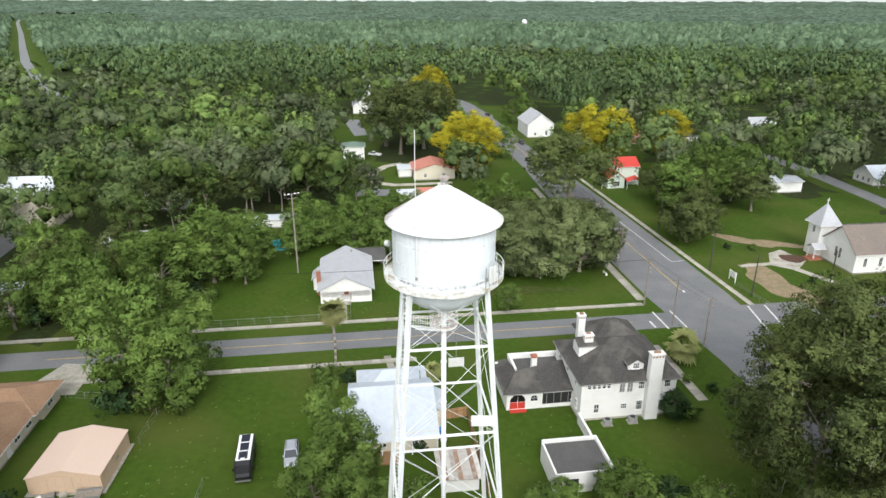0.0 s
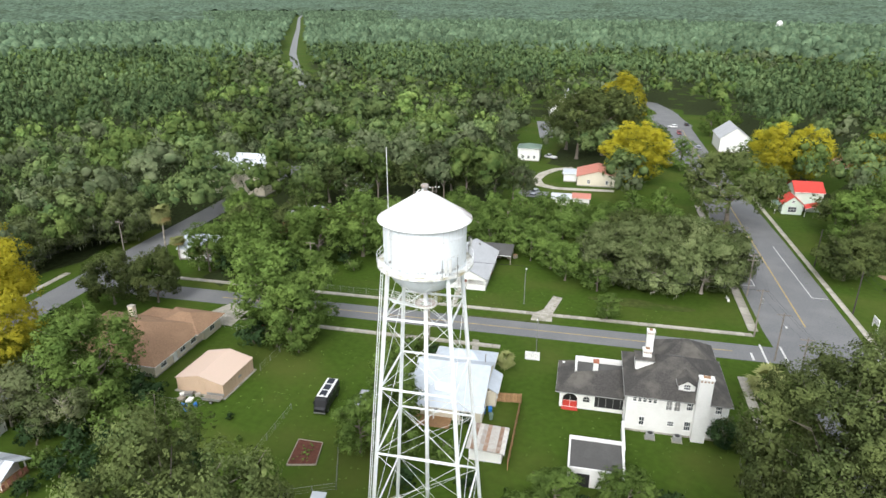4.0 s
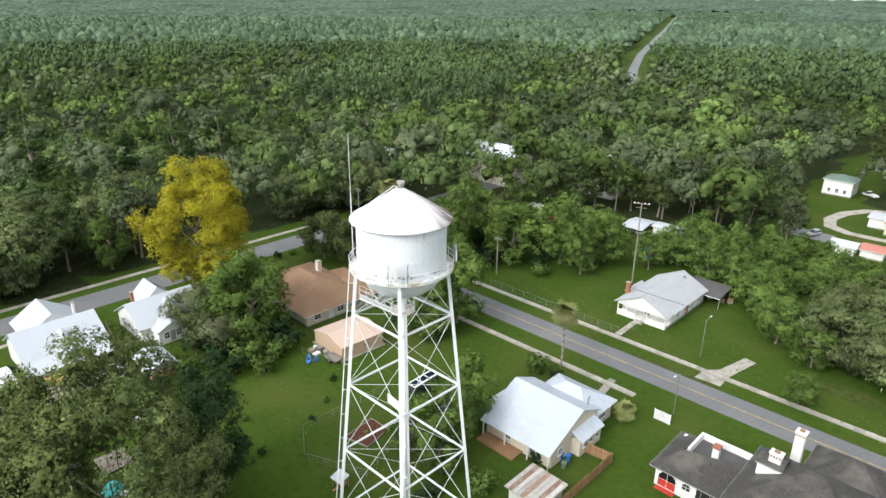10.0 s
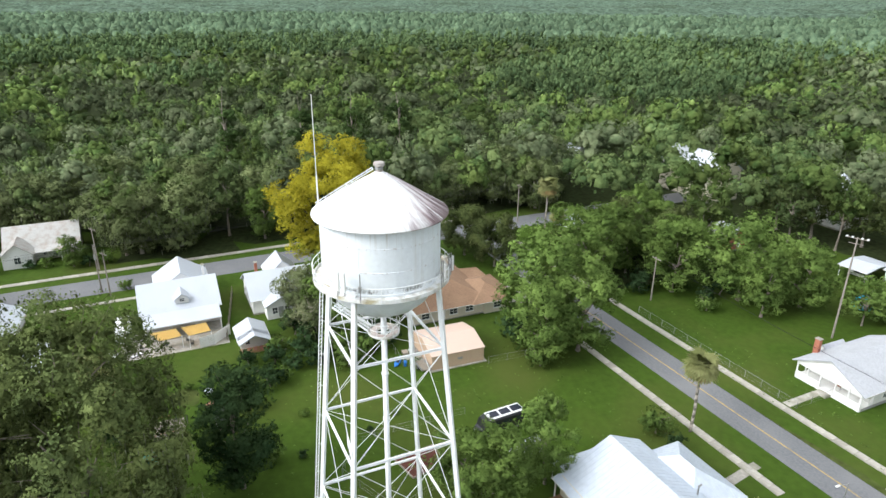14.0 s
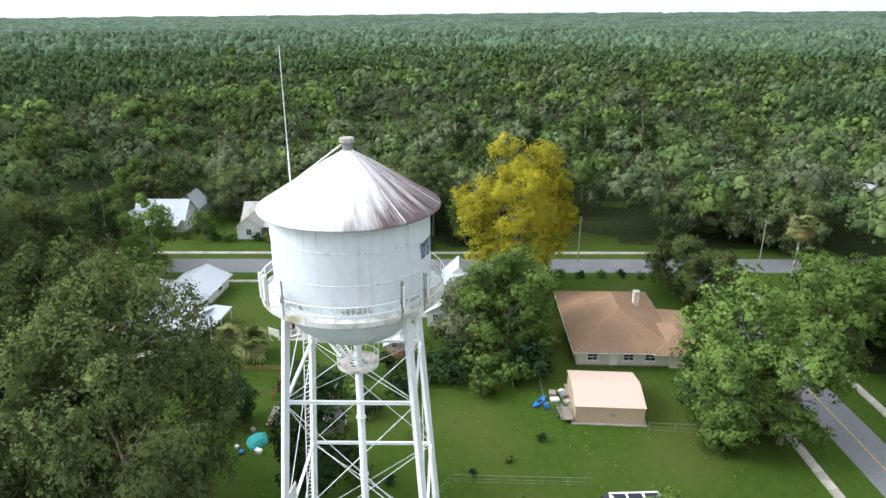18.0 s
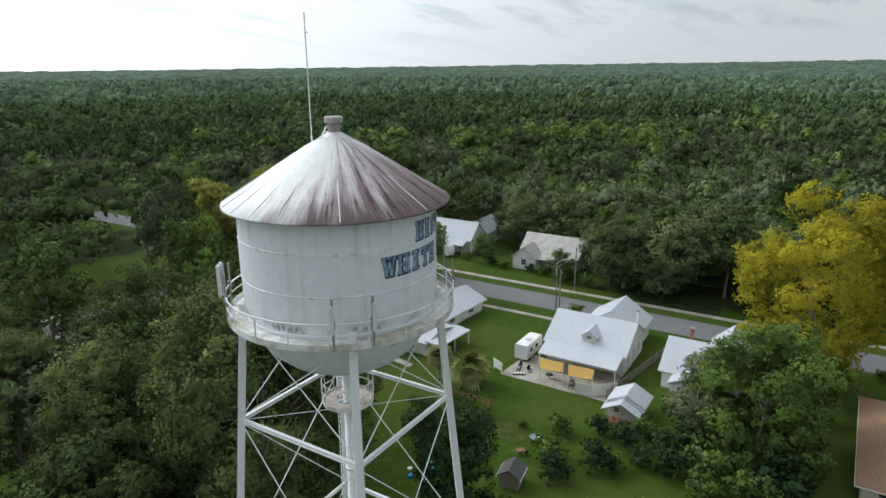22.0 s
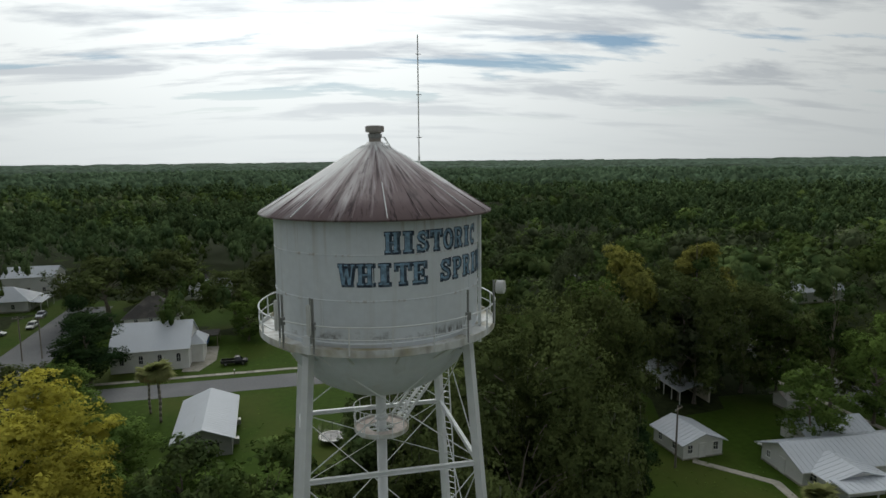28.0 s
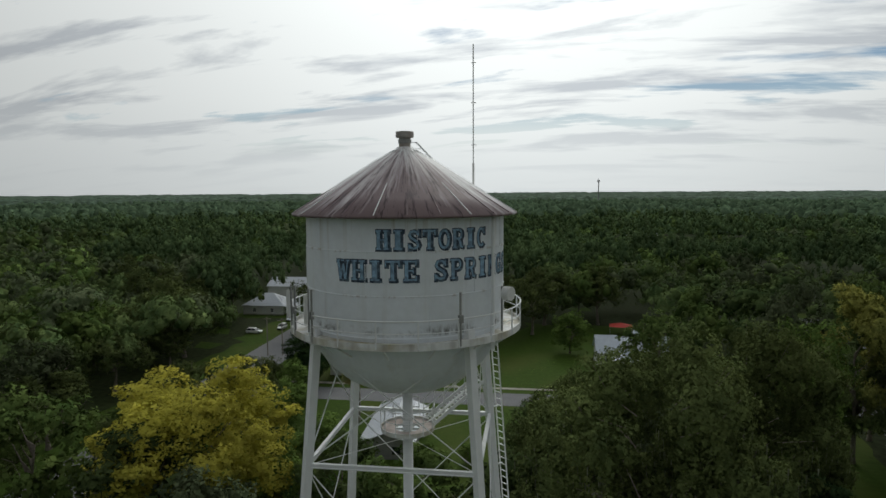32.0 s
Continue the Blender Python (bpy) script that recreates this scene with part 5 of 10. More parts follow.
def board_fence(name, pts, height, label, mat=None, gap=0.155, rails=True, board=0.145, post_gap=2.4):
    """Posts, rails and upright boards along a line."""
    f = thing(name, 0, 0, 0, label, "fence")
    bmesh_board = mesh_of("board", box(0, 0, 0, board, 0.025, height))
    bmesh_board.materials.append(mat or M_WOOD)
    rnd = random.Random(name)
    for a, b in zip(pts, pts[1:]):
        a, b = Vector(a), Vector(b)
        d = b - a
        n = max(int(d.length / gap), 1)
        ang = math.degrees(math.atan2(d.y, d.x))
        for i in range(n):
            p = a + d * ((i + 0.5) / n)
            shared("board", bmesh_board, f, pose(p.x, p.y, 0.05 + rnd.uniform(-0.02, 0.02), 0, rnd.uniform(-0.8, 0.8), ang))
        m = max(int(d.length / post_gap), 1)
        nrm = Vector((-d.y, d.x)).normalized() * 0.07
        for i in range(m + 1):
            p = a + d * (i / m) + nrm
            part("post", box(p.x, p.y, 0, 0.1, 0.1, height + 0.06, radians(ang)), mat or M_WOOD, f)
        for z in ((0.35, height - 0.3) if rails else ()):
            p, q = a + nrm * 0.6, b + nrm * 0.6
            part("rail", beam(bmesh.new(), (p.x, p.y, z), (q.x, q.y, z), 0.04, 0.09), mat or M_WOOD, f)
    return f


board_fence("board_fence", [(-0.6, 30.6), (3.6, 31.6), (5.6, 15.5)], 1.7, "orange-brown wooden board fence round the back yard")
board_fence("board_fence", [(-48.3, -32.6), (-49.3, -26.0), (-41.5, -24.6)], 1.0, "low brown wooden board fence on the lawn", gap=0.4)
board_fence("white_fence", [(-63.2, -13.6), (-60.3, -16.0), (-59.6, -18.2)], 1.9, "white privacy panels round the patio's corner", M_WHITE, 0.152)
board_fence("side_fence", [(-61.0, -14.0), (-70.0, -13.5), (-80.0, -13.0)], 1.5, "grey board fence between two white houses", M_GREYWOOD, 0.3)
board_fence("stub_wall", [town(7.0, 44.6), town(9.5, 44.6)], 1.7, "short white boarded wall end", M_WHITE, 0.15)


def wire_fence(name, pts, label, height=1.25, gap=3.0):
    f = thing(name, 0, 0, 0, label, "fence")
    for a, b in zip(pts, pts[1:]):
        a, b = Vector((*a, 0)), Vector((*b, 0))
        n = max(int((b - a).length / gap), 1)
        for i in range(n + 1):
            p = a.lerp(b, i / n)
            part("post", tube(p, p + Vector((0, 0, height)), 0.035, 6), M_STEEL, f)
        for z in (0.15, height * 0.5, height):
            part("wire" if z < height else "rail", tube(a + Vector((0, 0, z)), b + Vector((0, 0, z)), 0.02 if z == height else 0.01, 4), M_STEEL, f)
    return f


wire_fence("chain_link_fence", [(-52.5, 11.6), (-44.4, 12.3), (-43.6, 15.4)], "grey chain-link fence beside the tan shed")
wire_fence("chain_link_fence", [(-41.4, 25.4), (-41.9, 35.2), (-57.5, 36.4)], "grey chain-link fence closing the ranch house's yard")
wire_fence("chain_link_fence", [town(-42, 64.6), town(-9, 64.6), town(-9, 80)], "grey chain-link fence round the cottage's yard")
wire_fence("garden_fence", [(-30.0, 17.4), (-28.5, 1.8), (-22.7, -0.9), (-14.6, 4.0), (-18.3, 11.4)], "sagging wire fence round the vegetable garden", 1.1, 2.6)

# mansion
h = thing("mansion", 26.0, 37.4, 7.5, "white stucco mansion with dark shingle hip roof and tall chimneys", "house")
part("wall", wall_block(14.2, 12.2, 6.3), M_WHITE, h)
add_roof(h, hip_polys(14.2, 12.2, 6.5, 10.0, 0.45), M_SLATE, False, 0.22)
part("wall", wall_block(8.6, 6.0, 6.1, None, "x", 2.4, 8.6), M_WHITE, h)
add_roof(h, hip_polys(8.6, 7.6, 6.3, 8.9, 0.7, 2.4, 8.0), M_SLATE, False, 0.22)
part("ridge_tiles", beam(bmesh.new(), (-1.1, 0, 10.08), (1.1, 0, 10.08), 0.22, 0.12), M_TAR, h)
# dormer over the garden front
part("dormer_wall", wall_block(2.3, 2.6, 8.3, 9.0, "y", 1.2, -3.6, 7.0), M_WHITE, h)
add_roof(h, gable_polys(2.3, 3.2, 8.3, 9.05, 0.25, 1.2, -3.4, "y"), M_SLATE, False)
window(h, 1.2, -4.9, 7.35, 1.0, 0.95, "s", 2)
part("dormer_wall", wall_block(2.6, 2.6, 9.2, None, "x", -4.6, 0.6, 7.4), M_WHITE, h)
add_roof(h, gable_polys(2.6, 2.6, 9.2, 9.7, 0.2, -4.6, 0.6, "x"), M_SLATE, False)
# chimneys with brick-red bands
for x, y, z0, z1, sx, sy in ((3.3, -6.55, 0, 10.6, 1.9, 1.0), (-4.3, 0.2, 8.4, 10.5, 1.3, 0.9), (-3.4, 6.0, 6.0, 10.8, 1.1, 1.0)):
    c = part("chimney", box(x, y, z0, sx, sy, z1 - z0), M_WHITE, h)
    part("cap", box(x, y, z1, sx + 0.2, sy + 0.2, 0.16), M_WHITE, c)
    part("flue", box(x, y, z1 + 0.16, sx * 0.5, sy * 0.45, 0.2), M_SHINGLE, c)
    for k in range(4):
        part("slot", box(x - sx * 0.36 + k * sx * 0.24, y - sy / 2 - 0.01, z1 - 0.42, sx * 0.13, 0.04, 0.26), M_SHINGLE, c)
# garden front windows
for k in range(5):
    window(h, -6.0 + k * 0.72, -6.12, 5.2, 0.58, 0.9, "s", 0)
for k in range(2):
    arch_window(h, -1.1 + k * 1.15, -6.12, 4.3, 0.95, 1.75, "s", M_GREY)
window(h, 1.75, -6.12, 4.7, 0.95, 1.4, "s", 2)
window(h, 5.7, -6.12, 4.7, 0.95, 1.4, "s", 2)
window(h, -4.7, -6.12, 1.2, 0.8, 1.5, "s", 1)
window(h, -0.6, -6.12, 1.6, 0.95, 0.9, "s", 2)
window(h, 1.75, -6.12, 1.2, 0.95, 1.6, "s", 2)
window(h, 5.7, -6.12, 1.4, 0.95, 1.5, "s", 2)
windows_along(h, "w", -7.12, -5.5, -1.0, 2, 1.2, 0.85, 1.5)
windows_along(h, "w", -7.12, -5.5, 5.5, 3, 4.6, 0.85, 1.4)
windows_along(h, "e", 7.12, -5, 5, 3, 4.6, 0.95, 1.4)
windows_along(h, "e", 7.12, -5, 5, 3, 1.2, 0.95, 1.5)
# arcaded wing
wing = part("wing_wall", wall_block(9.9, 8.4, 3.3, None, "x", -12.0, 2.0), M_WHITE, h, "arcaded white stucco wing")
add_roof(h, [[(-17.6, -2.9, 3.1), (-6.9, -2.9, 3.1), (-6.9, 3.0, 4.9), (-15.0, 1.0, 4.6)], [(-17.6, -2.9, 3.1), (-15.0, 1.0, 4.6), (-14.6, 6.6, 3.5), (-17.6, 6.6, 3.1)]], M_SLATE, False)
part("flat_roof", box(-11.0, 4.6, 3.3, 7.6, 3.8, 0.25), M_TAR, h)
part("parapet", box(-14.7, 4.2, 3.3, 0.35, 4.6, 1.2), M_WHITE, h)
part("parapet", box(-10.8, 6.5, 3.3, 8.2, 0.35, 1.1), M_WHITE, h)
c = part("chimney", box(-11.6, 3.0, 3.3, 0.8, 0.8, 2.4), M_WHITE, h)
part("cap", box(-11.6, 3.0, 5.7, 0.95, 0.95, 0.3), M_BRICK, c)
arch_window(h, -15.3, -2.23, 0.15, 2.5, 2.6, "s", M_DARK)
part("arch_rug", box(-15.3, -2.262, 0.24, 2.2, 0.03, 1.15), M_RED, h)
part("arch_floor", box(-15.3, -2.6, 0.0, 2.5, 0.8, 0.15), M_RED, h)
arch_window(h, -12.8, -2.23, 1.3, 1.2, 1.15, "s")
part("screen_opening", box(-9.3, -2.22, 0.7, 4.4, 0.08, 1.9), M_DARK, h)
for k in range(4):
    part("screen_bar", box(-10.9 + k * 1.1, -2.28, 0.7, 0.06, 0.06, 1.9), M_GREY, h)
part("plinth", box(0, 0, 0, 14.3, 12.3, 0.3), M_CONCRETE, h)
h = thing("yard_wall", 20.0, 26.6, 97.5, "plain white stucco wall from mansion to garage", "wall")
part("panel", box(0, 0, 0, 7.0, 0.25, 1.6), M_WHITE, h)
part("coping", box(0, 0, 1.6, 7.0, 0.35, 0.1), M_WHITE, h)
h = thing("flat_garage", 17.0, 19.2, 7.5, "white stucco garage with flat dark felt roof and parapet", "garage")
part("wall", box(0, 0, 0, 7.4, 6.4, 2.75), M_WHITE, h)
part("flat_roof", box(0, 0, 2.75, 7.0, 6.0, 0.08), M_TAR, h)
for x, y, sx, sy, hh in ((0, 3.05, 7.4, 0.3, 0.55), (3.55, -0.15, 0.3, 6.1, 0.55), (-3.58, -0.15, 0.24, 6.1, 0.2), (0, -3.1, 6.8, 0.2, 0.2)):
    part("parapet", box(x, y, 2.75, sx, sy, hh), M_WHITE, h)
part("opening", box(-1.6, -3.22, 0, 1.7, 0.06, 2.1), M_DARK, h)
door(h, 1.6, -3.21, 0, "s", M_WHITE)

# tan metal shed
h = thing("tan_shed", -46.6, 20.3, 4.0, "tan metal shed with pale low-pitched roof on the lawn", "shed")
part("wall", wall_block(8.8, 8.8, 2.55, None), M_TAN, h)
prof = [(-4.5, 2.5), (0, 3.55), (4.5, 2.5)]
bm = bmesh.new()
for s in (-4.35, 4.25):
    vv = [bm.verts.new((x, s + t, z)) for t in (0, 0.1) for x, z in prof]
    n = len(prof)
    bm.faces.new(vv[:n])
    bm.faces.new(list(reversed(vv[n:])))
bmesh.ops.recalc_face_normals(bm, faces=bm.faces)
part("gable", bm, M_TAN, h)
polys = [[(a[0], -4.55, a[1]), (b[0], -4.55, b[1]), (b[0], 4.55, b[1]), (a[0], 4.55, a[1])] for a, b in zip(prof, prof[1:])]
r = part("roof", shell([[(p[0], p[1], p[2] + 0.05) for p in q] for q in polys], 0.1), M_TANROOF, h)
part("vent", box(4.42, 0.3, 1.2, 0.06, 0.8, 0.35), M_GREY, h)
part("slab", box(0, 0, 0, 9.6, 9.6, 0.12), M_CONCRETE, h)
for k in range(9):
    part("siding_rib", box(4.42, -4 + k, 0.12, 0.04, 0.06, 2.35), M_TAN, h)
    part("siding_rib", box(-4 + k, -4.42, 0.12, 0.06, 0.04, 2.35), M_TAN, h)

# brown ranch house
h = thing("brown_ranch_house", -68.3, 23.6, 6.0, "long tan brick ranch house with brown shingle roof", "house")
part("wall", wall_block(21.5, 15.0, 2.7), M_CREAM, h)
add_roof(h, hip_polys(21.5, 15.0, 2.75, 6.0, 0.7), M_SHINGLE, False, 0.2)
part("wall", wall_block(9.5, 5.5, 2.6, None, "x", 6.5, 9.0), M_CREAM, h)
add_roof(h, hip_polys(10.0, 8.0, 2.72, 4.3, 0.6, 6.3, 8.2), M_SHINGLE, False, 0.2)
add_roof(h, [[(-4, 8.0, 2.6), (1.2, 8.0, 2.6), (1.2, 12.0, 2.3), (-4, 12.0, 2.3)]], M_SHINGLE, False)
posts(h, [(-3.8, 11.8), (1.0, 11.8)], 0, 2.3)
chimney(h, -2.0, 4.0, 3.0, 6.6, 1.1, M_CREAM)
for k, yy in enumerate((-5.2, 0.2, 3.4)):
    window(h, 10.76, yy, 0.9, 1.6, 1.2, "e", 1)
door(h, 10.76, -2.0, 0.1, "e", M_WHITE)
window(h, 11.27, 8.8, 0.9, 1.6, 1.2, "e", 1)
windows_along(h, "s", -7.5, -9, 9, 4, 1.0, 1.3, 1.2)
part("plinth", box(0, 0, 0, 21.6, 15.1, 0.2), M_CONCRETE, h)

# white house with the yellow sails
h = thing("white_porch_house", -73.5, -22.0, 7.5, "white house with white metal roof, dormer and rear patio", "house")
block(h, 0, 0, 11.0, 12.4, 3.7, 6.9, "y", over=0.5)
add_roof(h, [[(5.2, -6.2, 3.7), (9.2, -6.2, 2.6), (9.2, 6.2, 2.6), (5.2, 6.2, 3.7)]], M_WTIN)
part("porch_floor", box(7.3, 0, 0, 3.8, 12.2, 0.25), M_CONCRETE, h)
posts(h, [(9.0, -6.0), (9.0, -2.0), (9.0, 2.0), (9.0, 6.0)], 0.25, 2.6)
part("dormer_wall", wall_block(2.6, 2.2, 5.3, 6.0, "x", 3.4, 0.4, 4.3), M_WHITE, h)
add_roof(h, gable_polys(3.2, 2.2, 5.3, 6.1, 0.25, 3.2, 0.4, "x"), M_WTIN)
window(h, 4.72, 0.4, 4.6, 0.9, 0.7, "e")
block(h, -8.5, 1.0, 8.0, 9.0, 3.5, 6.4, "x", over=0.45)
windows_along(h, "e", 5.52, -5.6, 5.6, 5, 0.9, 1.3, 1.5)
windows_along(h, "n", 6.22, -4.5, 4.5, 3, 1.0, 1.0, 1.5)
for x, y in ((2.0, -3.4), (3.0, 4.6), (-1.6, -5.0)):
    part("roof_vent", tube((x, y, 5.0), (x, y, 6.4 - abs(x) * 0.4), 0.08), M_STEEL, h)
chimney(h, -6.0, 5.0, 3.5, 6.6, 0.5, M_WHITE)
patch("patio", [(-58.2, -30.4), (-67.5, -30.8), (-67.0, -24.0), (-65.0, -14.2), (-60.2, -13.6)], 0.07, M_CONCRETE, "pale concrete slab patio behind the white house")

# small hut
h = thing("garden_hut", -58.6, -10.0, 7.5, "small white hut with metal roof and open front porch", "shed")
block(h, -0.6, 0, 4.4, 4.2, 2.3, 3.4, "x", over=0.5)
part("deck", box(2.2, 0, 0, 1.6, 4.4, 0.3), M_WOOD, h)
posts(h, [(2.8, -2.0), (2.8, 2.0)], 0.3, 2.2)
add_roof(h, gable_polys(2.0, 4.2, 2.3, 3.4, 0.4, 2.2, 0, "x"), M_WTIN)
for k in range(5):
    part("rail_board", box(2.9, -1.8 + k * 0.9, 0.35, 0.05, 0.5, 0.7), M_PINKROOF, h)
window(h, 1.62, -1.0, 1.0, 0.8, 0.9, "e")

# second white bungalow
h = thing("white_bungalow", -75.2, -4.2, 7.5, "white bungalow with white metal roof behind grey-leaved trees", "house")
block(h, 0, 0, 10.5, 11.8, 3.2, 6.2, "y", over=0.5)
part("dormer_wall", wall_block(2.6, 2.2, 4.9, 5.7, "x", 3.2, 0.6, 3.9), M_WHITE, h)
add_roof(h, gable_polys(3.4, 2.2, 4.9, 5.8, 0.25, 2.9, 0.6, "x"), M_WTIN)
window(h, 4.52, 0.6, 4.1, 0.8, 0.7, "e")
block(h, 6.4, -1.4, 3.6, 5.2, 2.8, 4.1, "x", over=0.35)
block(h, -7.4, 1.6, 5.4, 5.4, 3.3, 5.8, "x", over=0.45)
window(h, 8.22, -2.6, 1.0, 1.0, 1.3, "e", 1)
window(h, 8.22, -0.4, 1.0, 1.0, 1.3, "e", 1)
windows_along(h, "e", 5.27, 2.0, 5.4, 2, 1.0, 1.0, 1.4)
windows_along(h, "s", -5.92, -4.5, 4.5, 3, 1.0, 1.0, 1.4)
windows_along(h, "n", 5.92, -4.5, 4.5, 3, 1.0, 1.0, 1.4)
door(h, 8.22, -1.5, 0.3, "e", M_GREY)
chimney(h, -3.2, -3.6, 4.0, 6.8, 0.6)
part("plinth", box(0, 0, 0, 10.6, 11.9, 0.3), M_CONCRETE, h)

# long white ranch house
h = thing("long_white_house", -66.2, -51.6, 3.0, "long white ranch house with pale metal roof and carport", "house")
block(h, 0, 0, 23.5, 8.2, 2.6, 4.3, "x", over=0.7)
block(h, 6.6, 5.0, 8.0, 5.0, 2.5, 3.6, "y", over=0.5)
add_roof(h, [[(2.2, 7.4, 2.7), (10.8, 7.4, 2.7), (10.8, 10.6, 2.45), (2.2, 10.6, 2.45)]], M_WTIN)
posts(h, [(2.4, 10.4), (10.6, 10.4), (6.5, 10.4)], 0, 2.45)
block(h, -1.5, -8.0, 10.5, 5.6, 2.5, 3.7, "x", over=0.5)
door(h, 11.77, 0.2, 0.1, "e", M_WHITE)
window(h, 11.77, -2.6, 1.0, 0.8, 1.0, "e")
window(h, 10.62, 4.6, 0.8, 1.4, 1.5, "e", 1)
windows_along(h, "n", 4.12, -11, 1.5, 2, 0.9, 1.7, 1.4)
part("plinth", box(0, 0, 0, 23.6, 8.3, 0.25), M_CONCRETE, h)
patch("walk_ranch", [(-44.8, -56.6), (-45.5, -55.4), (-52.8, -48.6), (-52.4, -43.2), (-51.2, -43.0), (-51.4, -48.2), (-44.0, -55.2)], 0.05, M_CONCRETE, "narrow concrete walk to the ranch house's door", "path")

h = thing("white_cabin", -45.6, -60.0, 10.0, "small white cabin with metal gable roof", "cabin")
block(h, 0, 0, 6.6, 7.0, 2.5, 3.7, "y", over=0.5)
door(h, 0.2, 3.52, 0.1, "n", M_WHITE)
window(h, -2.1, 3.52, 0.9, 0.9, 1.3, "n", 1)
window(h, 2.2, 3.52, 0.9, 0.9, 1.3, "n", 1)
window(h, 3.32, 1.5, 0.9, 0.9, 1.3, "e", 1)
window(h, 3.32, -1.8, 0.9, 0.9, 1.3, "e", 1)
part("plinth", box(0, 0, 0, 6.7, 7.1, 0.2), M_CONCRETE, h)
h = thing("long_shed", -54.5, -82.5, 5.0, "long open white shed with pale metal roof", "shed")
add_roof(h, gable_polys(6.0, 14.0, 2.8, 3.8, 0.4, along="y"), M_WTIN)
part("wall", box(-2.8, 0, 0, 0.2, 13.5, 2.7), M_CREAM, h)
part("wall", box(0, -6.7, 0, 5.6, 0.2, 2.7), M_CREAM, h)
posts(h, [(2.8, -6.5 + 2.6 * k) for k in range(6)], 0, 2.7)
house("small_shed", -70.5, -72.5, 4, 3.2, 2.2, 2.9, "tiny white shed with a rusty tin roof", roof=M_OLDTIN, gap=0.4, category="shed")

h = house("street_house_grey", -114.5, -52.5, 9, 14, 3.3, 6.8, "white wooden house with an old grey metal roof", "y", roof=M_OLDTIN, wins="n2s2")
block(h, 6.0, -4.4, 5.0, 5.6, 3.1, 5.4, "x", roof=M_OLDTIN)
window(h, 8.52, -4.4, 1.0, 1.3, 1.5, "e", 1)
add_roof(h, [[(4.9, -1.4, 3.2), (7.4, -1.4, 2.6), (7.4, 6.4, 2.6), (4.9, 6.4, 3.2)]], M_OLDTIN)
posts(h, [(7.2, 1.0), (7.2, 3.6), (7.2, 6.2)], 0, 2.6)
windows_along(h, "e", 4.52, -0.8, 6.0, 3, 0.9, 0.9, 1.4)
h = house("street_house_white", -111, -79.5, 8, 12, 3.8, 7.4, "white wooden house with white metal roof and porch", "y", wins="n2")
block(h, -8.5, 2.6, 11, 6.6, 3.6, 6.4, "x")
windows_along(h, "n", 5.92, -13, -5, 3, 1.0, 0.9, 1.4)
window(h, 0, 6.03, 4.6, 0.8, 1.0, "n", 1)
block(h, 3.6, -7.6, 5.2, 4.6, 3.2, 5.0, "x")
window(h, 6.22, -7.6, 1.0, 1.0, 1.4, "e", 1)
add_roof(h, [[(4.3, -4.8, 3.5), (6.8, -4.8, 2.7), (6.8, 5.4, 2.7), (4.3, 5.4, 3.5)]], M_WTIN)
posts(h, [(6.6, -4.6), (6.6, -1.2), (6.6, 2.0), (6.6, 5.2)], 0, 2.7)
windows_along(h, "e", 4.02, -4.4, 4.8, 3, 0.9, 0.9, 1.5)

# south: chapel, grey house, farmhouse
h = thing("chapel", 47.0, -114.8, 8.0, "white wooden chapel with pale metal roof and lancet windows", "church")
block(h, 0, 0, 15.0, 15.0, 4.5, 8.6, "x", over=0.4)
part("apse", box(-8.6, 0, 0, 2.6, 7.0, 4.2), M_WHITE, h)
add_roof(h, hip_polys(3.4, 7.0, 4.2, 5.6, 0.35, -8.4, 0), M_WTIN)
for k in range(4):
    arch_window(h, -5.5 + k * 3.6, 7.52, 1.6, 0.95, 1.9, "n")
arch_window(h, -9.92, 0.0, 1.6, 0.9, 1.8, "w")
h = thing("parish_house", 54.5, -138.0, 8.0, "white two-storey house with a dark green pyramid roof", "house")
block(h, 0, 0, 12, 10, 5.6, 9.6, kind="hip", roof=M_SLATE, metal=False, over=0.5)
windows_along(h, "n", 5.02, -5, 5, 3, 4.2, 0.9, 1.2)
part("finial", box(0, 0, 9.5, 0.7, 0.7, 1.0), M_CONCRETE, h)
house("grey_roof_house", 52.0, -181.0, 14, 9, 3.2, 5.8, "white house with grey shingle roof far past the chapel", roof=M_GREYSHINGLE, metal=False, wins="n3w2")
h = thing("grey_house", 26.6, -74.2, 9.0, "grey clapboard house with pale standing-seam roof", "house")
block(h, 0, 0, 8.0, 17.0, 2.8, 4.4, "y", wall=M_GREY, over=0.5)
window(h, -1.6, 8.52, 1.0, 1.3, 1.1, "n", 1, M_BLACK)
windows_along(h, "e", 4.02, -7, 7, 3, 1.0, 1.0, 1.2)
windows_along(h, "w", -4.02, -7, 7, 3, 1.0, 1.0, 1.2)
part("air_unit", box(-4.5, -2.0, 0.4, 0.8, 1.0, 0.8), M_STEEL, h)
part("air_unit", box(-4.5, 5.5, 0.4, 0.8, 1.0, 0.8), M_STEEL, h)
part("roof_pipe", box(1.5, 3.0, 3.7, 0.3, 2.4, 0.12), M_STEEL, h)
h = thing("farmhouse", -13.5, -131.5, 8.0, "white farmhouse with a grey peaked metal roof and wrap-round porch", "house")
block(h, 0, 0, 10, 10, 3.7, 8.4, kind="hip", over=0.4, roof=M_TIN)
block(h, 6.6, -0.6, 4.6, 7.2, 3.7, 6.9, "x", roof=M_TIN)
window(h, 8.92, -0.6, 1.0, 1.0, 1.6, "e", 1)
window(h, 7.6, 3.02, 1.0, 1.0, 1.6, "n", 1)
block(h, -6.6, -4.0, 6.0, 6.0, 3.4, 6.0, "x", roof=M_TIN)
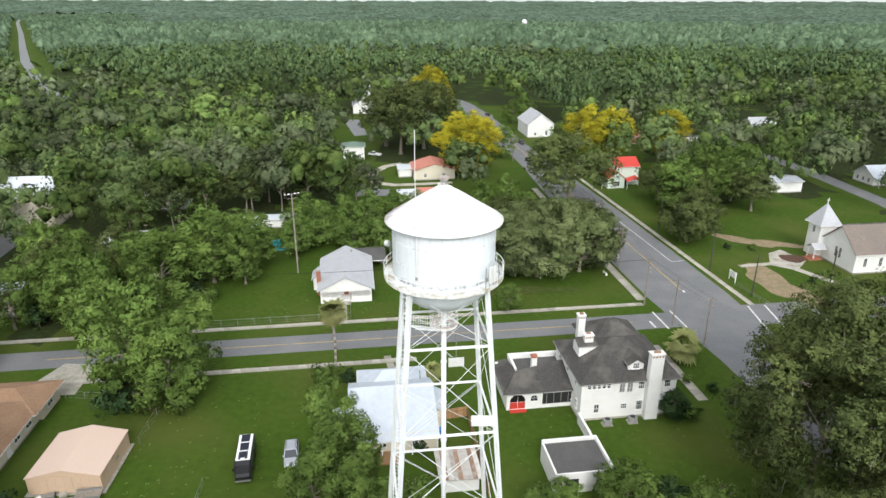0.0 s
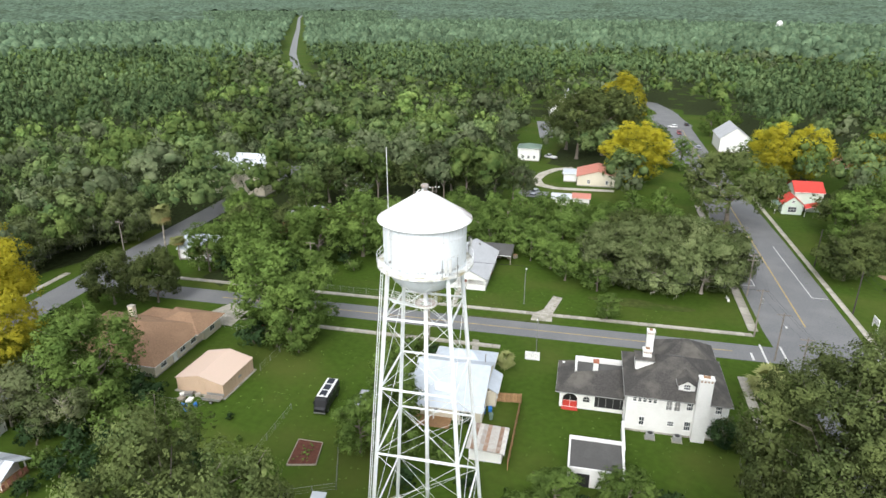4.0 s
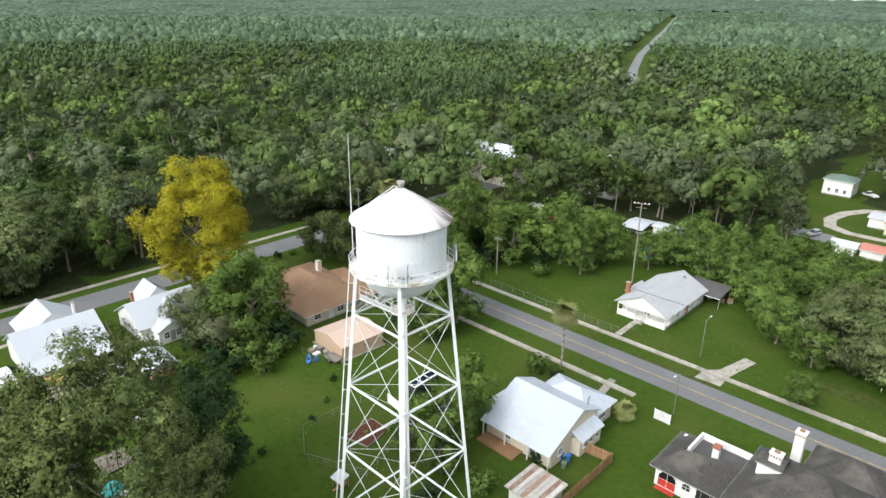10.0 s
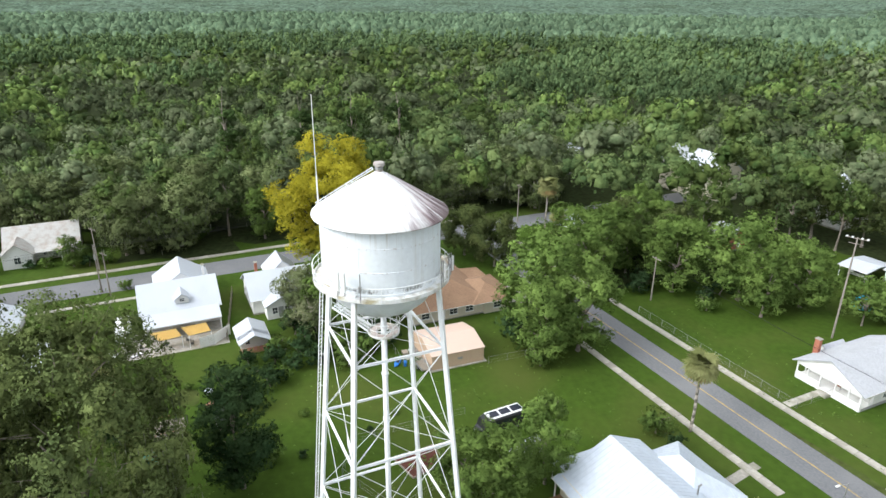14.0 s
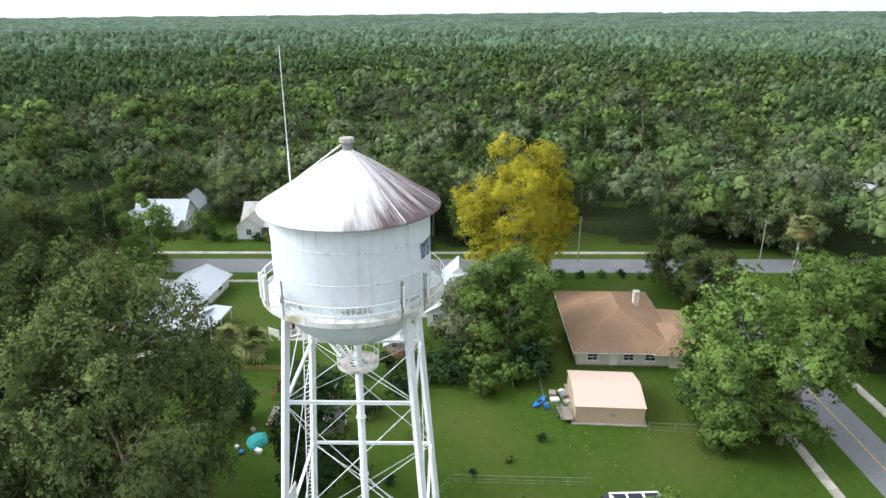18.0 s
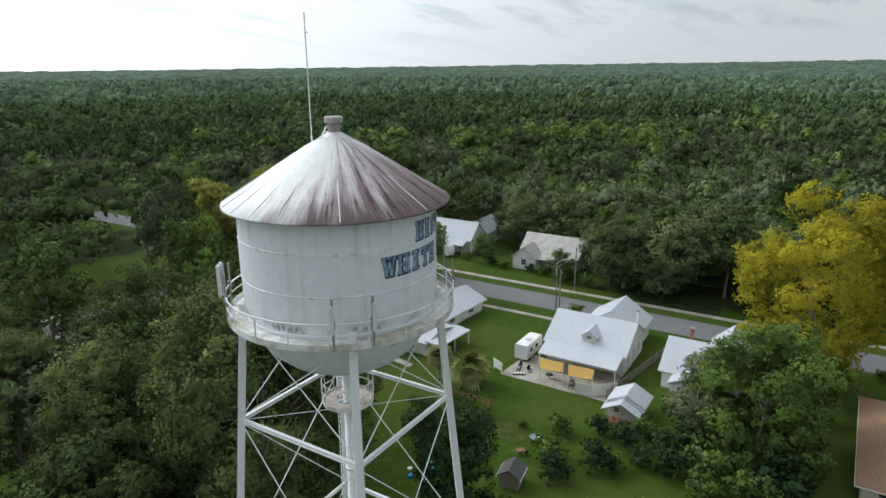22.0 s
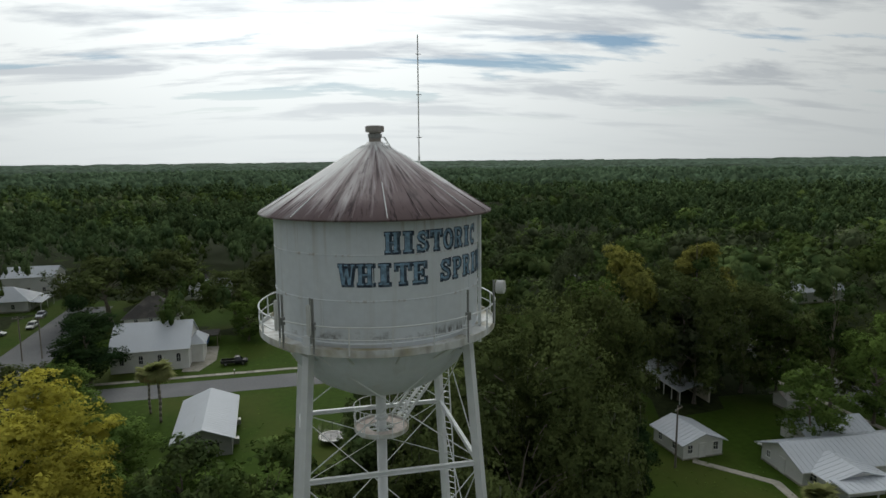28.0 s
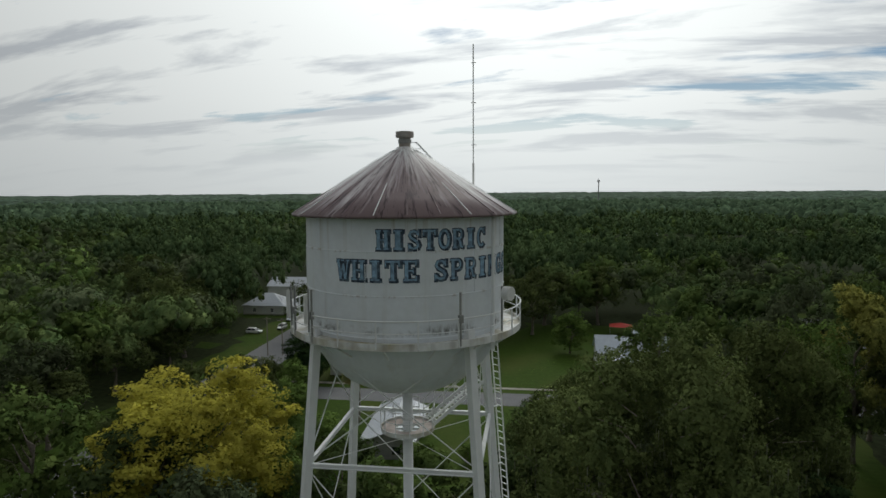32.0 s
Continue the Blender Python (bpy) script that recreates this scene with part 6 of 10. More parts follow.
add_roof(h, [[(-5.4, 5.0, 3.6), (5.0, 5.0, 3.6), (7.6, 7.8, 2.7), (-5.4, 7.8, 2.7)], [(5.0, 5.0, 3.6), (5.0, 3.0, 3.6), (7.6, 3.0, 2.7), (7.6, 7.8, 2.7)]], M_TIN)
posts(h, [(-5.2, 7.6), (-2.0, 7.6), (1.2, 7.6), (4.4, 7.6), (7.4, 7.6), (7.4, 5.2)], 0, 2.7)
part("porch_floor", box(1.0, 6.3, 0, 13.0, 2.9, 0.4), M_GREYWOOD, h)
part("dormer", wall_block(1.9, 2.6, 6.2, 7.0, "y", 1.4, 2.4, base=5.2), M_WHITE, h)
add_roof(h, gable_polys(1.9, 2.9, 6.2, 7.05, 0.22, 1.4, 2.4, "y"), M_TIN)
chimney(h, -2.5, -1.0, 6.0, 8.6, 0.7)
windows_along(h, "n", 5.02, -4.5, 4.0, 3, 1.0, 1.0, 1.5)
h = house("south_house", 55, -189, 15, 9, 3.2, 6.0, "small white house with a dark blue roof", roof=M_SLATE, metal=False, wins="n3")
h = house("street_house_south", 112, -199, 15, 12, 5.8, 8.4, "white two-storey house with pale metal roof", wins="w3n3")
block(h, -9.5, 4, 6, 9, 3.0, 4.4, "y")
h = house("street_house_porch", 106.5, -172, 14, 11, 3.4, 6.6, "white house with pale metal roof and deep porch", kind="hip", wins="w3n2")
add_roof(h, [[(-7, -5.6, 3.0), (-10.4, -5.6, 2.5), (-10.4, 5.6, 2.5), (-7, 5.6, 3.0)]], M_WTIN)
posts(h, [(-10.2, -5.4), (-10.2, 0), (-10.2, 5.4)], 0, 2.5)

# church with the steeple
h = thing("church", 101.2, 91.0, 7.5, "white wooden church with grey-brown roof and square steeple", "church")
block(h, 0, 0, 21.0, 11.0, 5.0, 9.6, "x", roof=M_CHURCHROOF, metal=False, over=0.5)
part("steeple", wall_block(4.2, 4.2, 9.0, None, "x", -9.6, 7.4), M_WHITE, h)
add_roof(h, hip_polys(4.2, 4.2, 9.0, 12.6, 0.7, -9.6, 7.4), M_GREYSHINGLE, False)
part("cross", bx(box(-9.6, 7.4, 12.4, 0.12, 0.12, 1.5), -9.6, 7.4, 13.3, 0.7, 0.12, 0.14), M_WHITE, h)
arch_window(h, -11.72, 7.4, 5.6, 0.9, 1.8, "w", M_GREENROOF)
for k in range(2):
    arch_window(h, -10.52, -0.7 + k * 1.3, 2.0, 0.85, 2.6, "w")
for k in range(5):
    arch_window(h, -8 + k * 3.8, -5.52, 1.6, 0.9, 2.2, "s")
add_roof(h, gable_polys(2.6, 2.6, 3.0, 3.9, 0.3, -12.6, 4.4, "x"), M_GREYSHINGLE, False)
posts(h, [(-13.7, 3.3), (-13.7, 5.5)], 0.5, 3.0, 0.2)
part("steps", bx(box(-12.7, 4.4, 0, 2.4, 2.6, 0.5), -14.2, 4.4, 0, 0.8, 2.6, 0.25), M_BRICK, h)
part("plinth", box(0, 0, 0, 21.1, 11.1, 0.3), M_CONCRETE, h)
block(h, 4.0, 11.5, 16.0, 8.0, 3.4, 5.6, "x", roof=M_SLATE, metal=False)
patch("church_walk", [(68.6, 88.2), (76.0, 89.6), (79.5, 87.0), (90.5, 69.0), (91.8, 69.8), (81.5, 87.5), (85.5, 92.2), (83.0, 99.5), (79.0, 97.0), (76.5, 91.2), (68.4, 89.6)], 0.05, M_CONCRETE, "curving pale concrete walk to the church door", "path")
patch("parking_apron", [(17.7, 211.4), (30.2, 213.5), (26.8, 276.8), (20.1, 336.2), (9.3, 338.6), (13.7, 266.9)], 0.012, M_ASPHALT, "worn asphalt parking apron beside the main street", "parking")
patch("church_bed", blob(83.0, 93.6, 2.6, 2.9, seed=4), 0.07, M_MULCH, "brown mulched round bed before the church")
patch("bare_ground", blob(72.8, 77.5, 5.2, 9.5, radians(20), n=34, seed=6, rough=0.34), 0.03, M_BARE, "bare sandy scar on the church lawn")
patch("bare_ground_north", blob(79.5, 105.0, 7.5, 3.4, radians(-25), n=34, seed=8, rough=0.34), 0.03, M_BARE, "bare sandy scar beside the church")
patch("bare_verge", blob(18, 75.5, 10, 2.2, TH, seed=9, rough=0.2), 0.025, M_WORN, "thin sandy patch under the oaks' edge")

# along the main street and beyond
h = house("white_store", 43.5, 249, 12, 18, 6.2, 10.6, "tall white wooden store with pale gable roof", "y", roof=M_GREYSHINGLE, metal=False, wins="s2")
windows_along(h, "s", -8.52, -5, 5, 3, 4.6, 0.8, 1.2)
h = thing("red_roof_shop", 58.8, 160.5, 7.5, "pale green two-part shop with bright red metal roofs", "shop")
block(h, 2.6, 3.6, 8.0, 9.0, 6.2, 8.4, "x", wall=M_SHOPGREEN, roof=M_RED, over=0.35)
block(h, -2.6, -2.2, 5.6, 5.4, 3.4, 5.6, "y", wall=M_SHOPGREEN, roof=M_RED, over=0.35)
window(h, -2.6, -4.92, 3.5, 0.8, 0.9, "s", 1)
add_roof(h, [[(0.4, -4.6, 3.2), (5.2, -1.0, 3.2), (6.0, -3.0, 2.5), (0.4, -6.6, 2.5)]], M_RED, False)
add_roof(h, [[(-5.6, -4.8, 3.2), (-5.6, 0.4, 3.2), (-7.4, 0.4, 2.6), (-7.4, -4.8, 2.6)]], M_GREENROOF, False)
posts(h, [(0.6, -6.4), (5.8, -3.0), (-7.2, -4.6), (-7.2, 0.2)], 0, 2.5)
window(h, -2.6, -4.92, 0.7, 2.4, 1.7, "s", 2)
door(h, 2.2, -0.93, 0.0, "s", M_DARK)
windows_along(h, "w", -1.42, 2.0, 7.0, 2, 4.2, 0.9, 1.2)
house("pink_roof_hall", -3.0, 172, 14, 12, 3.6, 5.6, "cream hall with a faded red metal roof", "y", wall=M_CREAM, roof=M_PINKROOF, wins="s2")
house("hall_annexe", -12.8, 173, 4.5, 7, 3.0, 3.4, "low white annexe beside the hall", wall=M_WHITE, roof=M_WTIN, category="annexe")
house("green_roof_house", -34, 199.5, 8.5, 8, 5.2, 6.4, "white two-storey house with a dark green roof", kind="hip", roof=M_GREENROOF, metal=False, wins="s3")
house("white_workshop", 108.5, 154, 12, 8, 3.6, 4.3, "low white block workshop with a pale roof", roof=M_WTIN, category="workshop")
house("rusty_barn", 84.5, 230, 12, 9, 3.2, 5.2, "old brown shed with a rusty red roof", roof=M_PINKROOF, wall=M_WOOD, category="barn")
house("tin_barn", 103, 217, 13, 9, 2.8, 4.6, "weathered grey barn with patched tin roof", roof=M_OLDTIN, wall=M_GREYWOOD, category="barn")
house("white_farm_cottage", 150, 257, 12, 10, 3.4, 6.4, "white cottage with a grey roof at the wood's edge", roof=M_GREYSHINGLE, metal=False, wins="s3w2")
h = house("chapel_north", -42, 314, 13, 17, 4.6, 9.2, "white chapel with grey roof and small cupola", "y", roof=M_GREYSHINGLE, metal=False, category="church", wins="s2")
part("cupola", wall_block(2.2, 2.2, 11.2, None, "x", 3.0, -4.5, 8.0), M_WHITE, h)
part("spire", lathe([(1.9, 11.2), (1.7, 11.6), (0.6, 12.6), (0.12, 15.0), (0.0, 15.2)], 8), M_GREYSHINGLE, h).location = (3.0, -4.5, 0)
h = house("street_house_east", 148, 163, 13, 9, 3.2, 6.0, "white house with pale blue-grey roof past the church", roof=M_TIN, wins="w3s3")
add_roof(h, [[(-6.5, -4.4, 3.0), (6.5, -4.4, 3.0), (6.5, -7.0, 2.4), (-6.5, -7.0, 2.4)]], M_TIN)
posts(h, [(-6.2, -6.8), (-2, -6.8), (2, -6.8), (6.2, -6.8)], 0, 2.4)
h = house("curve_shed", -10.5, 143.0, 5.5, 5.0, 2.4, 3.2, "small white shed with a pale metal roof in the thicket", roof=M_WTIN, category="shed")
h = house("curve_carport", -4.6, 145.5, 5.0, 5.5, 2.3, 3.0, "small shed with a faded brown-red roof in the thicket", roof=M_PINKROOF, category="shed")
house("white_roof_house", -80.5, 137, 11, 11, 7.0, 13.0, "white house showing its pale roof among trees", kind="hip")
house("pale_roof_house", -113.5, 120, 20, 11, 9.0, 13.0, "house with white metal roof and cream walls among trees", wall=M_CREAM)
house("roof_among_trees", -150, 96, 14, 9, 5.0, 9.0, "pale metal roof half hidden by live oaks")
house("lake_house", -129, -150, 17, 11, 3.6, 6.4, "white house with pale roof past the west street", wins="e3")
house("brown_cottage", -75.3, 97.9, 9, 8, 3.2, 5.4, "small dark red-brown cottage under mossy oaks", wall=M_BRICK, roof=M_GREYSHINGLE, metal=False, wins="s2e1")
house("west_cottage", -150, -104, 12, 9, 3.4, 6.2, "white cottage with worn grey metal roof past the west street", roof=M_OLDTIN, wins="e3")
house("palm_cottage", -86.5, 67.5, 10, 9, 3.0, 5.4, "white cottage with pale blue-grey metal roof beside palms", roof=M_TIN, wins="s3e2")
house("far_south_house", -27, -462, 26, 12, 5, 9.5, "white house far off in the southern woods")
house("far_south_hall", 128, -433, 14, 20, 5, 9.0, "long pale-roofed house far down the southern street", "y", roof=M_TIN)
house("oak_cottage", -70, 84, 8, 7, 3.0, 5.2, "little white cottage with a dark red roof under oaks", roof=M_BRICK, metal=False, wins="s3e2")
# carport with trailer and pool
h = thing("metal_carport", -51.0, 113.5, 12.0, "open white metal carport with a pickup truck", "carport")
add_roof(h, gable_polys(5.5, 9.0, 2.6, 3.1, 0.3, along="x"), M_WTIN)
posts(h, [(-2.6, -4.3), (2.6, -4.3), (-2.6, 4.3), (2.6, 4.3)], 0, 2.6)
h = house("storage_trailer", -43.0, 118.0, 10, 4, 2.6, 3.0, "long white storage trailer with a plain metal roof", wall=M_WHITE, category="trailer")
h = thing("swimming_pool", -39.5, 101.5, 7.5, "round above-ground pool with bright turquoise water", "swimming pool")
part("liner", lathe([(2.5, 0), (2.6, 0.02), (2.6, 1.2), (2.5, 1.22), (2.42, 1.2), (2.42, 0.05)], 40), M_POOLWALL, h)
part("water", lathe([(2.44, 1.05), (1.5, 1.06), (0, 1.06)], 40), M_POOL, h)
h = house("pool_cabin", -36.0, 106.0, 4, 3, 2.2, 2.9, "turquoise pool cabin with a dark roof", wall=M_POOLWALL, roof=M_TAR, metal=False, category="cabin")


# ---- trees ----
def leaf_cloud(centres, radii, per, size, rnd, outs=None, droop=0.0):
    """Leaf sprays as small bent quads scattered in clumps. Returns vertices, faces and soft normals."""
    n = len(centres) * per
    c = np.repeat(np.asarray(centres), per, 0)
    r = np.repeat(np.asarray(radii), per)
    o = np.zeros((n, 3)) if outs is None else np.repeat(np.asarray(outs), per, 0)
    d = rnd.normal(size=(n, 3)) + o * 1.1
    d /= np.linalg.norm(d, axis=1, keepdims=True)
    pos = c + d * (r * rnd.uniform(0.45, 1.1, n))[:, None] * np.array([1, 1, 0.75])
    t = rnd.normal(size=(n, 3))
    t[:, 2] = t[:, 2] * 0.5 - droop
    face = d * 0.6 + o * 0.5 + np.array([0, 0, 0.2]) + rnd.normal(size=(n, 3)) * 0.45
    face /= np.linalg.norm(face, axis=1, keepdims=True)
    t -= 0.8 * face * (t * face).sum(1, keepdims=True)
    t /= np.linalg.norm(t, axis=1, keepdims=True)
    b = np.cross(face, t)
    b /= np.linalg.norm(b, axis=1, keepdims=True) + 1e-9
    s = size * rnd.uniform(0.55, 1.45, n)[:, None]
    nr = d * 0.5 + o * 0.6 + np.array([0, 0, 0.1]) + rnd.normal(size=(n, 3)) * 0.16
    nr /= np.linalg.norm(nr, axis=1, keepdims=True)
    b *= np.sign((np.cross(b, t) * nr).sum(1, keepdims=True))
    v = np.stack([pos - t * s, pos + b * s * 0.62, pos + t * s, pos - b * s * 0.62], 1).reshape(-1, 3)
    f = np.arange(n * 4).reshape(-1, 4)
    return v, f, np.repeat(nr, 4, 0)


def leaf_mesh(name, parts, mat):
    v = np.concatenate([p[0] for p in parts])
    f, o = [], 0
    for p in parts:
        f.append(p[1] + o)
        o += len(p[0])
    nr = np.concatenate([p[2] for p in parts])
    me = bpy.data.meshes.new(name)
    me.from_pydata(v.tolist(), [], [q for p in f for q in p.tolist()])
    me.materials.append(mat)
    if any(p[1].shape[1] == 3 for p in parts):
        me.materials.append(heart_of(mat))
        me.polygons.foreach_set("material_index", np.concatenate([np.full(len(p[1]), int(p[1].shape[1] == 3)) for p in parts]))
    me.polygons.foreach_set("use_smooth", [True] * len(me.polygons))
    me.normals_split_custom_set_from_vertices(nr.tolist())
    return me


def ball_mesh(levels):
    bm = bmesh.new()
    bmesh.ops.create_icosphere(bm, subdivisions=levels, radius=1.0)
    v = np.array([q.co[:] for q in bm.verts])
    f = np.array([[q.index for q in c.verts] for c in bm.faces])
    bm.free()
    return v, f


BALLS = {k: ball_mesh(k) for k in (1, 2)}


def hearts(rnd, centres, radii, levels, rough=0.16, flat=0.85):
    """Closed uneven balls of foliage inside the leafy heads."""
    bv, bf = BALLS[levels]
    n, k = len(centres), len(bv)
    r = np.asarray(radii).reshape(n, -1)[:, None, :] * rnd.uniform(1 - rough, 1 + rough, (n, k, 1))
    v = np.asarray(centres)[:, None] + bv[None] * r * np.array([1, 1, flat])
    nr = np.tile(bv, (n, 1)) * 0.85 + np.array([0, 0, 0.05]) + rnd.normal(size=(n * k, 3)) * 0.12
    nr /= np.linalg.norm(nr, axis=1, keepdims=True)
    f = (bf[None] + (np.arange(n) * k)[:, None, None]).reshape(-1, 3)
    return v.reshape(-1, 3), f, nr


def limb_mesh(name, height, spread, r0, limbs, rnd, mat, fork=0.35, bend=0.6):
    """A tapered trunk in one skin with its bent limbs, which grow out of its sides into the crown."""
    bm = bmesh.new()
    rings, k_n, sides = [], 12, 8
    wob = [rnd.uniform(0, 6.28) for _ in range(4)]
    for k in range(k_n + 1):
        h = k / k_n
        cx, cy = bend * h * math.sin(wob[0] + 3 * h), bend * h * math.sin(wob[1] + 2.4 * h)
        r = r0 * (1.35 if k == 0 else 1 - 0.8 * h)
        rings.append([bm.verts.new((cx + r * math.cos(2 * math.pi * i / sides), cy + r * math.sin(2 * math.pi * i / sides), height * h - (0.1 if k == 0 else 0))) for i in range(sides)])
    spots = []
    for k in range(k_n):
        for i in range(sides):
            if k / k_n >= fork:
                spots.append((k, i))
            else:
                j = (i + 1) % sides
                bm.faces.new((rings[k][i], rings[k][j], rings[k + 1][j], rings[k + 1][i]))
    bm.faces.new(rings[-1])
    rnd.shuffle(spots)
    for n, (k, i) in enumerate(spots):
        j = (i + 1) % sides
        ring = [rings[k][i], rings[k][j], rings[k + 1][j], rings[k + 1][i]]
        if n >= limbs:
            bm.faces.new(ring)
            continue
        ang = 2 * math.pi * (i + 0.5) / sides + rnd.uniform(-0.4, 0.4)
        low = 1 - k / k_n
        c = sum((v.co for v in ring), Vector()) / 4
        size = r0 * 0.3
        for step in range(3):
            c = c + Vector((math.cos(ang) * spread * (0.10 + 0.12 * low), math.sin(ang) * spread * (0.10 + 0.12 * low), height * (0.04 + 0.05 * rnd.random() + 0.03 * (1 - low))))
            ang += rnd.uniform(-0.35, 0.35)
            side = Vector((-math.sin(ang), math.cos(ang), 0))
            upv = Vector((0, 0, 1))
            w = size * (0.7, 0.42, 0.12)[step]
            new_ring = [bm.verts.new(c + o) for o in (-side * w - upv * w, side * w - upv * w, side * w + upv * w, -side * w + upv * w)]
            for q in range(4):
                bm.faces.new((ring[q], ring[(q + 1) % 4], new_ring[(q + 1) % 4], new_ring[q]))
            ring = new_ring
        bm.faces.new(ring)
    me = mesh_of(name, bm)
    me.materials.append(mat)
    me.polygons.foreach_set("use_smooth", [True] * len(me.polygons))
    return me


def bough_mesh(heads, height, spread, r0, rnd, mat):
    """Bent boughs from the trunk out to the leafy heads."""
    bm = bmesh.new()
    for hx, hy, hz, hr in heads[::2]:
        # a thin bent bough inside each leafy head, ending in a bare tip
        tip, root = Vector((hx, hy, hz)), Vector((hx * 0.45, hy * 0.45, hz - 0.12 * spread))
        past = tip + (tip - root).normalized() * hr * rnd.uniform(0.6, 1.05) + Vector((rnd.uniform(-0.5, 0.5), rnd.uniform(-0.5, 0.5), hr * 0.4))
        last = None
        for c, w in zip((root, tip, past), (r0 * 0.16, r0 * 0.12, r0 * 0.05)):
            ring = [bm.verts.new(c + Vector(o) * w) for o in ((1, 0, 0.3), (-0.3, 0.9, 0), (-0.6, -0.7, -0.3))]
            if last:
                for q in range(3):
                    bm.faces.new((last[q], last[(q + 1) % 3], ring[(q + 1) % 3], ring[q]))
            last = ring
    me = mesh_of("branchwork", bm)
    me.materials.append(mat)
    return me


def crown_lobes(rnd, count, rx, rz, zc, low, size):
    """The boughs' leafy heads: uneven balls set over a dome. Rows of x, y, z, radius."""
    out = []
    while len(out) < count:
        d = rnd.normal(size=3)
        d /= np.linalg.norm(d)
        if d[2] < low:
            continue
        r = size * rx * rnd.uniform(0.65, 1.3)
        k = rnd.uniform(0.72, 1.05)
        p = np.array([d[0] * (rx - r) * k, d[1] * (rx - r) * k, zc + d[2] * max(rz - r * 0.85, 0.3) * k])
        if all(np.linalg.norm(p - q[:3]) > 0.55 * min(r, q[3]) for q in out):
            out.append((*p, r))
    return np.array(out)


def crown_clumps(rnd, n, lobes):
    """Clump middles on the outer skin of the lobes, with the way each one faces."""
    m = n * 6
    w = lobes[:, 3] ** 2
    i = rnd.choice(len(lobes), m, p=w / w.sum())
    away = lobes[i, :3] - lobes[:, :3].mean(0)
    away /= np.linalg.norm(away, axis=1, keepdims=True) + 1e-9
    d = rnd.normal(size=(m, 3)) + away * 0.55 + np.array([0, 0, 0.35])
    d /= np.linalg.norm(d, axis=1, keepdims=True)
    p = lobes[i, :3] + d * (lobes[i, 3] * rnd.uniform(0.66, 1.05, m))[:, None] * np.array([1, 1, 0.85])
    dist = np.linalg.norm(p[:, None] - lobes[None, :, :3], axis=2) / lobes[None, :, 3]
    dist[np.arange(m), i] = 9
    keep = np.where(dist.min(1) > 0.72)[0][:n]
    return p[keep], d[keep]


def make_tree(name, label, category, seed, height, rx, rz, clumps, per, leaf, clump_r, mat, bark, r0, limbs, moss=0, droop=0.0, low=-0.6, trunk_h=0.72, lobes=12, lobe=0.42, inner=45, wide=1.9):
    """A tree with trunk and limbs, a lobed crown of leaf clumps, and moss where it hangs."""
    rnd, prnd = np.random.default_rng(seed), random.Random(seed)
    t = thing(name, 0, 0, 0, label, category)
    zc = height - rz
    heads = crown_lobes(rnd, lobes, rx, rz, zc, low, lobe)
    shared("trunk", limb_mesh("trunk", height * trunk_h, rx, r0, limbs, prnd, bark), t)
    shared("branchwork", bough_mesh(heads, height * trunk_h, rx, r0, prnd, bark), t)["kind"] = "stuff"
    cs, outs = crown_clumps(rnd, clumps, heads)
    shared("crown", leaf_mesh("crown", [leaf_cloud(cs, clump_r * rnd.uniform(0.6, 1.3, len(cs)), per, leaf, rnd, outs, droop),
                                       leaf_cloud(heads[:, :3], heads[:, 3] * 0.66, inner, leaf * wide, rnd, np.tile(np.array([0, 0, 0.2]), (len(heads), 1)))], mat), t)
    if moss:
        pick = cs[(cs[:, 2] < zc + rz * 0.35) & (np.hypot(cs[:, 0], cs[:, 1]) > rx * 0.55)]
        v, f, nr = [], [], []
        for i in range(moss):
            p = pick[rnd.integers(len(pick))] + rnd.normal(size=3) * clump_r * 0.6
            a = rnd.uniform(0, 6.28)
            w, ln = rnd.uniform(0.04, 0.10), rnd.uniform(0.4, 1.2)
            dx, dy = math.cos(a) * w, math.sin(a) * w
            o = len(v)
            v += [(p[0] - dx, p[1] - dy, p[2]), (p[0] + dx, p[1] + dy, p[2]), (p[0] + dx * 0.7, p[1] + dy * 0.7, p[2] - ln * 0.6), (p[0], p[1], p[2] - ln), (p[0] - dx * 0.8, p[1] - dy * 0.8, p[2] - ln * 0.5)]
            f.append((o, o + 1, o + 2, o + 3, o + 4))
            out = Vector((p[0], p[1], 2.5)).normalized()
            nr += [tuple(out)] * 5
        me = bpy.data.meshes.new("moss")
        me.from_pydata(v, [], f)
        me.materials.append(M_MOSS)
        me.normals_split_custom_set_from_vertices(nr)
        shared("moss", me, t)["kind"] = "stuff"
    return t


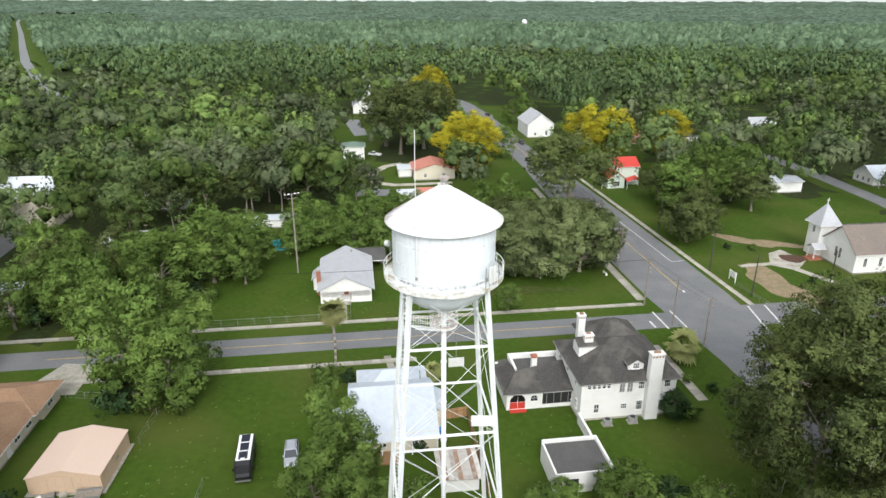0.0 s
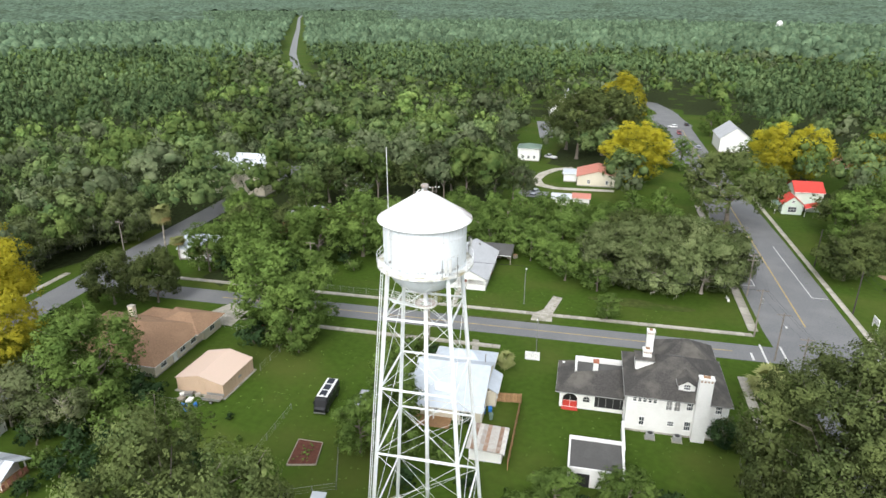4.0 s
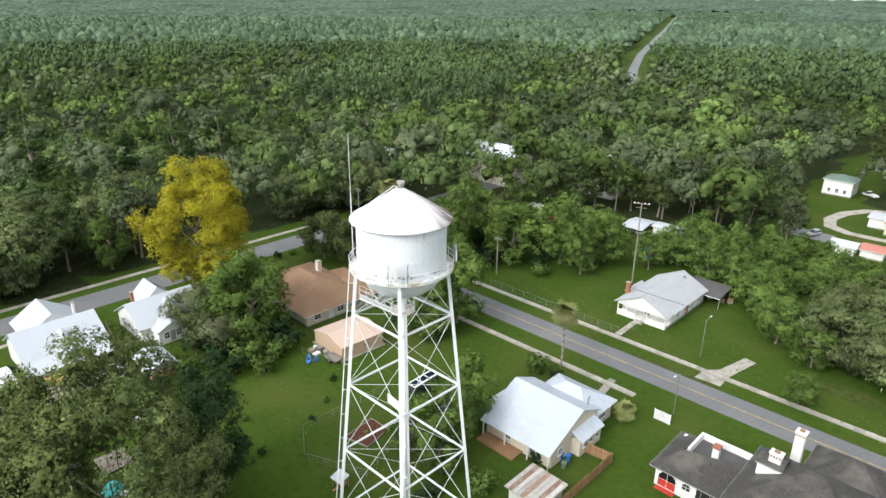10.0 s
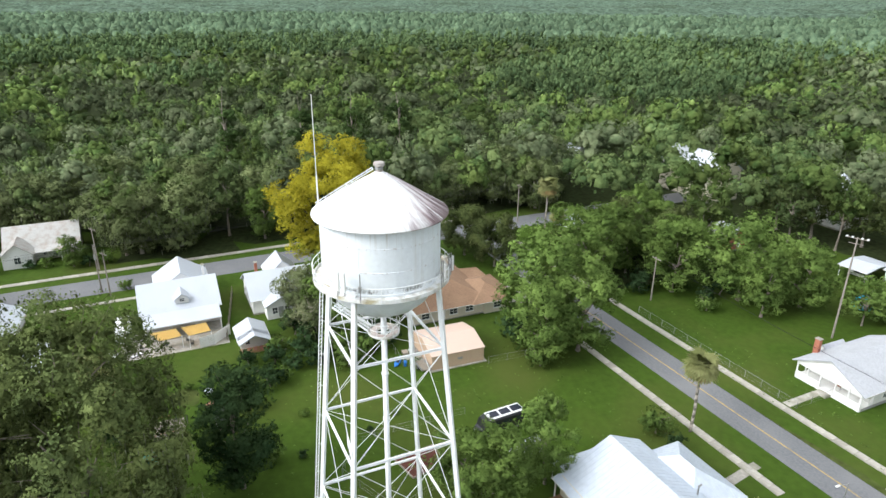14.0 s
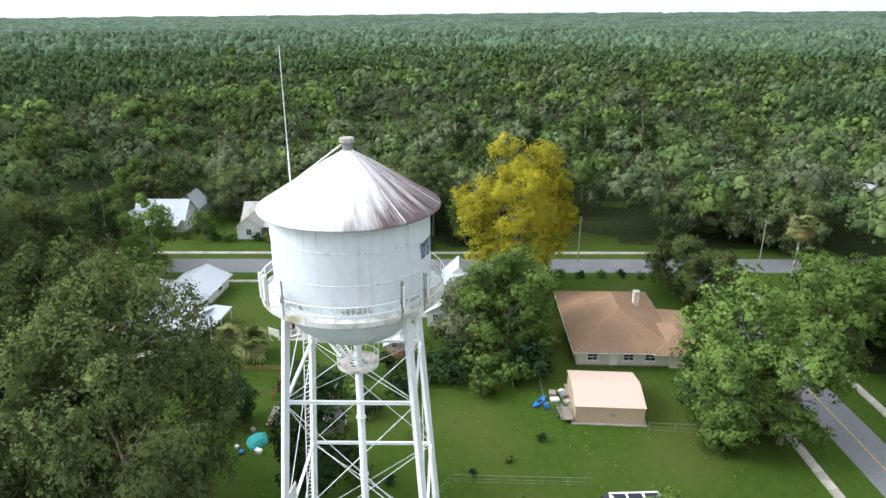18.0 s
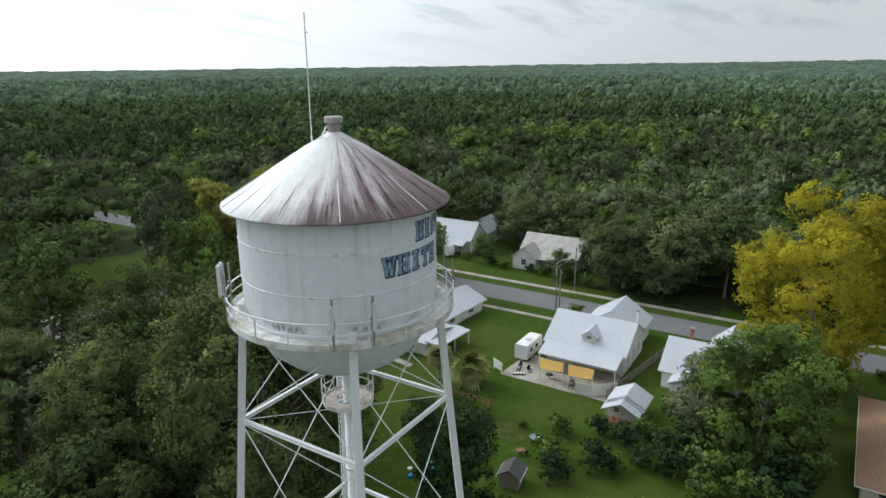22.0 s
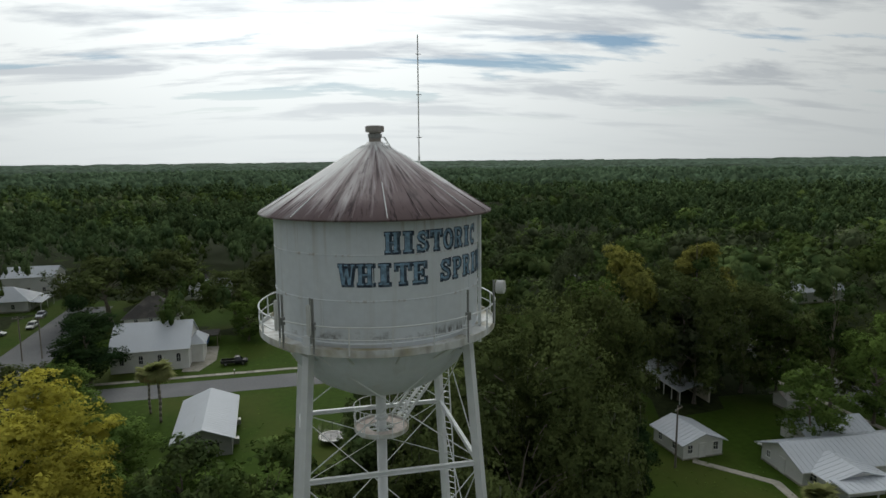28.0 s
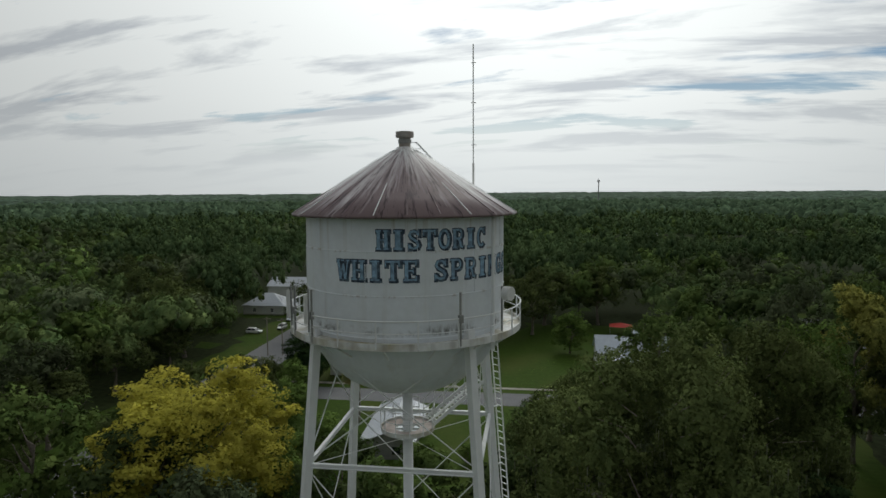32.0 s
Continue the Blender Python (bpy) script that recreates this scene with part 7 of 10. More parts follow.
def make_palm(name, label, seed, height, fronds, mat, skirt=True, trunk_r=0.2):
    rnd = random.Random(seed)
    t = thing(name, 0, 0, 0, label, "palm tree")
    bm = bmesh.new()
    n = 9
    for k in range(n):
        rod(bm, (0.05 * math.sin(k), 0.05 * math.cos(k), height * k / n - (0.1 if k == 0 else 0)), (0.05 * math.sin(k + 1), 0.05 * math.cos(k + 1), height * (k + 1) / n), trunk_r * 1.02, 10, trunk_r)
    part("trunk", bm, M_PALEBARK, t, smooth=True)

    def fan(count, reach, lo, hi, m, nm):
        v, f, nr = [], [], []
        for i in range(count):
            a, e = rnd.uniform(0, 6.28), math.asin(rnd.uniform(math.sin(radians(lo)), math.sin(radians(hi))))
            d = Vector((math.cos(a) * math.cos(e), math.sin(a) * math.cos(e), math.sin(e)))
            side = Vector((-math.sin(a), math.cos(a), 0))
            upv = d.cross(side)
            base = Vector((0, 0, height + 0.1))
            size = reach * rnd.uniform(0.8, 1.25)
            hub = base + d * size * 0.45
            for j in range(11):
                b = radians(-80 + j * 16)
                tip = hub + (d * math.cos(b) + side * math.sin(b)) * size * 0.6 * rnd.uniform(0.8, 1.15) - Vector((0, 0, size * 0.2)) - upv * 0.05 * abs(j - 5)
                w = (d * -math.sin(b) + side * math.cos(b)) * 0.075 * reach
                midp = hub.lerp(tip, 0.5) + upv * 0.06
                o = len(v)
                quad = [hub, midp + w, tip, midp - w]
                fn = (quad[1] - quad[0]).cross(quad[3] - quad[0]).normalized()
                if fn.z < 0:
                    quad = [quad[0], quad[3], quad[2], quad[1]]
                    fn = -fn
                soft = (fn + d * 0.35 + Vector((0, 0, 0.35))).normalized()
                v += [tuple(q) for q in quad]
                nr += [tuple(soft)] * 4
                f.append((o, o + 1, o + 2, o + 3))
            o = len(v)
            v += [tuple(base + side * 0.03), tuple(base - side * 0.03), tuple(hub - side * 0.03), tuple(hub + side * 0.03)]
            nr += [tuple(d)] * 4
            f.append((o, o + 1, o + 2, o + 3))
        me = bpy.data.meshes.new(nm)
        me.from_pydata(v, [], f)
        me.materials.append(m)
        me.polygons.foreach_set("use_smooth", [True] * len(me.polygons))
        me.normals_split_custom_set_from_vertices(nr)
        shared(nm, me, t)

    fan(fronds, 2.2, -60, 88, mat, "fronds")
    if skirt:
        fan(fronds // 2, 2.0, -80, -22, M_DEADFROND, "dry_fronds")
    return t


FAR_AWAY = []  # first specimens stand where they are used first


def place(proto, x, y, turn=0.0, s=1.0, sz=None, label="", group=""):
    """Stand a tree: the first one is moved, the others are copies that share its meshes."""
    m = pose(x, y, 0, 0, 0, turn) @ Matrix.Diagonal((s, s, sz or s, 1))
    if proto.name not in FAR_AWAY:
        FAR_AWAY.append(proto.name)
        proto.matrix_basis = m
        ob = proto
    else:
        old = proto.scale.copy()
        proto.scale = (1, 1, 1)
        ob = copy_thing(proto, m)
        proto.scale = old
    if label:
        ob["label"] = label
    if group:
        ob["group"] = group
    return ob


BIGOAKS = [make_tree("great_live_oak", "huge dark live oak thickly hung with grey moss", "tree", 90 + i, 28, 11.5, 12.5, 1250, 34, 0.165, 1.0, M_OAK, M_BARK, 0.46, 7, moss=650, low=-0.9, lobes=60, lobe=0.24, trunk_h=0.44, inner=130, wide=2.4) for i in range(2)]
BUSHY = [make_tree("bushy_oak", "dense rounded oak with foliage down to the grass", "tree", 96, 11.4, 6.4, 5.7, 420, 30, 0.18, 0.9, M_OAK, M_BARK, 0.3, 6, low=-1.0, lobes=36, lobe=0.27, trunk_h=0.35, inner=110)]
OAKS = [make_tree("live_oak", "broad dark green live oak hung with grey moss", "tree", 10 + i, 17 + i, 9.2 - i * 0.5, 7.2, 280, 26, 0.235, 1.05, M_OAK, M_BARK, 0.5, 8, moss=140, low=-0.8, lobes=28, lobe=0.28, trunk_h=0.5, inner=90) for i in range(3)]
ASHES = [make_tree("broadleaf_tree", "bright green broadleaf tree with a full crown", "tree", 20 + i, 15, 5.9, 7.3, 280, 26, 0.20, 0.85, M_ASH, M_BARK, 0.3, 7, low=-1.0, lobes=28, lobe=0.31, trunk_h=0.5, inner=70) for i in range(3)]
WOODLAND = [make_tree("woodland_tree", "mid green woodland tree with an uneven crown", "tree", 25 + i, 19 + i, 6.6, 7.6, 150, 20, 0.31, 1.0, (M_WOODS, M_WOODSGREY, M_WOODSBRIGHT)[i], M_BARK, 0.34, 7, low=-0.8, moss=(20, 70, 0)[i], lobes=19, lobe=0.31) for i in range(3)]
OLIVES = [make_tree("yellowing_tree", "tall green tree with its outer leaves turning yellow", "tree", 34, 26, 10.2, 12.6, 800, 40, 0.21, 1.1, M_OLIVE, M_BARK, 0.5, 8, low=-1.0, lobes=46, lobe=0.26, trunk_h=0.55, inner=100, wide=2.2)]
TALLS = [make_tree("tall_mossy_tree", "tall mossy green tree with a few yellowing top leaves", "tree", 36, 26, 7.2, 11.5, 620, 36, 0.21, 1.0, M_TOPLEAF, M_BARK, 0.45, 8, moss=300, low=-0.95, lobes=38, lobe=0.28, trunk_h=0.6, inner=90, wide=2.2)]
YELLOWS = [make_tree("yellow_tree", "tall tree turning golden yellow", "tree", 30 + i, 27, 10.8, 13.4, 900, 44, 0.20, 1.1, M_YELLOW, M_BARK, 0.5, 7, low=-1.0, lobes=52, lobe=0.26, trunk_h=0.5, inner=110, wide=2.2) for i in range(2)]
PINES = [make_tree("pine", "tall dark green pine with a bare lower trunk", "tree", 40 + i, 24 + 2 * i, 4.6, 6.8, 110, 26, 0.28, 0.95, M_PINE, M_BARK, 0.30, 9, low=-0.9, trunk_h=0.93, lobes=13, lobe=0.36) for i in range(2)]
DARKS = [make_tree("magnolia", "dense dark green evergreen tree, broad at its foot", "tree", 50 + i, 16, 4.8, 7.8, 420, 34, 0.17, 0.85, M_DKLEAF, M_BARK, 0.26, 6, low=-1.0, lobes=24, lobe=0.40, inner=80) for i in range(2)]
GROVE = [make_tree("mossy_oak", "broad silvery live oak hung with pale moss", "tree", 64 + i, 12.5, 7.4, 6.2, 480, 34, 0.17, 0.85, M_GROVE, M_PALEBARK, 0.35, 9, low=-1.0, moss=420, droop=0.7, lobes=38, lobe=0.26, trunk_h=0.4, inner=110) for i in range(2)]
PALES = [make_tree("thin_tree", "thin grey-green tree with pale twigs", "tree", 60 + i, 9, 4.8, 3.9, 220, 30, 0.15, 0.75, M_PALELEAF, M_PALEBARK, 0.2, 14, low=-0.7, moss=90, lobes=14, lobe=0.32) for i in range(2)]
SHRUBS = [make_tree("shrub", "rounded green garden shrub", "shrub", 70 + i, 2.3, 1.6, 1.15, 30, 16, 0.13, 0.38, M_DKLEAF if i else M_ASH, M_BARK, 0.08, 4, low=-0.9, lobes=7, lobe=0.5) for i in range(2)]
THICKETS = [make_tree("thicket_tree", "bright green low bushy tree in a dense thicket", "tree", 84 + i, 8.5, 4.2, 4.1, 120, 22, 0.20, 0.75, M_ASH, M_BARK, 0.15, 6, low=-0.95, lobes=11, lobe=0.4) for i in range(2)]
PALM = make_palm("cabbage_palm", "cabbage palm with a round head of fan fronds", 80, 10.5, 76, M_PALMLEAF)
LOWPALM = make_palm("squat_palm", "squat palm with wide drooping fronds", 81, 2.2, 44, M_PALMLEAF, False, 0.28)


def stand(kinds, spots):
    for k, (x, y, sc, *rest) in enumerate(spots):
        place(kinds[k % len(kinds)], x, y, (k * 77 + x * 13) % 360, sc, rest[0] if rest else None)


# trees that stand apart, in the yards and along the streets
stand(BIGOAKS, ((-12, -25, 0.92, 1.12), (-20, -36, 0.82, 1.08), (-55, -76, 0.75, 0.85), (-66, -80, 0.75, 0.75), (-58, -94, 0.7, 0.8), (-6, -37, 0.8, 0.8), (-15, -52, 0.85), (-3, -61, 0.62, 0.64), (42, 11, 1.0, 1.0), (50, 3, 0.95, 1.0), (53, 22, 1.0, 0.98), (39, -5, 0.75, 0.7), (-27, -50, 0.6, 0.72)))
stand(BUSHY, ((62, 105, 1.15, 1.0), (69, 116, 1.0, 0.95), (-78, 41, 0.85, 1.1), (-86, 37, 0.9, 1.1)))
stand(OAKS, ((24, 99, 1.0, 0.8), (34, 99, 0.9, 0.75), (14, 101, 0.9, 0.7), (38, 136, 1.65, 1.35), (72, 131, 0.9, 0.75), (82, 139, 0.9, 0.7), (66, 142, 0.8, 0.7), (90, 131, 0.8, 0.65),
             (-72, 121, 0.8, 0.75), (-80, 118, 0.9, 0.8), (-64, 128, 0.7, 0.7), (-56, 130, 0.7, 0.7), (-40, 136, 0.7, 0.7), (-16, 206, 1.45, 1.45), (-7, 216, 1.5, 1.5), (-23, 222, 1.4, 1.5), (-4, 234, 1.35, 1.45), (-14, 232, 1.3, 1.4), (-48, 144, 0.9, 0.8), (-36, 158, 0.8, 0.45), (-60, 150, 0.9, 0.8), (-84, -80, 0.95, 0.95), (-118, -84, 1.0, 0.9), (24, -148, 1.25, 1.0), (36, -144, 1.1, 0.9), (12, -172, 1.2, 1.0), (-4, -176, 1.1, 1.0), (70, -150, 1.6, 1.1), (60, -166, 1.3, 1.0), (14, -158, 1.0, 0.9), (2, -186, 0.95, 0.8), (107, -72, 1.0, 0.9), (152, -164, 1.1), (112, -158, 1.0), (94, -104, 0.7, 0.55), (80, -56, 0.85, 0.7), (92, -84, 0.9, 0.75), (58, -64, 0.8, 0.8), (52, -44, 0.9, 0.8), (56, -78, 0.7, 0.7), (70, -38, 1.0, 0.85), (42, -54, 0.7, 0.7), (96, -112, 1.05, 1.0), (108, -123, 1.1, 1.05), (122, -134, 1.2, 1.1), (104, -97, 1.0, 0.95), (-75.5, -69, 0.45, 0.55), (-73, -77, 0.55, 0.75), (113, -143, 1.0, 0.95), (118, -158, 0.9, 0.9)))
stand(YELLOWS, ((-82.5, 7, 1.08, 1.12), (9, 174, 1.12, 0.84), (55, 192, 0.95, 0.8), (66, 197, 0.8, 0.75), (88, 200, 0.85, 0.7), (-5, 262, 1.15, 1.1)))
stand(OLIVES, ((34, -31, 1.12, 0.94),))
stand(TALLS, ((-44, -82, 0.9, 1.08), (-67, -97, 1.0, 1.02)))
stand(ASHES, ((-46, 36.5, 1.4, 1.4), (-40, 34, 1.05, 1.05), (-41, 41, 1.15, 1.15), (-62, 54, 1.2, 1.15), (-68, 61, 1.15, 1.1), (-14.2, 22, 0.66, 0.85), (-11.5, 15.5, 0.8, 0.8), (-15, 12, 0.7, 0.7), (-9, 12, 0.6, 0.6), (-49, 80, 1.5, 1.2), (-61, 75, 1.0, 1.0), (-56.5, 6.5, 1.3, 1.22), (-62.5, 8, 1.2, 1.1), (66, 126, 1.0, 0.8), (76, 143, 1.1, 0.85),
              (21.5, 13, 0.7, 0.42), (13, 11, 0.65, 0.4), (29, 9, 0.6, 0.42), (1, -46, 1.0, 0.6), (6, -43, 0.9, 0.48), (-3, -43, 0.9, 0.55), (-36, -76, 1.1, 1.6), (12.5, -67, 0.3, 0.25), (-79, -64, 1.0, 1.2), (25, -53, 0.8, 0.44), (34, -60, 0.9, 0.6), (47, -74, 0.9, 0.6), (52, -86, 0.8, 0.6),
              (121, -106, 1.5, 1.1), (30, -128, 0.9, 0.8), (2, -139, 0.9, 0.75), (-33, -70, 0.8, 1.1), (-72, 64, 1.0, 0.95), (-56, 70, 1.2, 1.05), (-43, 89, 1.2, 1.0), (-78, 73, 0.9, 0.7), (-42, 79, 0.9, 1.0), (13, 66, 0.5, 0.4), (-64, -58, 0.9, 0.85), (-104.5, -66, 0.6, 0.5), (-103.5, -45, 0.6, 0.5), (-118.5, -90, 1.1, 1.1), (-104, -90, 0.8, 0.8), (-78.3, 70.5, 1.55, 0.72), (108.6, -96.0, 1.35, 1.2), (76, 134, 1.5, 1.35), (88, 141, 1.5, 1.3), (68, 131, 1.2, 1.1), (1.5, 82.7, 0.8, 0.65), (9.3, 79.3, 0.75, 0.55), (-3.0, 88.7, 0.8, 0.6)))
tr = random.Random(8)
for j in range(6):
    for i in range(11):
        x, y = town(-22 + i * 6.2 + tr.uniform(-2, 2), 92 + j * 6.0 + tr.uniform(-2, 2) - max(0, i - 4) * 0.4)
        if (i < 4 and j == 0) or (i > 5 and j < 2) or tr.random() < 0.08:
            continue
        place(THICKETS[(i + j) % 2], x, y, tr.uniform(0, 360), tr.uniform(0.85, 1.2), tr.uniform(0.75, 1.15), group="thicket trees")
for x, y, sc in ((20, 140, 1.0), (12, 134, 1.0), (24, 200, 1.5), (16, 206, 1.5), (46, 176, 1.3), (52, 168, 1.3), (48, 212, 1.4), (56, 222, 1.3), (36, 275, 1.4), (44, 290, 1.5), (10, 240, 1.5), (14, 226, 1.4), (6, 262, 1.5)):
    place(THICKETS[int(x) % 2], x, y, x * 31, sc, sc * 1.05, group="street thicket trees")
stand(DARKS, ((-24, -12.4, 1.05, 1.04), (-36, -27, 0.6, 0.42), (55, -101, 1.5, 0.9), (-58, -80, 0.9), (33.6, 31.2, 0.5, 0.28), (-29, -43, 0.8, 0.85), (70, -132, 0.8, 0.75), (-22, -66, 0.9, 0.85), (-31, -74, 0.8, 0.8)))
stand(PALES, ((-63.5, 2, 1.4, 1.25), (-67.5, -1, 1.0), (-57, 0, 1.1, 1.0))) 
stand(GROVE, ((12, 84, 1.15, 1.0), (21, 83, 1.15, 0.98), (31, 86, 1.2, 1.1), (18, 92, 1.25, 1.2), (27, 94, 1.25, 1.2), (9, 93, 0.9, 1.0), (36, 92, 0.9, 1.0),
              (-123, 58, 1.5, 1.35), (-131, 76, 1.5, 1.35), (-113, 67, 1.2, 1.15), (-119, 45, 1.2, 1.1), (-139, -43, 1.5, 1.35), (-126, -21, 1.5, 1.4), (-127, -56, 1.35, 1.25), (-110, -24, 1.45, 1.35), (-121, -4, 1.4, 1.3), (-117, -38, 1.2, 1.1), (-107.5, -32, 1.3, 1.35), (-122, -66, 1.1, 1.1), (-138, 8, 1.4, 1.35)))
stand(PINES, ((-64, -93, 1.0), (-76, -70, 0.75), (80, 150, 0.7), (84, 146, 0.75), (-150, 24, 1.05), (-143, 8, 1.0), (-158, 40, 1.05), (-150, -12, 1.0)))
stand([PALM], ((-17.5, 45.2, 1.0), (-92.5, 60, 1.1, 1.2), (-46, -32.5, 0.85, 0.7), (35.5, -80, 1.1, 0.85), (38.5, -84, 0.95, 0.7), (-90.6, 62.0, 0.85, 0.5), (-81.4, 58.0, 0.85, 0.5), (-80.0, 61.4, 0.85, 0.5)))
stand([LOWPALM], ((40.4, 47.6, 1.35), (-52.5, -32, 1.35), (-1.5, 41.5, 0.75)))
stand(WOODLAND, ((-54, 129, 0.85), (-46, 131, 0.8), (-38, 130, 0.85), (-29, 129, 0.75), (-21, 134, 0.7), (-42, 140, 0.9), (-26, 142, 0.8), (-52, 140, 0.9), (-64, 120, 0.8), (-70, 112, 0.8), (-36, -85, 0.85, 1.45), (-52, -101, 0.85, 1.25)))
stand(SHRUBS, ((-18.5, 40.5, 1.6), (-15, 41, 1.0), (-47, 71, 1.4), (-51, 74, 1.2), (39, 40.5, 0.7), (42, 38, 0.7), (36, 31, 1.1), (80, 79, 0.8), (84.5, 82, 0.9), (-86, -22, 1.0), (-88, -33, 1.0), (12, -84, 0.6), (-47.5, -19.5, 0.5), (-3, 24, 0.8), (-49, -15, 1.2), (-52, -11, 1.2), (-46, -6, 1.0), (-49, -4, 1.1), (-43, -13, 1.5), (-53, -3, 1.3), (76, 99, 0.8), (70, 100, 0.7),
               (10.3, -62.4, 0.7), (-37.5, 12, 0.5), (-33, 8, 0.4), (-30, 4, 0.4), (-36, -4, 0.5), (-27.5, -5, 0.5), (-92, 16, 0.8), (-92, 20, 0.7), (-92.5, 24, 0.8), (-93, 28, 0.8), (-93, 32, 0.7), (-71.3, -29.3, 0.9),
               (-43.5, 33.5, 2.0), (-48, 33, 2.2), (-42, 37, 1.9), (-46, 40, 2.0), (-38.5, 33, 1.6), (-50, 38, 1.6), (-62, 58, 1.8), (-58, 64, 2.0), (-70, 66, 2.2), (-52, 78, 2.0), (-46, 84, 2.0), (-75, 60, 2.0), (-52, 3, 2.2), (-55, -1, 1.9), (-50, 8, 1.8), (-60, -3, 1.9), (-47, 4, 1.6), (-53, 10, 2.4), (-58, 11, 2.4), (-49, 0, 1.7), (-64, 6, 2.4), (-45, -8, 1.6), (-68, 4, 2.0), (-51, -7, 1.5), (-55, -6, 1.3), (-40, -11, 1.4), (-28, -9, 1.2), (-72, 9, 2.0),
               (24, 12, 1.8), (17, 9, 1.7), (9, 8, 1.5), (27, 14, 1.6), (32, 12, 2.0), (2, 10, 1.2), (-3, 14, 1.5), (-6, 8, 1.3), (3, -43, 2.2), (12, -44, 1.6), (20, -46, 1.8), (28, -47, 2.6), (35, -50, 2.2), (-1, -47, 2.4), (40, -62, 2.2), (46, -66, 2.4), (-103.5, -60, 1.0), (-103.8, -63.5, 0.9), (-103.6, -71, 0.9), (-102.8, -75.5, 1.1), (-104, -84.5, 1.0), (-104.8, -53.5, 0.9), (-104.6, -50.5, 1.1), (-103, -42, 1.2), (-104, -38.5, 1.3)))


# ---- the woods ----
def open_ground(x, y):
    """True where the plan keeps clear of wild trees: streets, yards and houses."""
    u, v = x * math.cos(TH) + y * math.sin(TH), -x * math.sin(TH) + y * math.cos(TH)
    if abs(v - 56) < 9 and -95 < u < 80:
        return True
    if abs(u - 60) < 13 and -190 < v < 300:
        return True
    if abs(u + 95) < 11 and -200 < v < 90:
        return True
    if abs(v + 99.5) < 9 and -95 < u < 60:
        return True
    for u0, u1, v0, v1 in YARDS:
        if u0 < u < u1 and v0 < v < v1:
            return True
    # the highway's gap
    for (ax, ay), (bx_, by_) in zip(GAP, GAP[1:]):
        k = max(0, min(1, ((x - ax) * (bx_ - ax) + (y - ay) * (by_ - ay)) / ((bx_ - ax) ** 2 + (by_ - ay) ** 2)))
        if math.hypot(x - ax - k * (bx_ - ax), y - ay - k * (by_ - ay)) < 14:
            return True
    for hx, hy, reach in HOMES:
        # no wild tree stands on a house or right before its open side
        d = math.hypot(hx, hy)
        a, b = ((hx - x) * hx + (hy - y) * hy) / d, ((hx - x) * hy - (hy - y) * hx) / d
        if math.hypot(x - hx, y - hy) < reach or (reach > 8 and 0 < a < (48 if hy > 105 else 11) and abs(b) < 8):
            return True
    return False


HOMES = [(q.location.x, q.location.y, 7.0 if "among" in q.get("label", "") else 9.0) for q in bpy.data.objects if q.parent is None and q.get("category") in ("house", "carport", "church", "barn", "shed", "shade sail", "canopy", "pool", "swimming pool") and (q.location.y > 105 or q.location.y < -115) and math.hypot(q.location.x, q.location.y) < 300]
YARDS = [(-58, 50, -22, 50), (-92, -40, 5, 50), (-90, -48, -66, 8), (-50, -12, 63, 118), (-14, 4, 60, 96), (-12, 50, 63, 76), (64, 140, 34, 128), (-14, 54, 76, 118), (-14, 26, 118, 168), (28, 84, 118, 330), (16, 42, 158, 188), (8, 54, -95, -42), (-14, 8, -95, -60), (-60, -28, -95, -28), (30, 68, -152, -104), (-14, 28, -136, -104), (-16, -4, -175, -150),
         (-132, -101, -92, -24), (-66, -38, 98, 122), (12, 24, 150, 175), (-12, 22, 143, 170), (70, 92, 128, 165), (62, 85, 140, 170), (20, 55, 225, 265), (-26, -10, 176, 196), (-52, -24, 104, 126), (-42, -12, -150, -103), (-40, -24, -172, -150), (-92, -72, 62, 80), (-52, -36, -34, -18), (-4, 14, -60, -36), (-4, 21, 138, 191), (-14, 0, 191, 207), (-13, -2, 244, 293), (146, 151, 43, 180), (124, 157, 191, 206), (100, 121, 194, 225), (-30, 13, -164, -129), (-75, -47, -138, -117), (-91, -75, -126, -97), (5, 40, -177, -147), (-138, -117, -134, -120), (-116, -95, 27, 46), (68, 74, -199, -122), (-18, 5, 210, 307), (43, 67, 312, 348)]
GAP = [(-230, 352), (-320, 480), (-418, 628), (-545, 834), (-787, 1230), (-1230, 1945), (-1522, 2440)]


def woods_floor(crowns):
    """Brown leaf litter and undergrowth where the wild crowns close over the ground, darkened in colour for their
    shade.
    """
    rnd = random.Random(41)
    step, at, cells, v = 6.0, {}, set(), []
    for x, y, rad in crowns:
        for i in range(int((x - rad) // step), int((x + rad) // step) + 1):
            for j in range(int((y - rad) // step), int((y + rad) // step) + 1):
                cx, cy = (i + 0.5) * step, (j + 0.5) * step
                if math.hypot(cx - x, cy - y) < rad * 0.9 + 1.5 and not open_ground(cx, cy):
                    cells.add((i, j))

    def corner(i, j):
        if (i, j) not in at:
            at[(i, j)] = len(at)
            v.append((i * step + rnd.uniform(-2.0, 2.0), j * step + rnd.uniform(-2.0, 2.0), 0.012))
        return at[(i, j)]

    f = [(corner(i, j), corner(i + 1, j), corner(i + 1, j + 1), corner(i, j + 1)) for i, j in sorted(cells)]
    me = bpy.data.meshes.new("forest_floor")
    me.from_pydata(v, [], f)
    me.materials.append(M_SHADED_LITTER)
    return tagged(new("forest_floor", me), "leaf litter and undergrowth below the trees, coloured dark as in deep shade", "ground", kind="structure")


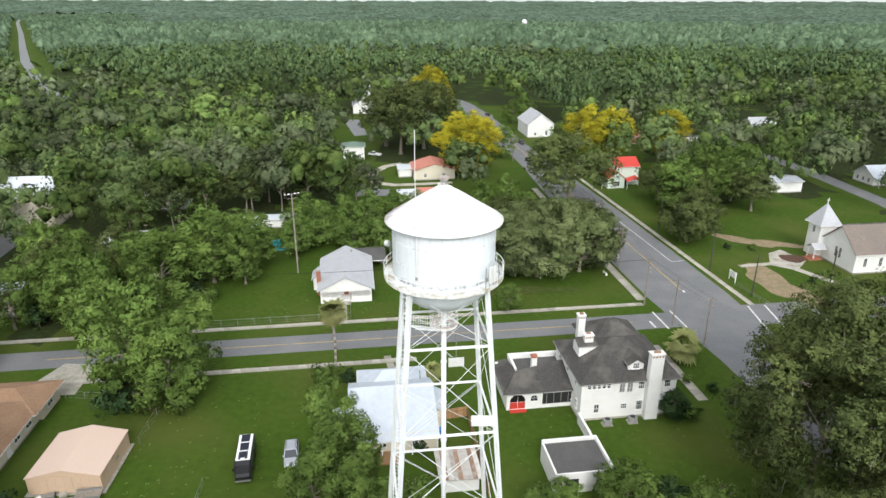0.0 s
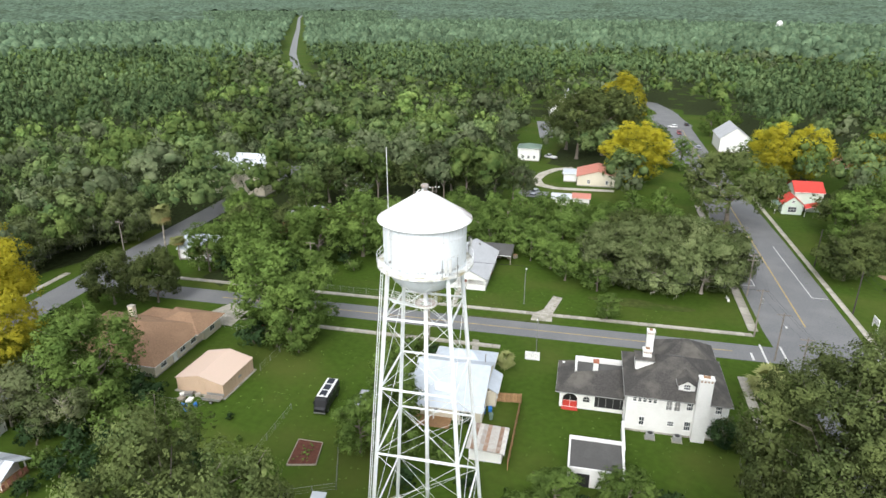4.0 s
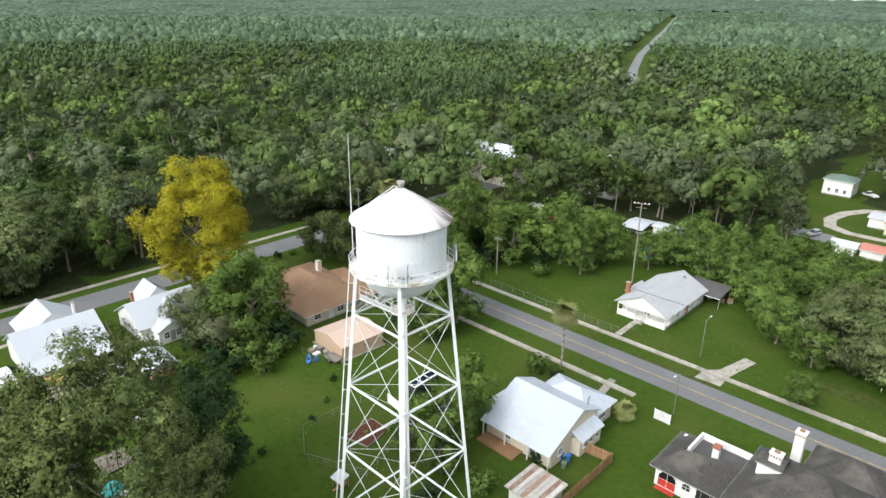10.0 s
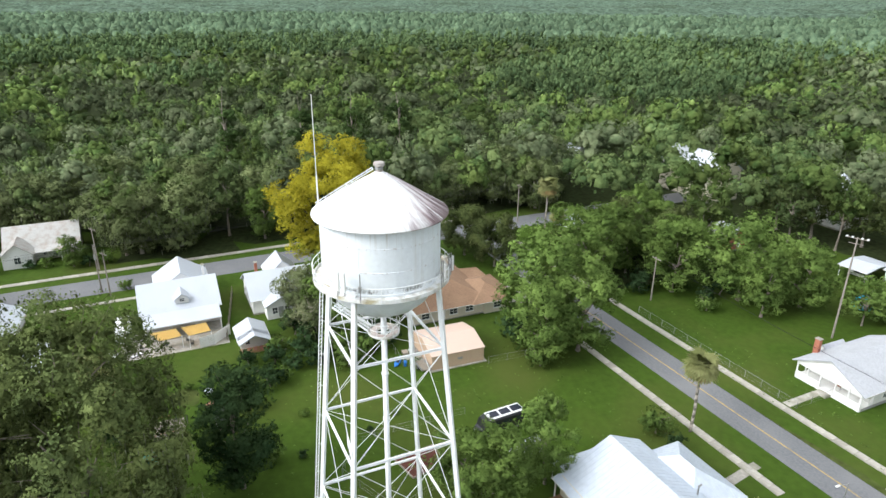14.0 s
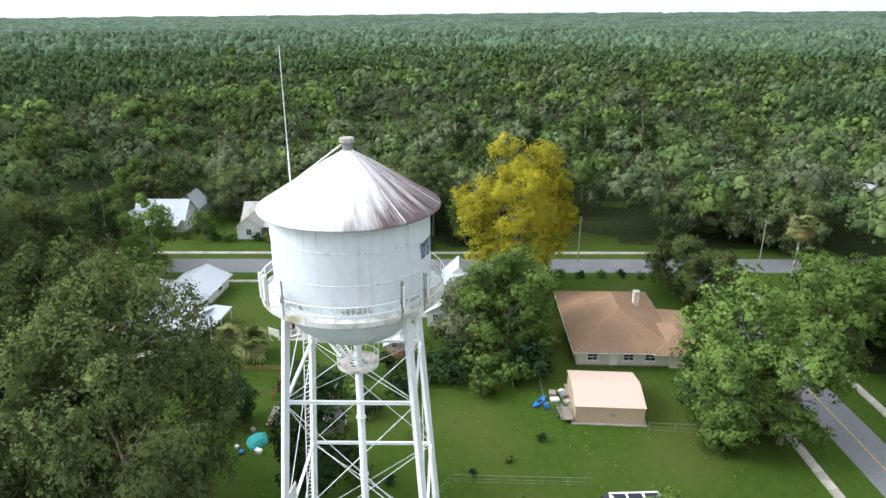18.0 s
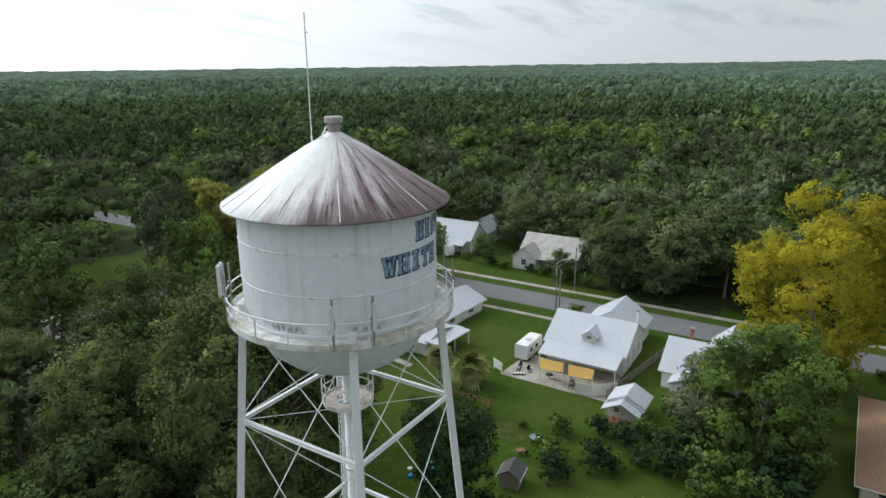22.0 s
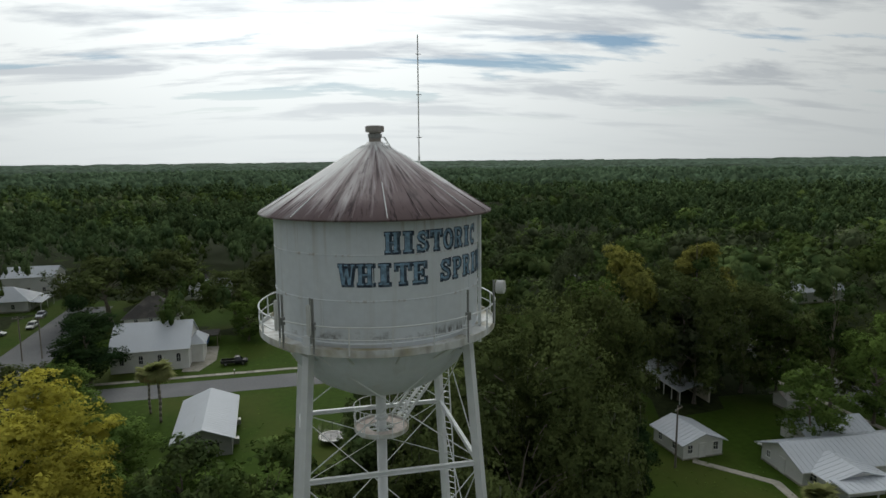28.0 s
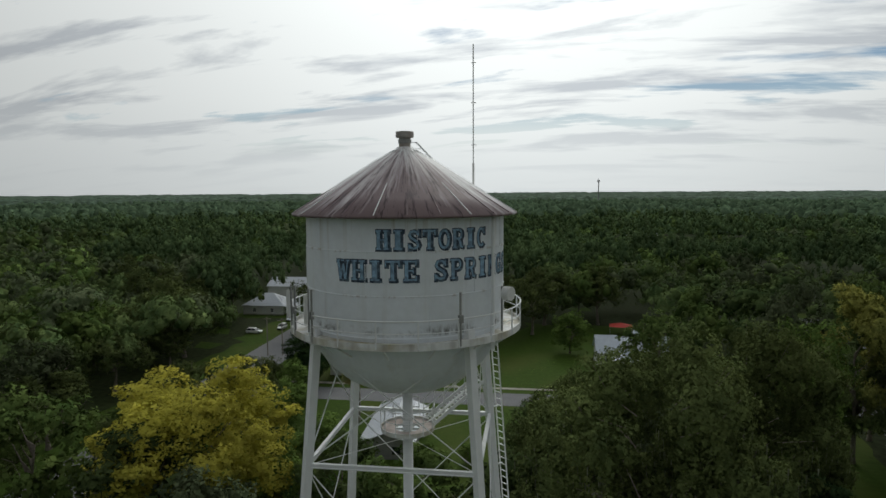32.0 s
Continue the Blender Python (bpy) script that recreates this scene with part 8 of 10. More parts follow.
def soup_mesh(name, v, quads, nr, hv, tris, hn):
    """Leaf quads and closed triangles as one mesh with soft normals; the triangles take the second material."""
    co, normals = np.concatenate([v, hv]), np.concatenate([nr, hn])
    nq, nt = len(quads), len(tris)
    me = bpy.data.meshes.new(name)
    me.vertices.add(len(co))
    me.loops.add(nq * 4 + nt * 3)
    me.polygons.add(nq + nt)
    me.vertices.foreach_set("co", co.ravel())
    me.loops.foreach_set("vertex_index", np.concatenate([quads.ravel(), (tris + len(v)).ravel()]))
    me.polygons.foreach_set("loop_start", np.concatenate([np.arange(nq) * 4, nq * 4 + np.arange(nt) * 3]))
    me.update()
    me.polygons.foreach_set("material_index", np.repeat([0, 1], [nq, nt]))
    me.polygons.foreach_set("use_smooth", np.ones(nq + nt, bool))
    me.normals_split_custom_set_from_vertices(normals.tolist())
    return me


def woods_patch(name, trees, quads, leaf, seed, mat, label):
    """Many far trees joined: each a lobed cloud of leaf sprays round a darker heart."""
    rnd = np.random.default_rng(seed)
    t = np.array(trees)  # x, y, height, radius, pine
    n = len(t)
    rz = np.where(t[:, 4] > 0, t[:, 2] * 0.32, t[:, 2] * 0.40)
    # each crown is five to seven leafy heads
    heads = 15 if quads > 200 else 9 if quads > 60 else 3
    hd = rnd.normal(size=(n, heads, 3))
    hd /= np.linalg.norm(hd, axis=2, keepdims=True)
    hd[..., 2] = np.abs(hd[..., 2]) * 1.1 - 0.35
    hr = rnd.uniform(0.20, 0.46, (n, heads)) if heads > 3 else rnd.uniform(0.35, 0.6, (n, heads))
    i = rnd.integers(0, heads, (n, quads))
    row = np.arange(n)[:, None]
    away = hd[row, i]
    d = rnd.normal(size=(n, quads, 3)) + away * 0.7 + np.array([0, 0, 0.45])
    d /= np.linalg.norm(d, axis=2, keepdims=True)
    rel = away * 0.66 + d * (hr[row, i] * rnd.uniform(0.8, 1.12, (n, quads)))[..., None]
    rel[..., 2] = np.maximum(rel[..., 2], -0.9)
    pos = np.stack([t[:, 0][:, None] + rel[..., 0] * t[:, 3][:, None], t[:, 1][:, None] + rel[..., 1] * t[:, 3][:, None], (t[:, 2] - rz)[:, None] + rel[..., 2] * rz[:, None]], -1).reshape(-1, 3)
    dd = (d * 0.75 + away * 0.35).reshape(-1, 3)
    m = len(pos)
    s = (leaf * np.repeat(t[:, 3] / 4.5, quads) * rnd.uniform(0.6, 1.35, m))[:, None]
    a = rnd.normal(size=(m, 3))
    a -= 0.85 * dd * (a * dd).sum(1, keepdims=True)
    a /= np.linalg.norm(a, axis=1, keepdims=True)
    b = np.cross(dd + rnd.normal(size=(m, 3)) * 0.35, a)
    b /= np.linalg.norm(b, axis=1, keepdims=True) + 1e-9
    nr = dd * 0.9 + np.array([0, 0, 0.04]) + rnd.normal(size=(m, 3)) * 0.2
    nr /= np.linalg.norm(nr, axis=1, keepdims=True)
    b *= np.sign((np.cross(b, a) * nr).sum(1, keepdims=True))
    v = np.stack([pos - a * s, pos + b * s * 0.7, pos + a * s, pos - b * s * 0.7], 1).reshape(-1, 3)
    mid_at = np.stack([t[:, 0][:, None] + hd[..., 0] * 0.66 * t[:, 3][:, None], t[:, 1][:, None] + hd[..., 1] * 0.66 * t[:, 3][:, None], (t[:, 2] - rz)[:, None] + hd[..., 2] * 0.66 * rz[:, None]], -1).reshape(-1, 3)
    size3 = np.stack([hr * t[:, 3][:, None], hr * t[:, 3][:, None], hr * rz[:, None]], -1).reshape(-1, 3) * 0.5
    hv, hf, hn = hearts(rnd, mid_at, size3, 1, 0.35, 1.0)
    me = soup_mesh(name, v, np.arange(m * 4).reshape(-1, 4), np.repeat(nr, 4, 0), hv, hf, hn)
    me.materials.append(mat)
    me.materials.append(heart_of(mat))
    return tagged(new(name, me), label, "woods", kind="stuff")


def seen_way(x, y):
    """The walk never looks east-south-east; only a thin belt of trees closes that side."""
    a = math.degrees(math.atan2(y, x))
    return not -34 < a < 44


rw = random.Random(5)
WOOD_KINDS = (("broadleaf_woods", M_WOODS, "mixed dark green broadleaf woods closing round the town"), ("grey_oak_woods", M_WOODSGREY, "grey-green mossy oak woods"),
              ("bright_woods", M_WOODSBRIGHT, "brighter green crowns among the woods"), ("pine_woods", M_WOODSPINE, "green pine woods reaching away"))
near_spots, mid, far = [], [[] for _ in WOOD_KINDS], [[] for _ in WOOD_KINDS]
half_n = int(120 / 8.4) + 1
for i in range(-half_n, half_n + 1):
    for j in range(-half_n, half_n + 1):
        x, y = (i + rw.uniform(-0.46, 0.46)) * 8.4, (j + rw.uniform(-0.46, 0.46)) * 8.4
        pick, grow = rw.random(), rw.random()
        if math.hypot(x, y) < 120 and not open_ground(x, y) and (seen_way(x, y) or pick < 0.35):
            near_spots.append((x, y, noise.noise((x * 0.006, y * 0.006, 3.0)) - 0.22 > 0.08 and pick < 0.8, grow, pick))
# farther off: crowns of very different widths, thrown where there is room
taken = {}
for throw in range(52000):
    r = math.sqrt(rw.uniform(120 ** 2, 640 ** 2)) if throw > 14000 else math.sqrt(rw.uniform(120 ** 2, 330 ** 2))
    a = rw.uniform(0, 6.2832)
    x, y = r * math.cos(a), r * math.sin(a)
    pick, grow = rw.random(), rw.random()
    if (not seen_way(x, y) and (r > 170 or pick > 0.35)) or open_ground(x, y):
        continue
    pine = noise.noise((x * 0.006, y * 0.006, 3.0)) + (r - 300) * 0.0012 > 0.08 and pick < 0.8
    old = noise.noise((x * 0.011, y * 0.011, 9.0))  # stands of old oaks and of young growth
    rad = 3.0 + 2.2 * grow if pine else min(max(4.0 + 6.6 * grow ** 1.5 + 4.0 * old, 3.2), 11.5)
    h = 18 + 9 * grow if pine else 9.0 + rad * 1.1 + 3.0 * pick
    gx, gy = int(x // 14), int(y // 14)
    if any(math.hypot(x - qx, y - qy) < (0.60 if r < 320 else 0.53) * (rad + qr) for ax in (-1, 0, 1) for ay in (-1, 0, 1) for qx, qy, qr in taken.get((gx + ax, gy + ay), ())):
        continue
    taken.setdefault((gx, gy), []).append((x, y, rad))
    k = 3 if pine else (0 if pick < 0.5 else 1 if pick < 0.8 else 2)
    (mid if r < 320 else far)[k].append((x, y, h, rad, int(pine)))

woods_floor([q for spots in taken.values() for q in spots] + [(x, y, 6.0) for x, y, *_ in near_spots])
for k, (nm, mat, lab) in enumerate(WOOD_KINDS):
    woods_patch(nm, [q for q in mid[k] if math.hypot(q[0], q[1]) < 215], 380, 0.36, 11 + k, mat, lab)
    woods_patch(nm + "_behind", [q for q in mid[k] if math.hypot(q[0], q[1]) >= 215], 125, 0.54, 16 + k, mat, lab)
    woods_patch(nm + "_beyond", far[k], 16, 1.0, 21 + k, mat, lab)

for x, y, pine, grow, pick in near_spots:
    if pick < 0.08:
        continue
    s = 0.7 + 0.4 * grow
    kind = PINES if pine and pick < 0.6 else (OAKS if pick < 0.17 else WOODLAND if pick < 0.86 else ASHES if pick < 0.94 else DARKS)
    if x < -42 and y > 38 and pick > 0.3:
        kind = ASHES
    place(kind[int(grow * 97) % len(kind)], x, y, pick * 700, s * (0.9 if kind is OAKS else 1.0), group="woodland trees")


# far canopy: one sheet of crowns out to the horizon
def canopy(name, r0, r1, cell0, cell1, seed, label, mat, tall=19.0):
    v, f = [], []
    rows = []
    r = r0
    while r < r1:
        k = (r - r0) / (r1 - r0)
        cell = cell0 + (cell1 - cell0) * k
        rows.append((r, cell))
        r += cell
    a0, a1 = radians(38), radians(328)
    n = int((a1 - a0) * r0 / cell0)
    rr = np.array([q[0] for q in rows])
    aa = np.linspace(a0, a1, n)
    R, A = np.meshgrid(rr, aa, indexing="ij")
    rng = np.random.default_rng(seed)
    C = np.array([q[1] for q in rows])[:, None] * 0.35
    X, Y = R * np.cos(A) + rng.uniform(-1, 1, R.shape) * C, R * np.sin(A) + rng.uniform(-1, 1, R.shape) * C
    Z = 3.0 + tall * rng.random(R.shape)
    gap = np.full(R.shape, 1e9)
    for (ax, ay), (bx_, by_) in zip(GAP, GAP[1:]):
        L = (bx_ - ax) ** 2 + (by_ - ay) ** 2
        k = np.clip(((X - ax) * (bx_ - ax) + (Y - ay) * (by_ - ay)) / L, 0, 1)
        gap = np.minimum(gap, np.hypot(X - ax - k * (bx_ - ax), Y - ay - k * (by_ - ay)))
    Z[0] = 2.0
    # the land rises far off, more in the north and west
    rise = np.interp(np.degrees(A), (38, 60, 120, 150, 180, 205, 220, 240, 290, 328), (36, 44, 50, 46, 38, 22, 14, 5, 0, 0))
    Z += rise * np.clip((R - 2500) / 2000, 0, 1)
    Z = np.maximum(Z * np.clip((gap - 15) / (12 + C * 1.6), 0, 1), 0.3)
    m, n = R.shape
    idx = np.arange(m * n).reshape(m, n)
    q = np.stack([idx[:-1, :-1], idx[1:, :-1], idx[1:, 1:], idx[:-1, 1:]], -1).reshape(-1, 4)
    clear = (gap > 14 + C * 0.8).reshape(-1) if r0 < 1000 else ~((R < 2650) & (np.abs(np.degrees(A) - 122) < 7)).reshape(-1)
    q = q[clear[q].all(1)]
    me = bpy.data.meshes.new(name)
    co = np.stack([X, Y, Z], -1).reshape(-1, 3)
    me.vertices.add(len(co))
    me.vertices.foreach_set("co", co.ravel())
    me.loops.add(len(q) * 4)
    me.polygons.add(len(q))
    me.loops.foreach_set("vertex_index", q.ravel())
    me.polygons.foreach_set("loop_start", np.arange(len(q)) * 4)
    me.update()
    me.validate()
    me.materials.append(mat)
    return tagged(new(name, me), label, "woods", kind="stuff")


# distance haze is put into these two base colours: paler, bluer greens
M_HAZED_FOREST = leaf_material("hazed_forest_leaves", (0.058, 0.093, 0.056), (0.103, 0.147, 0.084), 0.10, cut=None)
M_HAZED_CANOPY = material("hazed_far_canopy", (0.088, 0.130, 0.090), 0.95, grain=0.55, grain_scale=0.07, stain=0.6, stain_scale=0.004, stain_colour=(0.044, 0.060, 0.032), bump=0.0, spec=0.05)


def dome_woods(name, count, r0, r1, seed, mat, label, a0=40, a1=326):
    """Small uneven crowns, six-sided domes, thrown over the distance."""
    rng = np.random.default_rng(seed)
    r, a = np.sqrt(rng.uniform(r0 ** 2, r1 ** 2, count)), rng.uniform(radians(a0), radians(a1), count)
    x, y = r * np.cos(a), r * np.sin(a)
    keep = np.ones(count, bool)
    for (ax, ay), (bx_, by_) in zip(GAP, GAP[1:]):
        k = np.clip(((x - ax) * (bx_ - ax) + (y - ay) * (by_ - ay)) / ((bx_ - ax) ** 2 + (by_ - ay) ** 2), 0, 1)
        keep &= np.hypot(x - ax - k * (bx_ - ax), y - ay - k * (by_ - ay)) > 17
    x, y = x[keep], y[keep]
    n = len(x)
    rad, h = rng.uniform(3.5, 8.5, n), rng.uniform(11, 23, n)
    k = np.arange(6) * math.pi / 3
    unit = np.concatenate([[(0, 0, 1)], np.stack([0.62 * np.cos(k), 0.62 * np.sin(k), np.full(6, 0.72)], 1), np.stack([np.cos(k + 0.5), np.sin(k + 0.5), np.full(6, 0.0)], 1)])
    size = np.stack([rad, rad, h * 0.42], 1)[:, None]
    v = np.stack([x, y, h * 0.58], 1)[:, None] + unit[None] * size * rng.uniform(0.75, 1.2, (n, 13, 1))
    f = [(0, q + 1, (q + 1) % 6 + 1) for q in range(6)]
    for q in range(6):
        f += [(q + 1, q + 7, (q + 1) % 6 + 1), (q + 7, (q + 1) % 6 + 7, (q + 1) % 6 + 1)]
    f = (np.array(f)[None] + (np.arange(n) * 13)[:, None, None]).reshape(-1, 3)
    nr = np.tile(unit, (n, 1)) * 0.9 + np.array([0, 0, 0.08]) + rng.normal(size=(n * 13, 3)) * 0.15
    nr /= np.linalg.norm(nr, axis=1, keepdims=True)
    me = soup_mesh(name, np.zeros((0, 3)), np.zeros((0, 4), int), np.zeros((0, 3)), v.reshape(-1, 3), f, nr)
    me.polygons.foreach_set("material_index", np.zeros(len(f), int))
    me.materials.append(mat)
    return tagged(new(name, me), label, "woods", kind="stuff")


canopy("distant_forest", 608, 1500, 8.0, 16, 3, "distant green forest canopy", M_HAZED_FOREST, 9.0)
dome_woods("distant_crowns", 22000, 600, 1500, 31, M_HAZED_FOREST, "crowns of the distant green forest")
dome_woods("highway_crowns", 3600, 1480, 2700, 32, M_HAZED_FOREST, "far crowns on both sides of the highway", 114, 130)
canopy("horizon_forest", 1480, 4700, 14, 60, 4, "flat forest to the horizon, pale bluish haze in its colour", M_HAZED_CANOPY)


# ---- vehicles ----
def loft(rings, bm=None, caps=True):
    """Skin a row of equal rings."""
    bm = bm or bmesh.new()
    rows = [[bm.verts.new(p) for p in r] for r in rings]
    n = len(rows[0])
    for a, b in zip(rows, rows[1:]):
        for i in range(n):
            j = (i + 1) % n
            bm.faces.new((a[i], a[j], b[j], b[i]))
    if caps:
        bm.faces.new(list(reversed(rows[0])))
        bm.faces.new(rows[-1])
    bmesh.ops.recalc_face_normals(bm, faces=bm.faces)
    return bm


def section(y, w, z0, z1, r=0.12):
    """A rounded upright section across a body."""
    return [(-w + r, y, z0), (w - r, y, z0), (w, y, z0 + r), (w, y, z1 - r), (w - r, y, z1), (-w + r, y, z1), (-w, y, z1 - r), (-w, y, z0 + r)]


def wheels(v, w, ys, r=0.34, wide=0.24):
    for sx in (-1, 1):
        for y in ys:
            wh = part("wheel", tube((sx * (w - wide), y, r), (sx * w, y, r), r * 0.62, 14), M_STEEL, v)
            bm = bmesh.new()
            rod(bm, (sx * (w - wide - 0.01), y, r), (sx * (w - 0.02), y, r), r, 18)
            part("tyre", bm, M_RUBBER, wh)


def car(name, x, y, turn, label, paint, length=4.6, w=0.92, belt=0.98, roof=1.62, back=None, rack=False):
    """A car whose nose points along its own y."""
    v = thing(name, x, y, turn, label, "car")
    a = length / 2
    part("body", loft([section(-a, w * 0.86, 0.42, belt - 0.12), section(-a + 0.12, w * 0.97, 0.30, belt), section(-a * 0.3, w, 0.24, belt), section(a * 0.42, w, 0.24, belt - 0.02),
                       section(a * 0.55, w * 0.98, 0.24, belt - 0.08), section(a - 0.22, w * 0.93, 0.28, belt - 0.22), section(a, w * 0.80, 0.36, belt - 0.38)]), paint, v)
    b0 = back if back is not None else -a + 0.25
    f0, r0, r1 = a * 0.46, b0 + 0.35, a * 0.46 - 0.85
    lo, hi = w * 0.92, w * 0.74
    part("glasshouse", loft([[(-lo, b0, belt - 0.03), (lo, b0, belt - 0.03), (lo, f0, belt - 0.03), (-lo, f0, belt - 0.03)], [(-hi, r0, roof - 0.05), (hi, r0, roof - 0.05), (hi, r1, roof - 0.05), (-hi, r1, roof - 0.05)]]), M_GLASS, v, "dark tinted glass")
    part("roof", loft([[(-hi - 0.03, r0 - 0.05, roof - 0.07), (hi + 0.03, r0 - 0.05, roof - 0.07), (hi + 0.03, r1 + 0.05, roof - 0.07), (-hi - 0.03, r1 + 0.05, roof - 0.07)],
                       [(-hi + 0.08, r0 + 0.05, roof), (hi - 0.08, r0 + 0.05, roof), (hi - 0.08, r1 - 0.05, roof), (-hi + 0.08, r1 - 0.05, roof)]]), paint, v)
    for sx in (-1, 1):
        for ylo, yhi in ((b0 + 0.05, r0), ((b0 + f0) / 2, (r0 + r1) / 2), (f0, r1)):
            part("pillar", beam(bmesh.new(), (sx * (lo + 0.01), ylo, belt - 0.02), (sx * (hi + 0.01), yhi, roof - 0.05), 0.09, 0.06), paint, v)
        part("headlight", box(sx * w * 0.62, a - 0.16, belt - 0.42, 0.34, 0.2, 0.15), M_PANEL, v)
        part("tail_light", box(sx * w * 0.74, -a + 0.04, belt - 0.35, 0.2, 0.1, 0.24), M_RED, v)
        part("mirror", box(sx * (w + 0.08), f0 - 0.35, belt, 0.18, 0.1, 0.13), paint, v)
        if rack:
            part("roof_rail", beam(bmesh.new(), (sx * hi * 0.85, r0 + 0.1, roof + 0.05), (sx * hi * 0.85, r1 - 0.1, roof + 0.05), 0.04, 0.04), M_BLACK, v)
    part("bumper", box(0, a - 0.06, 0.32, w * 1.5, 0.18, 0.2), M_BLACK, v)
    part("bumper", box(0, -a + 0.02, 0.36, w * 1.6, 0.14, 0.2), M_BLACK, v)
    wheels(v, w, (-a * 0.6, a * 0.62))
    return v


def pickup(x, y, turn, label, paint):
    v = thing("pickup_truck", x, y, turn, label, "truck")
    part("body", loft([section(0.1, 0.95, 0.35, 1.08), section(1.3, 0.95, 0.35, 1.08), section(2.4, 0.92, 0.4, 1.02), section(2.7, 0.86, 0.45, 0.92)]), paint, v)
    part("bed", loft([section(-2.7, 0.93, 0.5, 0.72), section(0.08, 0.93, 0.5, 0.72)]), paint, v)
    for sx in (-1, 1):
        part("bed_side", box(sx * 0.9, -1.3, 0.72, 0.08, 2.75, 0.4), paint, v)
        part("headlight", box(sx * 0.66, 2.6, 0.7, 0.3, 0.16, 0.18), M_PANEL, v)
    part("tailgate", box(0, -2.68, 0.72, 1.75, 0.07, 0.4), paint, v)
    part("glasshouse", loft([[(-0.88, 0.12, 1.05), (0.88, 0.12, 1.05), (0.88, 1.75, 1.05), (-0.88, 1.75, 1.05)], [(-0.7, 0.25, 1.68), (0.7, 0.25, 1.68), (0.7, 1.05, 1.68), (-0.7, 1.05, 1.68)]]), M_GLASS, v)
    part("roof", box(0, 0.65, 1.66, 1.46, 0.95, 0.07), paint, v)
    wheels(v, 0.95, (-1.7, 1.75), 0.38)
    return v


v = thing("camper_van", -25.6, 20.9, 190, "black camper van with white roof and solar panels on the lawn", "camper van")
part("body", loft([section(-3.3, 1.02, 0.45, 2.45, 0.2), section(-3.1, 1.08, 0.35, 2.55, 0.22), section(2.2, 1.08, 0.35, 2.55, 0.22), section(2.75, 1.05, 0.35, 2.3, 0.25), section(3.15, 1.0, 0.38, 1.35, 0.2), section(3.5, 0.92, 0.45, 1.1, 0.15)]), M_BLACK, v)
part("roof", loft([section(-3.15, 0.9, 2.54, 2.62, 0.03), section(2.1, 0.9, 2.54, 2.62, 0.03)]), M_CARWHITE, v, "white painted roof")
for k in range(3):
    part("solar_panel", box(0.0, -2.3 + k * 1.75, 2.64, 1.1, 1.45, 0.05), M_SOLAR, v, "dark solar panel")
part("roof_vent", box(0, 2.0, 2.62, 0.5, 0.4, 0.12), M_CARWHITE, v)
part("windscreen", loft([[(-0.9, 2.95, 1.5), (0.9, 2.95, 1.5), (0.9, 3.02, 1.45), (-0.9, 3.02, 1.45)], [(-0.82, 2.55, 2.3), (0.82, 2.55, 2.3), (0.82, 2.66, 2.3), (-0.82, 2.66, 2.3)]]), M_GLASS, v)
for sx in (-1, 1):
    for k in range(3):
        part("side_window", box(sx * 1.08, -2.2 + k * 1.8, 1.5, 0.03, 1.2, 0.6), M_GLASS, v)
    part("headlight", box(sx * 0.7, 3.4, 0.8, 0.35, 0.14, 0.2), M_PANEL, v)
    part("mirror", box(sx * 1.2, 2.6, 1.5, 0.2, 0.1, 0.3), M_BLACK, v)
part("bumper", box(0, 3.5, 0.4, 1.9, 0.15, 0.22), M_STEEL, v)
wheels(v, 1.06, (-2.0, 2.4), 0.38)

car("silver_car", -20.0, 22.4, 190, "silver estate car parked on the lawn beside the van", M_SILVER, 4.8, 0.94, 1.02, 1.68, rack=True)
car("red_car", -49.2, 39.4, 97, "dark red car parked at the street end of the drive", M_DKRED, 4.6)
car("blue_car", 40.0, -127.0, 8, "blue car standing under the open carport", M_BLUE, 4.5)
car("white_car", -51.0, 112.5, 97, "white car under the metal carport", M_CARWHITE, 4.7)
car("white_car", 93.6, -140.8, 100, "white car parked on a drive off the southern street", M_CARWHITE, 4.7)
car("silver_car", -20.8, 150.0, 170, "silver car parked by the curved drive", M_SILVER, 4.5)
for k, (x, y, tn, pm) in enumerate(((18.5, 292, 98, M_CARWHITE), (25.0, 300, 10, M_BLACK), (30.5, 243, 10, M_SILVER), (22.0, 275, 188, M_DKRED), (34.5, 226, 190, M_BLACK))):
    car("parked_car", x, y, tn, ("white", "black", "silver", "dark red", "black")[k] + " car parked on the main street", pm, 4.6)
for x, y, tn, pm, nm in ((88.5, -148.0, 8, M_CARWHITE, "white"), (92.0, -160.0, 8, M_SILVER, "silver")):
    car("street_car", x, y, tn, nm + " car standing along the southern street", pm, 4.6)
pickup(29.7, -109.7, 98, "black pickup truck beside the chapel lawn", M_BLACK)
pickup(-26.0, 203.0, 60, "white pickup truck beside the green-roofed house", M_CARWHITE)
v = thing("motorhome", -67.2, -30.6, 97, "white motorhome parked beside the patio", "motorhome")
part("body", loft([section(-3.4, 1.15, 0.5, 2.9, 0.15), section(1.6, 1.15, 0.5, 2.9, 0.15), section(2.4, 1.12, 1.7, 2.8, 0.2)]), M_CARWHITE, v)
part("cab", loft([section(1.55, 1.0, 0.45, 1.75, 0.15), section(2.6, 1.0, 0.45, 1.3, 0.15), section(3.3, 0.9, 0.5, 1.1, 0.15)]), M_CARWHITE, v)
part("windscreen", loft([[(-0.85, 2.45, 1.3), (0.85, 2.45, 1.3), (0.85, 2.5, 1.25), (-0.85, 2.5, 1.25)], [(-0.8, 2.0, 1.85), (0.8, 2.0, 1.85), (0.8, 2.1, 1.85), (-0.8, 2.1, 1.85)]]), M_GLASS, v)
